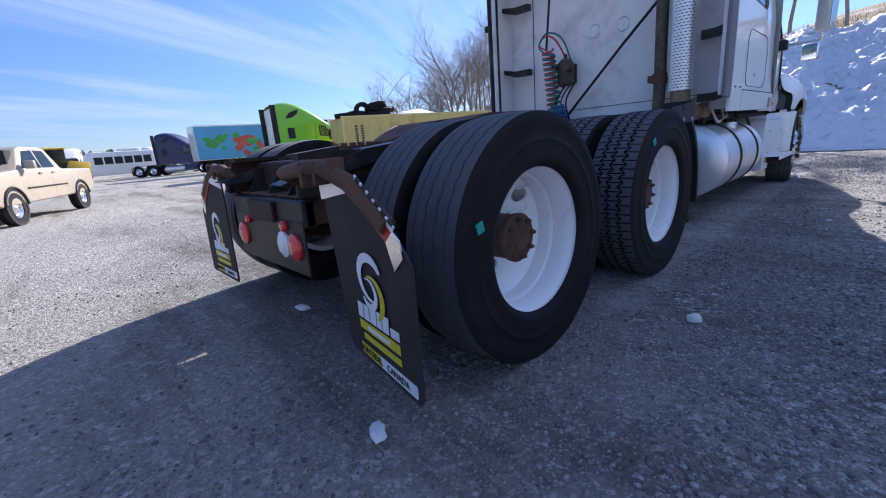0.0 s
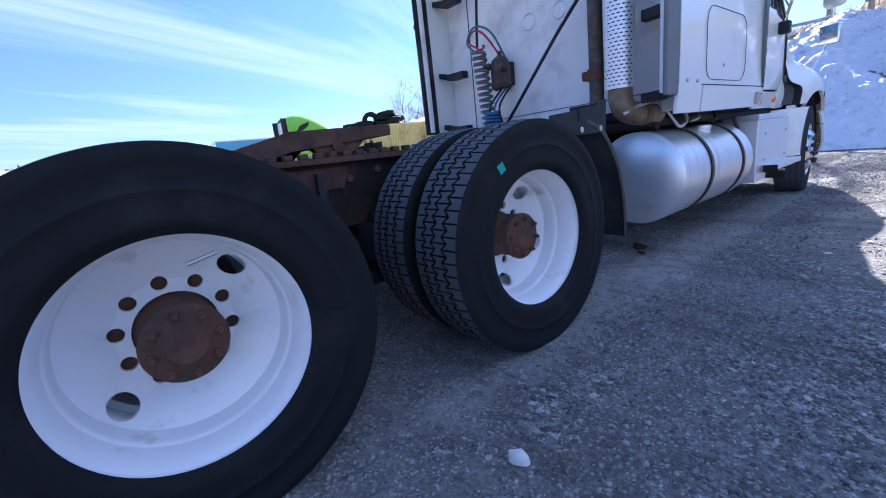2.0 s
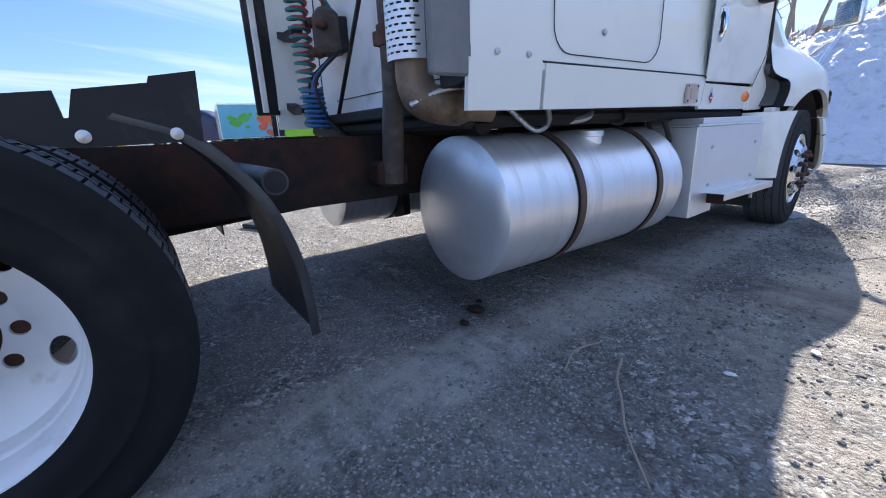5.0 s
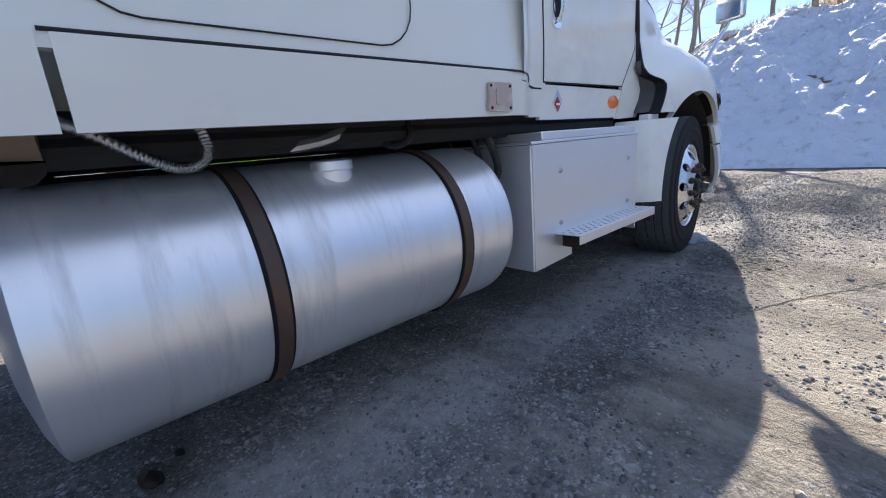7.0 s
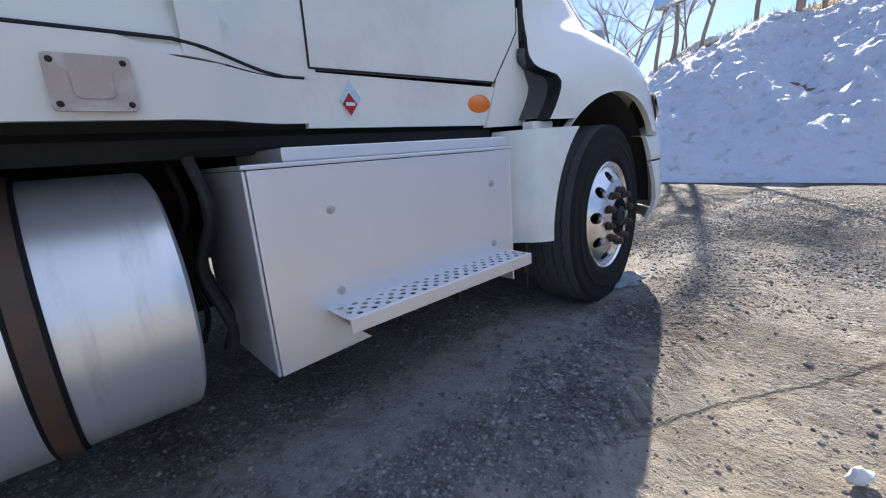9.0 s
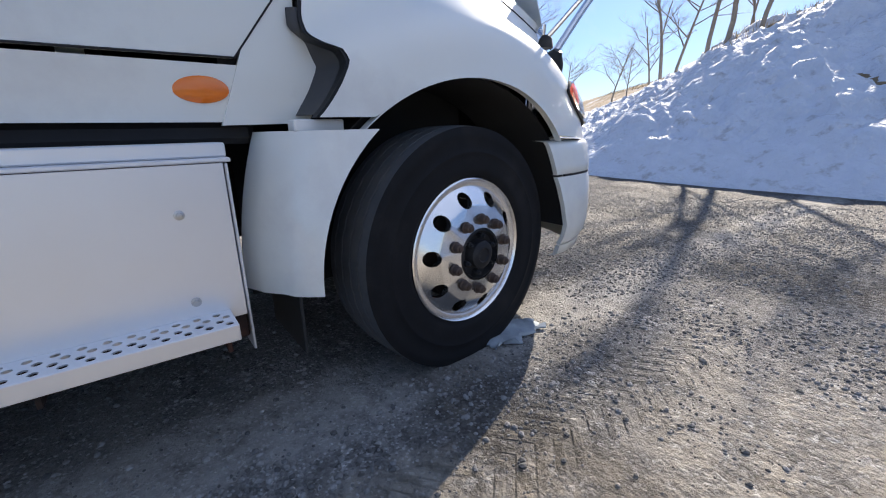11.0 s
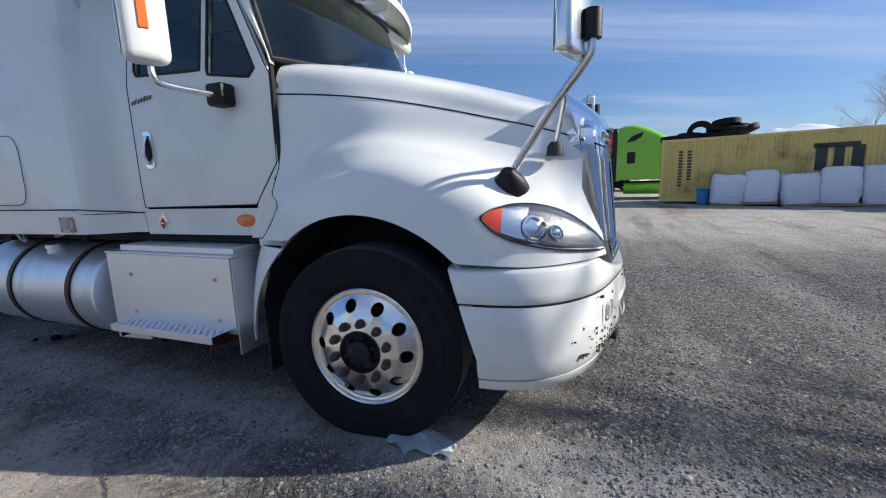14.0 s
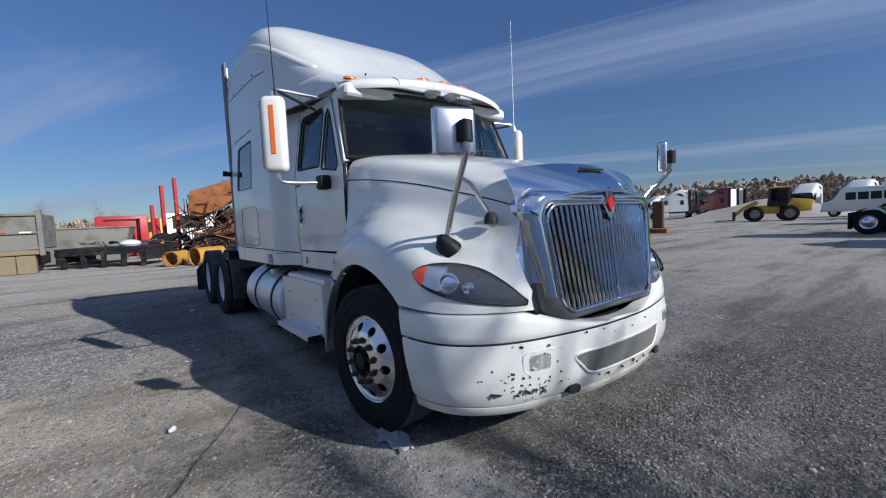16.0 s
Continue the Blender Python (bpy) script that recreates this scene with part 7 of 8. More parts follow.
part("pipe_foot", boxed(0.46, 0.61, 2.71, 2.87, 0.68, 0.80, 0.02), "frame", truck)
stack = part("exhaust_chimney", tubed([(0.81, 2.80, 1.17), (0.81, 2.80, 3.7)], 0.075, 24), "exhaust", truck)
part("stack_elbow", tubed(spline([(0.81, 2.80, 1.22), (0.815, 2.80, 1.12), (0.84, 2.82, 1.055), (0.89, 2.90, 1.025), (0.91, 3.10, 1.02)], 6), 0.078, 20), "elbow", truck, "tan heat-scorched exhaust elbow")
holes = []
for r in range(60):
    for c in range(6):
        holes.append([(-50 + c * 18 + (9 if r % 2 else 0) - 6, 1.225 + r * 0.024 - 0.004), (-50 + c * 18 + (9 if r % 2 else 0) + 6, 1.225 + r * 0.024 - 0.004),
                      (-50 + c * 18 + (9 if r % 2 else 0) + 6, 1.225 + r * 0.024 + 0.004), (-50 + c * 18 + (9 if r % 2 else 0) - 6, 1.225 + r * 0.024 + 0.004)])
deg = lambda u, r: (0.81 + r * math.sin(radians(u + 20)), 2.80 - r * math.cos(radians(u + 20)))
side_v = [1.205 + 0.05 * k for k in range(31)]
loop = [(-66 + 132 * k / 22, 1.20) for k in range(23)] + [(66, v) for v in side_v] + [(66 - 132 * k / 22, 2.72) for k in range(23)] + [(-66, v) for v in side_v[::-1]]
part("heat_shield", plate(loop, holes, lambda u, v: (*deg(u, 0.106), v), lambda u, v: (*deg(u, 0.103), v)), "alu_plate", stack, "perforated bright heat shield", smooth=50)

# air lines, electric cord and their post
def coil(cx, cy, z0, z1, r, turns, lean=0.0, phase=0.0):
    n = int(turns * 12)
    return [(cx + lean * k / n + r * math.cos(phase + 2 * math.pi * turns * k / n), cy + r * 0.8 * math.sin(phase + 2 * math.pi * turns * k / n), z0 + (z1 - z0) * k / n) for k in range(n + 1)]


part("air_hose", tubed(coil(-0.53, 2.81, 1.80, 1.00, 0.062, 15, 0.08), 0.010, 6), "red_hose", truck, "red coiled air hose")
part("air_hose", tubed(coil(-0.50, 2.78, 1.76, 0.98, 0.066, 15, 0.10, 2.0), 0.010, 6), "green_hose", truck, "green coiled air hose")
part("power_cord", tubed(coil(-0.40, 2.79, 1.22, 0.98, 0.075, 8, 0.06, 1.0), 0.011, 6), "blue_hose", truck)
part("hose_loop", tubed(spline([(-0.52, 2.81, 1.78), (-0.62, 2.79, 1.86), (-0.52, 2.77, 1.93), (-0.42, 2.81, 1.86), (-0.38, 2.97, 1.66)], 6), 0.009, 6), "red_hose", truck)
part("hose_loop", tubed(spline([(-0.52, 2.79, 1.74), (-0.60, 2.75, 1.84), (-0.50, 2.75, 1.95), (-0.36, 2.81, 1.88), (-0.33, 2.97, 1.64)], 6), 0.009, 6), "green_hose", truck)
part("hose_post", tubed([(-0.56, 2.83, 1.80), (-0.50, 2.85, 2.6)], 0.012, 8), "black", truck)
part("grab_rod", tubed([(-0.46, 2.97, 1.03), (0.24, 2.90, 1.70), (0.95, 2.90, 2.38)], 0.014, 8), "black", truck)
vb = part("air_filter", lathed([(1.42, 0.03), (1.425, 0.085), (1.46, 0.095), (1.47, 0.088), (1.62, 0.088), (1.66, 0.075), (1.69, 0.045), (1.70, 0.02), (1.74, 0.018)], 24, "z", at=(-0.385, 2.93, 0)), "grime", truck, "grimy brown air filter can")
part("filter_bracket", boxed(-0.46, -0.31, 2.99, 3.04, 1.44, 1.64, 0.006), "black", vb)
for x, z in ((-0.47, 1.62), (-0.30, 1.58), (-0.385, 1.43)):
    part("gladhand", lathed([(2.82, 0.022), (2.87, 0.034), (2.90, 0.02)], 16, "y", at=(x, 0, z)), "rust", vb)
for i in range(3):
    part("wall_cable", tubed(spline([(-0.40 + i * 0.05, 2.97, 1.44), (-0.42 + i * 0.06, 2.79, 1.25), (-0.38 + i * 0.05, 2.83, 1.05), (-0.30, 2.96, 0.93)], 6), 0.009, 6), ("black", "blue_hose", "black")[i], truck)
# corrugated pipe loops and lines above the tank
loop = spline([(0.86, 2.74, 1.03), (0.94, 2.86, 1.085), (0.97, 3.0, 1.09), (0.97, 3.16, 1.02), (0.975, 3.26, 0.955), (0.98, 3.32, 0.920), (0.985, 3.36, 0.912), (0.995, 3.395, 0.925), (1.005, 3.41, 0.96), (0.99, 3.40, 1.03)], 16)
part("flex_pipe", tubed(loop, [0.0145 if k % 2 else 0.0115 for k in range(len(loop))], 10), "galv", truck, "corrugated steel pipe loop")
part("flex_pipe", tubed(spline([(0.80, 3.5, 0.98), (0.9, 3.62, 0.95), (0.95, 3.75, 0.96), (0.9, 3.9, 1.0)], 6), 0.02, 8), "galv", truck)
part("flex_pipe", tubed(spline([(0.85, 3.95, 1.02), (0.95, 4.02, 0.93), (0.97, 4.10, 0.95), (0.93, 4.13, 1.03)], 6), 0.012, 8), "black", truck)
for i, (x, y) in enumerate(((0.98, 4.53), (0.86, 4.56), (0.74, 4.52))):
    part("wiring_loom", tubed(spline([(x, y, 0.93), (x + 0.03, y + 0.02, 0.78), (x - 0.03, y - 0.015, 0.62), (x + 0.02, y + 0.02, 0.45), (x - 0.02, y, 0.33)], 5), 0.016 - 0.003 * i, 8), "black", truck)
part("air_drier", lathed([(0.42, 0.02), (0.43, 0.07), (0.62, 0.075), (0.64, 0.06), (0.70, 0.055), (0.71, 0.001)], 20, "z", at=(0.62, 4.53, 0)), "frame", truck)
part("under_floor", boxed(-0.95, 0.95, 2.95, 5.8, 0.93, 1.0, 0.02), "dark", truck)
part("cross_tube", tubed([(-0.9, 3.05, 0.95), (0.95, 3.05, 0.95)], 0.05, 12), "frame", truck)


# ---- hood, fenders and nose ----
HY = [5.94, 6.12, 6.35, 6.55, 6.80, 7.05, 7.25, 7.42, 7.56, 7.62]
HP = {  # half sections from the centre line out and down: x and z along the hood
    0: ([0.0] * 10, [1.985, 1.970, 1.945, 1.910, 1.860, 1.79, 1.73, 1.67, 1.61, 1.575]),
    1: ([0.45, 0.44, 0.42, 0.40, 0.37, 0.34, 0.31, 0.29, 0.27, 0.26], [1.985, 1.97, 1.94, 1.905, 1.85, 1.78, 1.72, 1.66, 1.60, 1.565]),
    2: ([0.88, 0.86, 0.82, 0.78, 0.725, 0.68, 0.645, 0.62, 0.60, 0.59], [1.935, 1.915, 1.88, 1.84, 1.775, 1.70, 1.64, 1.585, 1.535, 1.50]),
    3: ([0.985, 0.965, 0.93, 0.885, 0.82, 0.765, 0.725, 0.69, 0.665, 0.655], [1.76, 1.745, 1.72, 1.69, 1.64, 1.58, 1.53, 1.48, 1.43, 1.40]),
    4: ([1.015, 1.005, 0.987, 0.96, 0.905, 0.85, 0.80, 0.75, 0.705, 0.69], [1.50, 1.50, 1.52, 1.53, 1.505, 1.445, 1.375, 1.30, 1.22, 1.18]),
    5: ([1.055, 1.068, 1.078, 1.075, 1.05, 1.005, 0.94, 0.855, 0.735, 0.655], [1.30, 1.36, 1.42, 1.44, 1.41, 1.335, 1.245, 1.16, 1.09, 1.05]),
    6: ([1.145, 1.168, 1.188, 1.195, 1.19, 1.155, 1.095, 0.99, 0.83, 0.71], [1.15, 1.21, 1.28, 1.31, 1.285, 1.205, 1.11, 1.035, 0.985, 0.965]),
    7: ([1.175, 1.20, 1.218, 1.23, 1.23, 1.205, 1.15, 1.045, 0.87, 0.74], [1.02, 1.05, 1.16, 1.20, 1.17, 1.06, 0.98, 0.93, 0.90, 0.885]),
}
ARCH_Y, ARCH_Z, ARCH_R = 6.52, 0.47, 0.665


def hood_point(y, t, off=0.0):
    """A point of the hood skin: y along, t from 0 (centre) to 7 (lower edge)."""
    pts = []
    for k in range(8):
        pts.append((curve(y, HY, HP[k][0]), curve(y, HY, HP[k][1])))
    zl = 1.002 if y < ARCH_Y else 0.905 + 0.02 * max(0, min(1, (7.3 - y) / 0.3))
    if abs(y - ARCH_Y) < ARCH_R:
        zl = max(zl, ARCH_Z + math.sqrt(ARCH_R ** 2 - (y - ARCH_Y) ** 2))
    pts[7] = (pts[7][0], min(zl, pts[6][1] - 0.02))
    ks = list(range(8))
    x, z = curve(t, ks, [p[0] for p in pts]), curve(t, ks, [p[1] for p in pts])
    if off:
        e = 0.02
        x1, z1 = curve(min(7, t + e), ks, [p[0] for p in pts]), curve(min(7, t + e), ks, [p[1] for p in pts])
        x0, z0 = curve(max(0, t - e), ks, [p[0] for p in pts]), curve(max(0, t - e), ks, [p[1] for p in pts])
        d = Vector((x1 - x0, z1 - z0)).normalized()
        x, z = x - d.y * off, z + d.x * off
    return (x, y, z)


def rear_edge(z):
    """Where the fender's rear edge runs, by height."""
    return float(np.interp(z, [0.95, 1.0, 1.03, 1.085, 1.13, 1.165, 1.205, 1.24, 1.29, 1.36, 1.47, 1.6, 1.75], [-0.015, -0.007, 0.025, 0.077, 0.112, 0.100, 0.045, 0.016, 0.013, 0.030, 0.035, 0.02, 0.0]))


def hood_skin(y, t, off=0.0):
    # the upper hood stops short, at the chrome surround
    end = float(np.interp(t, [0, 4.2, 5.6, 7], [7.50, 7.50, 7.60, 7.62]))
    y = 5.94 + (y - 5.94) * (end - 5.94) / 1.68
    p = hood_point(y, t, off)
    k = max(0, 1 - (y - 5.94) / 0.42)
    y += rear_edge(p[2]) * k * k * (3 - 2 * k)
    return hood_point(y, t, off)


ys = sorted(set([round(v, 4) for v in np.linspace(5.94, 7.62, 60)] + [ARCH_Y + ARCH_R - 0.002]))
bm = bmesh.new()
skin(bm, [[hood_skin(y, t) for t in np.linspace(0, 7, 64)] for y in ys])
mirror_x(bm)
hood = part("hood", bm, "white", truck, "white sloped hood with flared fenders", smooth=60)
for s in (1, -1):
    P = lambda y, t, off=0.0: (s * hood_point(y, t, off)[0], y, hood_point(y, t, off)[2])
    # thin dark line laid along the hood crease
    part("hood_crease_line", tubed([P(y, 3.0, 0.0) for y in np.linspace(5.95, 7.60, 40)], 0.0045, 6), "dark", hood)
    # inner liner of the wheel arch
    rows = []
    for x in (1.13, 1.0, 0.7):
        rows.append([(s * x, ARCH_Y + (ARCH_R + 0.015) * math.cos(a), ARCH_Z + (ARCH_R + 0.015) * math.sin(a)) for a in [radians(d) for d in range(0, 173, 7)]])
    part("arch_liner", thick_skin(rows, lambda p: (0, 0, 0.006)), "dark", hood)
    rows = []
    for a in [radians(d) for d in range(40, 142, 3)]:
        y, z = ARCH_Y + ARCH_R * math.cos(a), ARCH_Z + ARCH_R * math.sin(a)
        x = curve(y, HY, HP[7][0])
        rows.append([(s * x, y, z), (s * (x - 0.035), y, z + 0.004)])
    part("arch_lip", thick_skin(rows, lambda p: (0, 0, 0.004)), "white", hood)
    # fender extension behind the wheel
    rows = []
    for z in np.linspace(0.46, 0.965, 14):
        yy = ARCH_Y - math.sqrt(max(0, 0.645 ** 2 - (z - ARCH_Z) ** 2))
        f = 5.785 + 0.09 * ((z - 0.46) / 0.5) ** 2
        rows.append([(s * 0.97, f - 0.085, z), (s * 1.06, f - 0.05, z)] + [(s * (1.125 + 0.10 * t ** 0.6), f + (yy - f) * t, z) for t in np.linspace(0, 1, 8)])
    part("fender_extension", thick_skin(rows, lambda p: (-s * 0.015, 0, 0)), "white", hood, smooth=60)
    part("fender_tab", boxed(*sorted((s * 1.07, s * 1.13)), 5.87, 6.03, 0.962, 0.998, 0.004), "white_inner", hood)
    # added dark panel, blocks the bright ground seen through the wheel arch
    part("arch_block", boxed(*sorted((s * 0.60, s * 0.615)), 5.78, 6.92, 0.30, 1.16, 0.004), "dark", hood)
    part("splash_flap", boxed(*sorted((s * 0.72, s * 1.10)), 5.83, 5.84, 0.22, 0.62), "flap", hood)
    # dark joint along the fender's rear edge, and the cowl panel behind it
    edge = [hood_skin(5.94, t) for t in np.linspace(3.0, 7, 40)]
    part("cowl_gap", thick_skin([[(s * (x - 0.004), y + 0.004, z), (s * (x - 0.07), y + 0.012, z)] for x, y, z in edge], lambda p: (0, -0.014, 0)), "plastic", hood, smooth=60)
    cow = [(5.70, 0.985), (5.955, 0.99), (5.975, 1.024), (6.015, 1.081), (6.055, 1.135), (6.062, 1.16), (6.055, 1.19), (6.025, 1.235), (5.97, 1.262), (5.948, 1.303), (5.945, 1.5), (5.80, 1.5), (5.80, 1.25)]
    flap_rows = [[(s * 1.026, y0, z), (s * 1.045, 0.5 * (y0 + y1), z), (s * (hood_skin(5.94, t)[0] - 0.022), y1 + 0.03, z)] for t, y0, y1, z in [(q, float(np.interp(hood_skin(5.94, q)[2], [0.99, 1.081, 1.16, 1.235, 1.27], [5.90, 5.96, 6.00, 5.97, 5.92])), hood_skin(5.94, q)[1], hood_skin(5.94, q)[2]) for q in np.linspace(4.9, 6.93, 24)]]
    part("cowl_flap", thick_skin(flap_rows, lambda p: (-s * 0.008, 0, 0)), "flap_grey", hood, "grey rubber flap in the fender gap", smooth=60)
    # added dark box, stands in for the shade inside the fender gap
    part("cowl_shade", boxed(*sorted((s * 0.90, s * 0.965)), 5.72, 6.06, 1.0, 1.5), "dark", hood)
    part("cowl_panel", plate(dense(cow, 0.06), [], lambda u, v: (s * (1.008 + 0.020 * max(0, min(1, (u - 5.90) / 0.12)) * max(0, min(1, (1.3 - v) / 0.1))), u, v), lambda u, v: (s * 0.985, u, v)), "white", hood)
    # headlamp: a patch laid on the fender skin
    LY = [7.11, 7.16, 7.24, 7.33, 7.42, 7.50, 7.56, 7.60]
    LT = [1.120, 1.150, 1.160, 1.148, 1.115, 1.06, 1.005, 0.955]
    LB = [1.112, 1.06, 1.018, 0.990, 0.968, 0.952, 0.942, 0.938]

    def on_fender(y, z, off):
        lo, hi = 3.0, 7.0
        for _ in range(26):
            mid_ = (lo + hi) / 2
            lo, hi = (mid_, hi) if hood_point(y, mid_)[2] > z else (lo, mid_)
        p = hood_point(y, lo, off)
        return (s * p[0], p[1] + off * 0.7, p[2])

    def lamp_patch(y0, y1, m0, m1, off, ny=26, nz=8):
        rows = []
        for y in np.linspace(y0, y1, ny):
            t, b = curve(y, LY, LT), curve(y, LY, LB)
            rows.append([on_fender(y, b + (t - b) * (m0 + (m1 - m0) * k / (nz - 1)), off) for k in range(nz)])
        return thick_skin(rows, lambda p: (-s * 0.012, -0.008, 0))
    lamp = part("headlamp", lamp_patch(7.11, 7.60, 0, 1, 0.006), "plastic", hood, "large swept headlamp with amber corner", smooth=60)
    part("reflector", lamp_patch(7.19, 7.57, 0.08, 0.92, 0.009), "lamp_bowl", lamp, smooth=60)
    part("turn_lens", lamp_patch(7.118, 7.19, 0.08, 0.92, 0.011, 10), "turn", lamp, smooth=60)
    nrm = Vector((s * 0.72, 0.62, 0.30)).normalized()
    part("bright_bowl", lamp_patch(7.19, 7.285, 0.10, 0.90, 0.011, 10), "polish", lamp, smooth=60)
    for yy, zz, rr in ((7.315, 1.060, 0.050), (7.40, 1.035, 0.028)):
        q = Vector(on_fender(yy, zz, 0.012))
        b = lathed([(0.0, rr * 1.2), (0.010, rr * 1.15), (0.013, rr * 0.95), (0.008, rr * 0.85), (0.016, rr * 0.5), (0.018, 0.001)], 32, "z")
        part("projector", b, "chrome", lamp).matrix_basis = Matrix.Translation(q - nrm * 0.004) @ nrm.to_track_quat("Z", "Y").to_matrix().to_4x4()
    rim = [on_fender(y, curve(y, LY, LT), 0.007) for y in np.linspace(7.11, 7.60, 24)] + [on_fender(y, curve(y, LY, LB), 0.007) for y in np.linspace(7.60, 7.11, 24)]
    part("lamp_rim", tubed(rim + rim[:1], 0.006, 6), "dark", lamp)
    part("lamp_cover", lamp_patch(7.115, 7.595, 0.02, 0.98, 0.022), "lamp_glass", lamp, smooth=60).visible_shadow = False

# chrome nose: hood cap, grille surround, bars and badge
def nose(u, v):
    """Grille face: u across (-1..1), v up (0..1)."""
    w = 0.515 + 0.10 * v
    z = 0.845 + 0.65 * v - 0.03 * u * u * (1 - v)
    y = 7.68 - 0.075 * v - 0.060 * u * u
    return (u * w, y, z)


outer = rounded(-1.16, 1.16, -0.045, 1.09, 0.24, 6)
inner = rounded(-0.95, 0.95, 0.03, 0.955, 0.17, 6)


def finer(loop, m=5):
    return [(a[0] + (b[0] - a[0]) * k / m, a[1] + (b[1] - a[1]) * k / m) for a, b in zip(loop, loop[1:] + loop[:1]) for k in range(m)]


def surround(low):
    """The rounded band round the grille: its chrome part, or its dark lower lip."""
    prof_ = [(0.0, -0.035), (0.0, 0.004), (0.10, 0.018), (0.28, 0.026), (0.5, 0.028), (0.72, 0.020), (0.88, 0.004), (0.97, -0.022), (1.0, -0.06), (1.02, -0.14)]
    rows = []
    for (ua, va), (ub, vb) in zip(finer(inner), finer(outer)):
        rows.append([Vector(nose(ua + (ub - ua) * k, va + (vb - va) * k)) + Vector((0, dy, 0)) for k, dy in prof_])
    bm = bmesh.new()
    skin(bm, rows + rows[:1])
    mids = {f: f.calc_center_median() for f in bm.faces}
    bmesh.ops.delete(bm, geom=[f for f, c in mids.items() if (c.z < 0.86 + 0.10 * max(0.0, abs(c.x) - 0.42) / 0.15) != low], context="FACES")
    return bm


grille = part("grille_surround", surround(False), "chrome", truck, "chrome grille with upright bars", smooth=60)
part("grille_chin", surround(True), "tread", grille, "dark grey lower lip", smooth=60)
part("grille_back", plate(dense(inner, 0.15), [], lambda u, v: Vector(nose(u, v)) + Vector((0, -0.06, 0)), lambda u, v: Vector(nose(u, v)) + Vector((0, -0.08, 0))), "dark", grille)
for k in range(27):
    u = -0.92 + 1.84 * k / 26
    lo, hi = 0.03 + 0.05 * max(0, abs(u) - 0.75) / 0.15, 0.955 - 0.06 * max(0, abs(u) - 0.72) / 0.15
    if abs(u) < 0.10:
        hi = 0.80
    pts = [Vector(nose(u, lo + (hi - lo) * i / 6)) for i in range(7)]
    rows = [[p + Vector((dx, dy, 0)) for dx, dy in ((-0.0105, -0.025), (-0.0105, 0.0), (-0.004, 0.010), (0.004, 0.010), (0.0105, 0.0), (0.0105, -0.025))] for p in pts]
    bm = bmesh.new()
    skin(bm, rows)
    part("grille_bar", bm, "chrome", grille, smooth=20)
for s in (1, -1):
    # chrome returns from the surround to the hood
    rows = []
    for v in np.linspace(-0.04, 1.04, 24):
        a = Vector(nose(1.15, v)) + Vector((0, -0.05, 0))
        lo, hi = 1.0, 7.0
        for _ in range(24):
            m_ = (lo + hi) / 2
            lo, hi = (m_, hi) if hood_skin(7.62, m_)[2] > a.z else (lo, m_)
        b = Vector(hood_skin(7.62, lo))
        b = Vector((max(b.x - 0.004, a.x * 0.98), b.y - 0.01, b.z))
        rows.append([(s * q.x, q.y, q.z) for q in (a, a.lerp(b, 0.35) + Vector((0.006, 0.008, 0)), a.lerp(b, 0.7) + Vector((0.004, 0.004, 0)), b)])
    part("surround_return", thick_skin(rows, lambda p: (-s * 0.006, -0.004, 0)), "chrome", grille, smooth=60)
part("grille_bezel", tubed([Vector(nose(u, v)) + Vector((0, 0.024, 0)) for u, v in dense(inner, 0.1) + inner[:1]], 0.009, 8), "chrome", grille)
bc = Vector(nose(0, 0.955)) + Vector((0, 0.028, 0))
bd = [(0.0, 0.100), (0.078, 0.0), (0.0, -0.118), (-0.078, 0.0)]
badge = part("badge", plate(bd, [], lambda u, v: (bc.x + u, bc.y + 0.01 * (1 - abs(u) / 0.07), bc.z + v), lambda u, v: (bc.x + u, bc.y - 0.03, bc.z + v)), "chrome", grille, "chrome diamond badge with red centre", smooth=0)
part("badge_centre", plate([(a * 0.50, c * 0.50) for a, c in bd], [], lambda u, v: (bc.x + u, bc.y + 0.013, bc.z + v + 0.005), lambda u, v: (bc.x + u, bc.y, bc.z + v + 0.005)), "red", badge, smooth=0)
part("grille_spine", tubed([Vector(nose(0, 0.03)) + Vector((0, 0.012, 0)), Vector(nose(0, 0.82)) + Vector((0, 0.02, 0))], 0.008, 8), "chrome", grille)
# chrome bug deflector over the nose
rows = []
for u in np.linspace(-1, 1, 33):
    x = u * 0.69
    a, b = Vector((x, 7.635 - 0.15 * u * u, 1.550 - 0.095 * abs(u) ** 2.5)), Vector((x * 1.015, 7.43 - 0.035 * u * u, 1.738 - 0.06 * u * u))
    rows.append([tuple(a.lerp(b, k) + Vector((0, 0.035, -0.005)) * math.sin(math.pi * k) * (1 - 0.6 * u * u)) for k in (0, 0.12, 0.3, 0.5, 0.7, 0.88, 1.0)])
part("deflector_bead", tubed([(0.70 * u, 7.645 - 0.15 * u * u, 1.545 - 0.095 * abs(u) ** 2.5) for u in np.linspace(-1, 1, 40)], 0.009, 8), "chrome", truck)
part("deflector_slot", boxed(-0.13, 0.13, 7.50, 7.525, 1.69, 1.70, 0.004), "dark", truck)
part("bug_deflector", thick_skin(rows, lambda p: (0, -0.004, -0.006)), "chrome", truck, "curved chrome hood deflector", smooth=50)

# bumper
BP = [(1.215, 7.06), (1.200, 7.20), (1.145, 7.36), (1.02, 7.50), (0.82, 7.61), (0.50, 7.69), (0.25, 7.73), (0.0, 7.74)]
plan = [p for p in spline([(x, y, 0) for x, y in BP], 8)]
plan = plan + [Vector((-p.x, p.y, 0)) for p in plan[::-1]][1:]
L = len(plan)


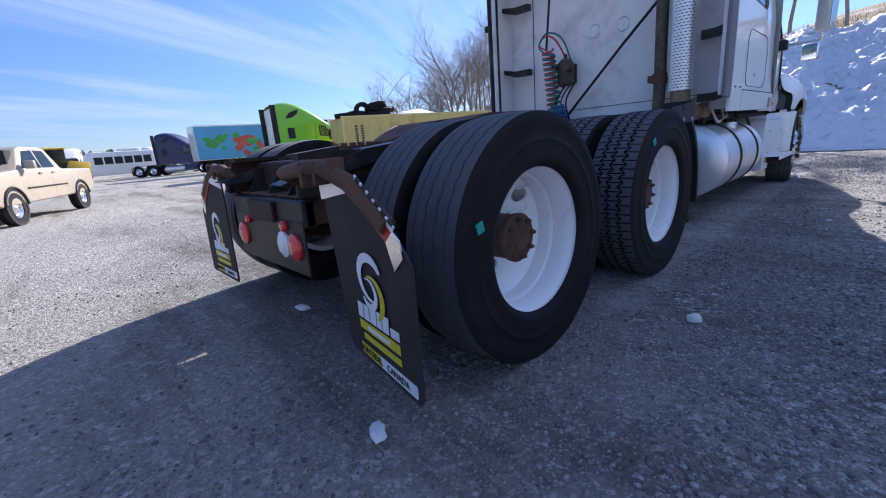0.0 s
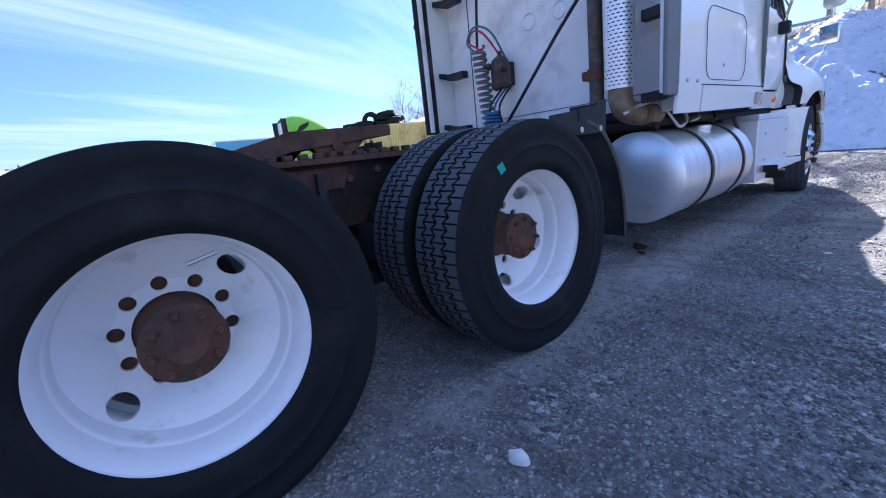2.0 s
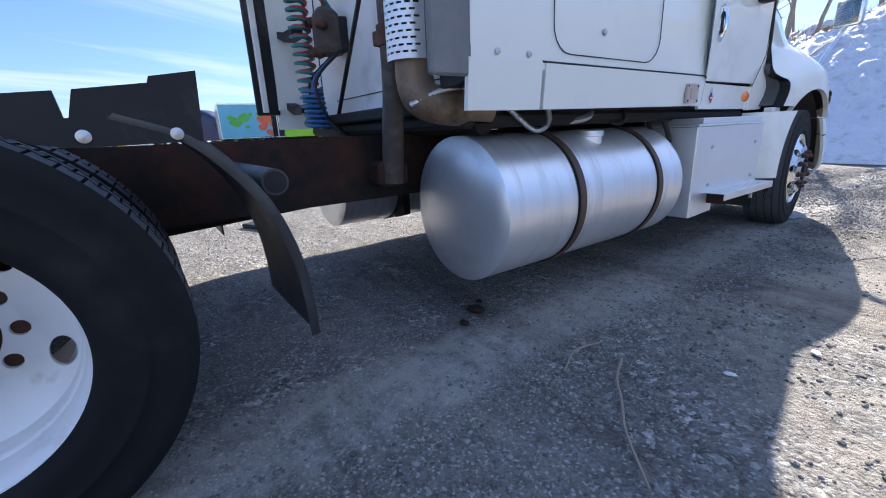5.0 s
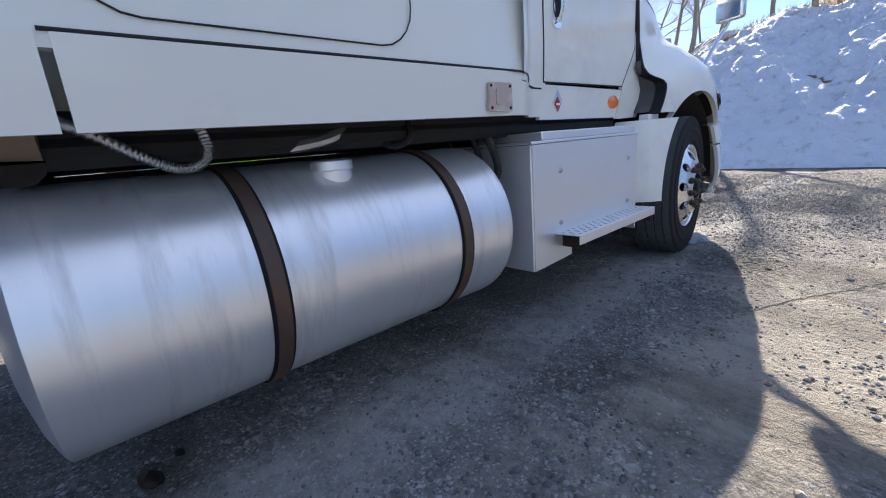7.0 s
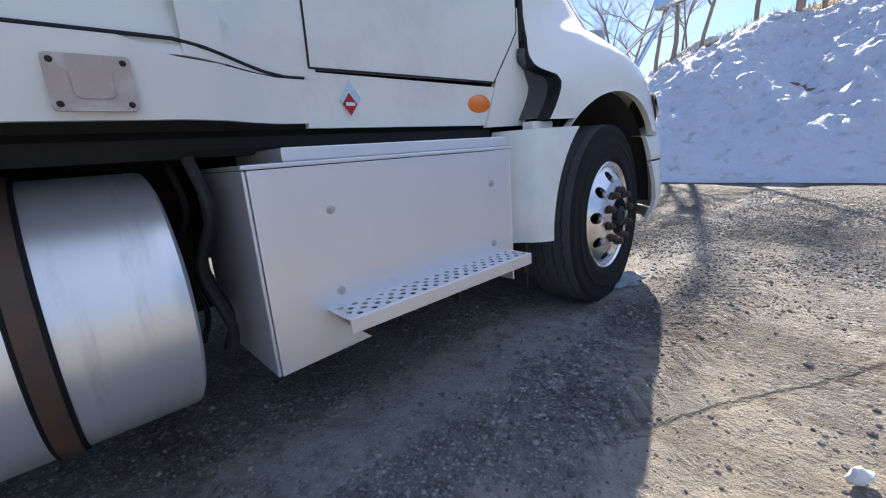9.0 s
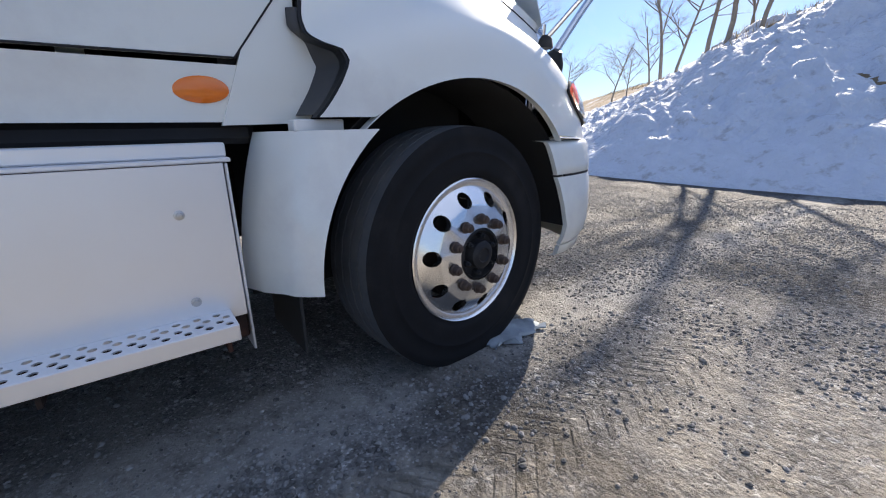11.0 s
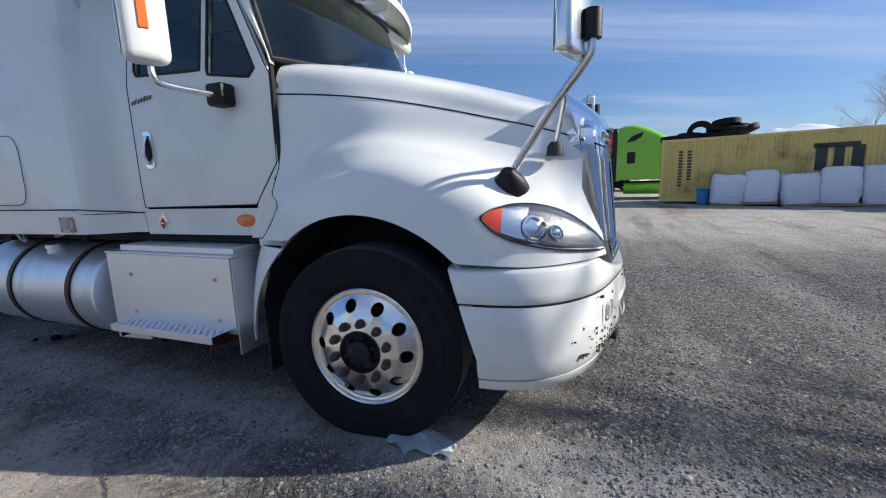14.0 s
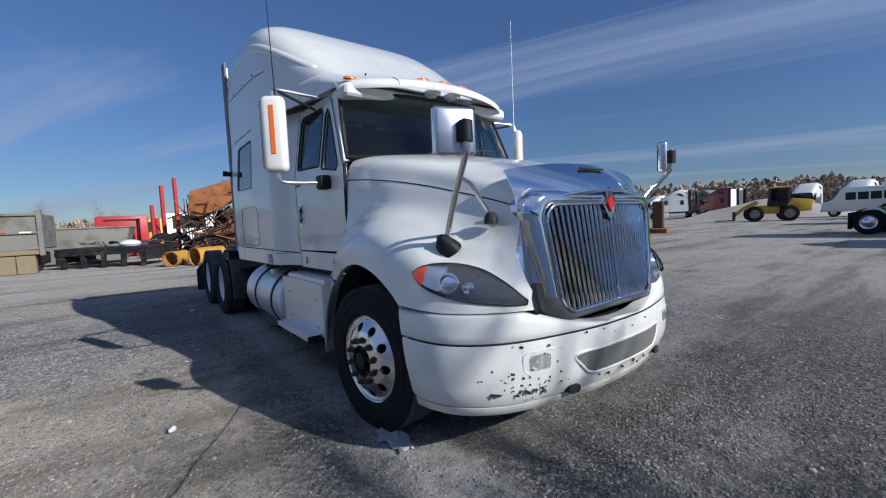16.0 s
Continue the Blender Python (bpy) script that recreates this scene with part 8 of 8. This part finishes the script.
def bumper_rows(levels):
    rows = []
    for i, p in enumerate(plan):
        d = plan[min(i + 1, L - 1)] - plan[max(i - 1, 0)]
        nrm = Vector((-d.y, d.x, 0)).normalized() * -1
        if nrm.y < 0 and abs(p.x) < 1:
            nrm = -nrm
        if abs(p.x) >= 1:
            nrm = Vector((math.copysign(abs(nrm.x), p.x), abs(nrm.y), 0))
        back = max(0, 1 - (p.y - 7.06) / 0.2)
        rows.append([(p.x + nrm.x * o, p.y + nrm.y * o + back * (0.04 if z < 0.5 else 0.04 - 0.33 * (z - 0.5)), z - max(0, z - 0.76) * 1.05 * max(0, 1 - (abs(p.x) / 0.8) ** 2)) for o, z in levels])
    return rows


def inward(p):
    return (-0.02 * p[0], -0.02 if abs(p[0]) < 1.1 else 0.0, 0)


bumper = part("bumper", thick_skin(bumper_rows([(-0.035, 0.40), (-0.012, 0.44), (0.0, 0.50), (0.004, 0.60), (-0.002, 0.70), (-0.010, 0.737)]), inward), "white", truck, "white plastic bumper with scuffs and black chips", smooth=60)
part("bumper_top", thick_skin(bumper_rows([(-0.012, 0.747), (-0.008, 0.752), (-0.010, 0.79), (-0.016, 0.84), (-0.024, 0.880), (-0.034, 0.896), (-0.09, 0.902)]), inward), "white", bumper, smooth=60)
part("bumper_valance", thick_skin(bumper_rows([(-0.075, 0.335), (-0.05, 0.345), (-0.036, 0.392)]), inward), "white", bumper, smooth=60)
part("bumper_gap", tubed([Vector(r[0]) for r in bumper_rows([(-0.016, 0.742)])[3:-3]], 0.006, 6), "dark", bumper)


def on_bumper(x, z, lift):
    i = min(range(L), key=lambda k: abs(plan[k].x - x))
    q = bumper_rows([(lift, z)])[i]
    return Vector((x, q[0][1], z))


def dense_round(*a):
    return dense(rounded(*a), 0.02)


mesh_loop = [(-0.35, 0.488), (-0.30, 0.483), (0.30, 0.483), (0.35, 0.488), (0.40, 0.505), (0.485, 0.590), (0.488, 0.605), (0.47, 0.618), (0.44, 0.622), (-0.44, 0.622), (-0.47, 0.618), (-0.488, 0.605), (-0.485, 0.590), (-0.40, 0.505)]
part("bumper_intake", plate(dense(mesh_loop, 0.06), [], lambda u, v: on_bumper(u, v, 0.006), lambda u, v: on_bumper(u, v, -0.03)), "intake", bumper, "grey mesh lower intake", smooth=0)
part("intake_edge", tubed([on_bumper(u, v, 0.004) for u, v in dense(mesh_loop, 0.05) + mesh_loop[:1]], 0.009, 6), "white", bumper)
for s in (1, -1):
    part("fog_recess", plate([(s * u, v) for u, v in dense_round(0.56, 0.83, 0.565, 0.685, 0.03)], [], lambda u, v: on_bumper(u, v, 0.0025), lambda u, v: on_bumper(u, v, -0.03)), "white", bumper)
    part("fog_lamp", plate([(s * u, v) for u, v in dense_round(0.665, 0.79, 0.58, 0.665, 0.02)], [], lambda u, v: on_bumper(u, v, 0.010), lambda u, v: on_bumper(u, v, -0.02)), "lamp_glass", bumper)
    part("fog_bowl", plate([(s * u, v) for u, v in dense_round(0.67, 0.785, 0.585, 0.66, 0.02)], [], lambda u, v: on_bumper(u, v, 0.007), lambda u, v: on_bumper(u, v, -0.02)), "alu_plate", bumper)
    part("tow_hole", plate([(s * u, v) for u, v in dense_round(0.45, 0.535, 0.395, 0.442, 0.022)], [], lambda u, v: on_bumper(u, v, 0.004), lambda u, v: on_bumper(u, v, -0.03)), "dark", bumper)
# paint chips on the corner
rng = random.Random(21)
for i in range(64):
    x, z = rng.gauss(0.80, 0.16), 0.455 + abs(rng.gauss(0, 0.065))
    if i > 46:
        x, z = rng.uniform(-0.3, 1.0), rng.choice((0.735, 0.70, 0.45)) + rng.gauss(0, 0.012)
    if not -0.5 < x < 1.13:
        continue
    w = rng.uniform(0.002, 0.0105) * (1.4 if z < 0.48 else 1)
    loop = [(x + w * rng.uniform(0.5, 1.3) * math.cos(a), z + w * rng.uniform(0.4, 1.1) * math.sin(a)) for a in [2 * math.pi * k / 7 for k in range(7)]]
    part("paint_chip", plate(loop, [], lambda u, v: on_bumper(u, v, 0.0065), lambda u, v: on_bumper(u, v, 0.0)), "chip", bumper, smooth=0)
# added dark sheet that stands in for the shaded gap under the grille
part("under_grille_dark", boxed(-0.48, 0.48, 7.40, 7.655, 0.715, 0.73, 0.004), "dark", truck)
leaf_rng = random.Random(6)
leaf_bm = bmesh.new()
for k in range(60):
    c = Vector((leaf_rng.uniform(-0.45, 0.15), 7.66 + leaf_rng.uniform(-0.03, 0.02), 0.735 + leaf_rng.uniform(0, 0.012)))
    a, w = leaf_rng.uniform(0, 6.28), leaf_rng.uniform(0.008, 0.018)
    d, e = Vector((math.cos(a), math.sin(a), leaf_rng.uniform(-0.3, 0.3))) * w, Vector((-math.sin(a), math.cos(a), leaf_rng.uniform(-0.3, 0.3))) * w * 0.6
    leaf_bm.faces.new([leaf_bm.verts.new(c + q) for q in (d, e, -d, -e)])
part("leaf_litter", leaf_bm, "leaf", bumper, "dead brown leaves caught under the grille", smooth=0)
# added dark box that fills the nose behind the grille with shade
part("radiator_shade", boxed(-0.52, 0.52, 7.30, 7.40, 0.5, 1.30), "dark", truck)

# windscreen, pillars, visor
def screen(u, v):
    """u across -1..1, v up 0..1."""
    w = 1.0 - 0.07 * v
    return (u * w, 6.20 - 0.27 * u * u - 0.02 * u ** 4 - (0.26 - 0.04 * abs(u)) * v, 1.945 + 0.57 * v)


wl_ = [[screen(u, v) for v in np.linspace(0, 1, 10)] for u in np.linspace(-0.97, 0.97, 25)]
part("windscreen", thick_skin(wl_, lambda p: (0, -0.008, 0)), "glass", truck, "large tinted curved windscreen", smooth=60)
part("screen_gasket", tubed([screen(u, v) for u, v in dense([(-0.97, 0.0), (0.97, 0.0), (0.97, 1.0), (-0.97, 1.0)], 0.15) + [(-0.97, 0.0)]], 0.016, 8), "plastic", truck)
for s in (1, -1):
    rows = []
    for v in np.linspace(-0.05, 1.05, 12):
        a, b = Vector(screen(0.975, v)), Vector((side_x(5.9, 1.95 + 0.57 * v), 5.935 - 0.36 * max(0, v), 1.945 + 0.57 * v))
        rows.append([(s * a.x, a.y, a.z), (s * (a.x * 0.4 + b.x * 0.6 + 0.012), (a.y + b.y) / 2 + 0.01, (a.z + b.z) / 2), (s * b.x, b.y, b.z)])
    part("door_pillar", thick_skin(rows, lambda p: (-s * 0.03, -0.01, 0)), "white", truck, smooth=60)
    part("cowl_strip", tubed([(s * 1.010, 5.962, 1.36), (s * 1.012, 5.958, 1.5), (s * 1.0, 5.945, 1.9)], 0.014, 6), "dark", truck)
    part("wiper", tubed(spline([(s * 0.15 + 0.2, 6.20, 1.97), (s * 0.15 - 0.1, 6.20, 2.03), (s * 0.15 - 0.45, 6.13, 2.05)], 4), 0.010, 6), "plastic", truck)
def visor_edge(u):
    return Vector((0.96 * u, 6.16 - 0.28 * u * u - 0.08 * u ** 6, 2.575 - 0.03 * u * u))


rows = []
for u in np.linspace(-1, 1, 33):
    e = visor_edge(u)
    k = 1 - 0.35 * abs(u) ** 8
    rows.append([tuple(e + Vector((0, dy * k, dz * k))) for dy, dz in ((-0.21, 0.070), (-0.15, 0.078), (-0.07, 0.060), (0, 0.015), (0.010, -0.020))])
visor = part("sun_visor", thick_skin(rows, lambda p: (0, -0.012, -0.020)), "white", truck, "white wrap-around sun visor standing off the roof", smooth=50)
for u in (-0.88, -0.12, 0.12, 0.88):
    e = visor_edge(u)
    part("visor_mount", boxed(e.x - 0.022, e.x + 0.022, e.y - 0.28, e.y - 0.06, 2.52 if abs(u) < 0.5 else 2.54, e.z + 0.03, 0.01), "white", visor)
part("visor_joint", tubed([visor_edge(0.55) + Vector((0, dy, dz + 0.002)) for dy, dz in ((-0.21, 0.070), (-0.15, 0.078), (-0.07, 0.060), (0, 0.015), (0.010, -0.020))], 0.0025, 6), "dark", visor)
for x in (-0.82, -0.22, 0.0, 0.22, 0.82):
    e = visor_edge(x / 0.96) + Vector((0, -0.14, 0.076))
    part("roof_lamp", lathed([(0, 0.07), (0.012, 0.066), (0.022, 0.045), (0.027, 0.001)], 20, "z"), "amber", visor).matrix_basis = Matrix.Translation(e) @ pose(0, 0, 0, -8, 0, 0) @ Matrix.Diagonal((1, 0.55, 0.9, 1))
part("header", boxed(-0.93, 0.93, 5.62, 5.90, 2.46, 2.56, 0.02), "white", truck)

# mirrors
for s in (1, -1):
    head = bmesh.new()
    box(head, -0.055, 0.055, -0.095, 0.095, -0.30, 0.30, 0.05, 4)
    mir = part("side_mirror", head, "white", truck, "tall white side mirror with amber strip", smooth=60)
    mir.matrix_basis = pose(s * 1.43, 5.63, 2.14, 0, 0, s * 55)
    part("amber_strip", boxed(*((0.05, 0.060) if s > 0 else (-0.060, -0.05)), -0.02, 0.02, -0.16, 0.22, 0.004), "orange", mir)
    part("mirror_glass", boxed(-0.04, 0.04, -0.099, -0.094, -0.26, 0.26, 0.004), "chrome", mir)
    part("mirror_arm", tubed(spline([(s * 1.42, 5.63, 1.86), (s * 1.42, 5.64, 1.79), (s * 1.36, 5.64, 1.762), (s * 1.10, 5.64, 1.765)], 6), 0.016, 10), "polish", truck)
    part("arm_mount", boxed(*sorted((s * 1.01, s * 1.11)), 5.58, 5.70, 1.71, 1.83, 0.02, 2), "plastic", truck)
    part("mirror_arm", tubed(spline([(s * 1.42, 5.60, 2.43), (s * 1.41, 5.58, 2.50), (s * 1.33, 5.55, 2.52), (s * 1.0, 5.50, 2.52)], 6), 0.014, 10), "polish", truck)
    part("mirror_arm", tubed([(s * 1.36, 5.57, 2.50), (s * 1.0, 5.40, 2.44)], 0.012, 8), "plastic", truck)
    part("aerial", tubed([(s * 1.40, 5.60, 2.44), (s * 1.42, 5.58, 3.75)], [0.005, 0.002], 6), "black" if s > 0 else "white_print", truck)
    # hood mirror on its tripod
    foot = part("mirror_foot", lathed([(-0.03, 0.07), (0.0, 0.062), (0.03, 0.05), (0.06, 0.028), (0.075, 0.02)], 24, "z"), "plastic", truck)
    foot.matrix_basis = pose(s * 0.985, 7.20, 1.255, 0, s * 38, 0) @ Matrix.Diagonal((1, 1.25, 1, 1))
    part("mirror_foot", lathed([(-0.03, 0.042), (0.015, 0.036), (0.035, 0.02)], 20, "z", at=(s * 0.80, 7.38, 1.405)), "plastic", truck)
    part("mirror_stalk", tubed(spline([(s * 0.99, 7.205, 1.29), (s * 1.05, 7.37, 1.53), (s * 1.095, 7.51, 1.70), (s * 1.103, 7.536, 1.76), (s * 1.103, 7.536, 1.89)], 6), 0.017, 10), "polish", truck)
    part("mirror_stalk", tubed([(s * 0.80, 7.38, 1.42), (s * 0.99, 7.43, 1.59), (s * 1.065, 7.435, 1.62)], 0.013, 8), "polish", truck)
    clamp = part("mirror_clamp", lathed([(-0.05, 0.035), (0.05, 0.035)], 16, "z", at=(s * 1.103, 7.536, 1.83)), "plastic", truck)
    hm = part("hood_mirror", boxed(-0.11, 0.11, -0.035, 0.035, -0.12, 0.12, 0.022, 3), "polish", truck, "polished rectangular hood mirror", smooth=50)
    hm.matrix_basis = pose(s * 1.125, 7.47, 1.835, 0, 0, s * -18)
    part("mirror_glass", boxed(-0.095, 0.095, -0.040, -0.036, -0.105, 0.105), "chrome", hm)

# ---- litter and loose stones ----
def blob(name, x, y, w, h, mat, label, cat, seed, turn=0):
    rr = random.Random(seed)
    bm = bmesh.new()
    bmesh.ops.create_icosphere(bm, subdivisions=2, radius=1)
    for v in bm.verts:
        k = 1 + 0.35 * noise.noise(v.co * 1.7 + Vector((seed, 0, 0))) + 0.12 * noise.noise(v.co * 5)
        v.co = Vector((v.co.x * w * k, v.co.y * w * 0.55 * k, max(-0.3, v.co.z) * h * k))
    o = part(name, bm, mat, smooth=30)
    o.matrix_basis = pose(x, y, h * 0.25, 0, 0, turn)
    return tagged(o, label, cat)


blob("crumpled_paper", 1.09, -0.79, 0.052, 0.02, "paper", "crumpled white paper lying on the gravel", "litter", 2, 150)
blob("crumpled_paper", 1.60, 0.69, 0.038, 0.03, "paper", "crumpled white paper lying on the gravel", "litter", 3, 20)
blob("crumpled_paper", 2.28, 5.60, 0.035, 0.025, "paper", "crumpled white paper lying on the gravel", "litter", 4, 50)
# white lump stands in for sunlight that falls between the wheels
blob("sun_patch_lump", -0.22, -0.44, 0.06, 0.015, "paper", "small white lump standing for a sun patch on the gravel", "ice", 5, 10)
rows = []
for u in np.linspace(0, 1, 16):
    rows.append([(1.10 + 0.13 * v + 0.05 * noise.noise((u * 4, v * 3, 3)), 6.62 + 0.34 * u + 0.03 * noise.noise((v * 5, u * 5, 1)), 0.012 + 0.03 * abs(noise.noise((u * 5, v * 4, 8))) + 0.03 * math.sin(math.pi * u) * (1 - v)) for v in np.linspace(0, 1, 9)])
tagged(part("rag", thick_skin(rows, lambda p: (0, 0, -0.008)), "cloth", smooth=60), "crumpled grey-blue rag under the front tyre", "rag")
tw = part("twig", tubed(spline([(1.95, 2.72, 0.012), (1.80, 2.86, 0.02), (1.70, 3.0, 0.012), (1.62, 3.10, 0.018), (1.55, 3.25, 0.01)], 5), [0.005] * 20 + [0.003], 6), "twig")
tagged(tw, "thin dry forked twig on the gravel", "twig")
tw = part("twig", tubed(spline([(1.46, 3.0, 0.01), (1.40, 3.15, 0.015), (1.42, 3.30, 0.01)], 5), 0.004, 6), "twig")
tagged(tw, "short dry twig on the gravel", "twig")
blob("paper_scrap", 2.01, 3.88, 0.028, 0.006, "paper", "torn white scrap of paper on the gravel", "litter", 6, 120)
blob("paper_scrap", 1.86, 3.46, 0.020, 0.008, "paper", "small white scrap of paper on the gravel", "litter", 7, 30)
for x, y, w in ((0.80, 3.11, 0.05), (0.88, 2.97, 0.028), (0.72, 3.20, 0.022)):
    blob("dark_clod", x, y, w, w * 0.6, "frame", "small black clod lying under the fuel tank", "clod", int(x * 100), 20)

# loose stones near the tractor, joined
rng = random.Random(77)
ico = bmesh.new()
bmesh.ops.create_icosphere(ico, subdivisions=1, radius=1)
ico.verts.index_update()
shapes = []
for k in range(6):
    shapes.append([(v.co * (1 + 0.4 * noise.noise(v.co * 2 + Vector((k * 9, 0, 0))))) for v in ico.verts])
ico_f = [[v.index for v in f.verts] for f in ico.faces]
ico.free()
verts, faces = [], []
n_st = 0
while n_st < 68000:
    x, y = (rng.gauss(1.9, 0.9), rng.uniform(-2.0, 10.5)) if rng.random() < 0.5 else (rng.uniform(-3.5, 2.6), rng.uniform(7.6, 12.0)) if rng.random() < 0.55 else (rng.uniform(-2.5, 6.0), rng.uniform(-4.0, 11.0))
    if abs(x) < 1.25 and -0.6 < y < 7.4 and rng.random() < 0.7:
        continue
    dens = noise.noise((x * 0.7, y * 0.7, 5)) + 0.5 * noise.noise((x * 2.3, y * 2.3, 6))
    if rng.random() > 0.30 + 0.8 * dens + 0.15:
        continue
    n_st += 1
    r = min(0.014, 0.0038 * math.exp(abs(rng.gauss(0, 0.62))))
    a = rng.uniform(0, 6.28)
    c, s_ = math.cos(a), math.sin(a)
    sh = rng.choice(shapes)
    z = ground_z(x, y) + r * 0.15
    b0 = len(verts)
    sy = rng.uniform(0.6, 1.0)
    verts += [(x + r * (p.x * c - p.y * sy * s_), y + r * (p.x * s_ + p.y * sy * c), z + r * 0.65 * p.z) for p in sh]
    faces += [[b0 + i for i in f_] for f_ in ico_f]
me = bpy.data.meshes.new("loose_stones")
me.from_pydata(verts, [], faces)
me.materials.append(M["pebble"])
tagged(new("loose_stones", me), "loose grey crushed stones scattered over the yard", "stones", kind="stuff")

# larger dusty stones where the wheels have churned the yard
rng = random.Random(99)
verts, faces = [], []
for k in range(9000):
    x, y = (rng.uniform(1.7, 4.6), rng.uniform(3.8, 9.2)) if k < 5000 else (rng.uniform(-4.5, 2.4), rng.uniform(7.9, 12.5)) if k < 7600 else (rng.uniform(-5, 0.5), rng.uniform(-4.5, -0.8))
    if noise.noise((x * 0.8, y * 0.8, 3)) < rng.uniform(-0.5, 0.35):
        continue
    r = min(0.020, 0.0038 * math.exp(abs(rng.gauss(0, 0.55))))
    a = rng.uniform(0, 6.28)
    c, s_ = math.cos(a), math.sin(a)
    sh = rng.choice(shapes)
    z = ground_z(x, y) + r * 0.2
    b0 = len(verts)
    sy = rng.uniform(0.6, 1.0)
    verts += [(x + r * (p.x * c - p.y * sy * s_), y + r * (p.x * s_ + p.y * sy * c), z + r * 0.7 * p.z) for p in sh]
    faces += [[b0 + i for i in f_] for f_ in ico_f]
me = bpy.data.meshes.new("dusty_stones")
me.from_pydata(verts, [], faces)
me.materials.append(M["clod"])
tagged(new("dusty_stones", me), "pale dusty stones strewn over the gravel", "stones", kind="stuff")
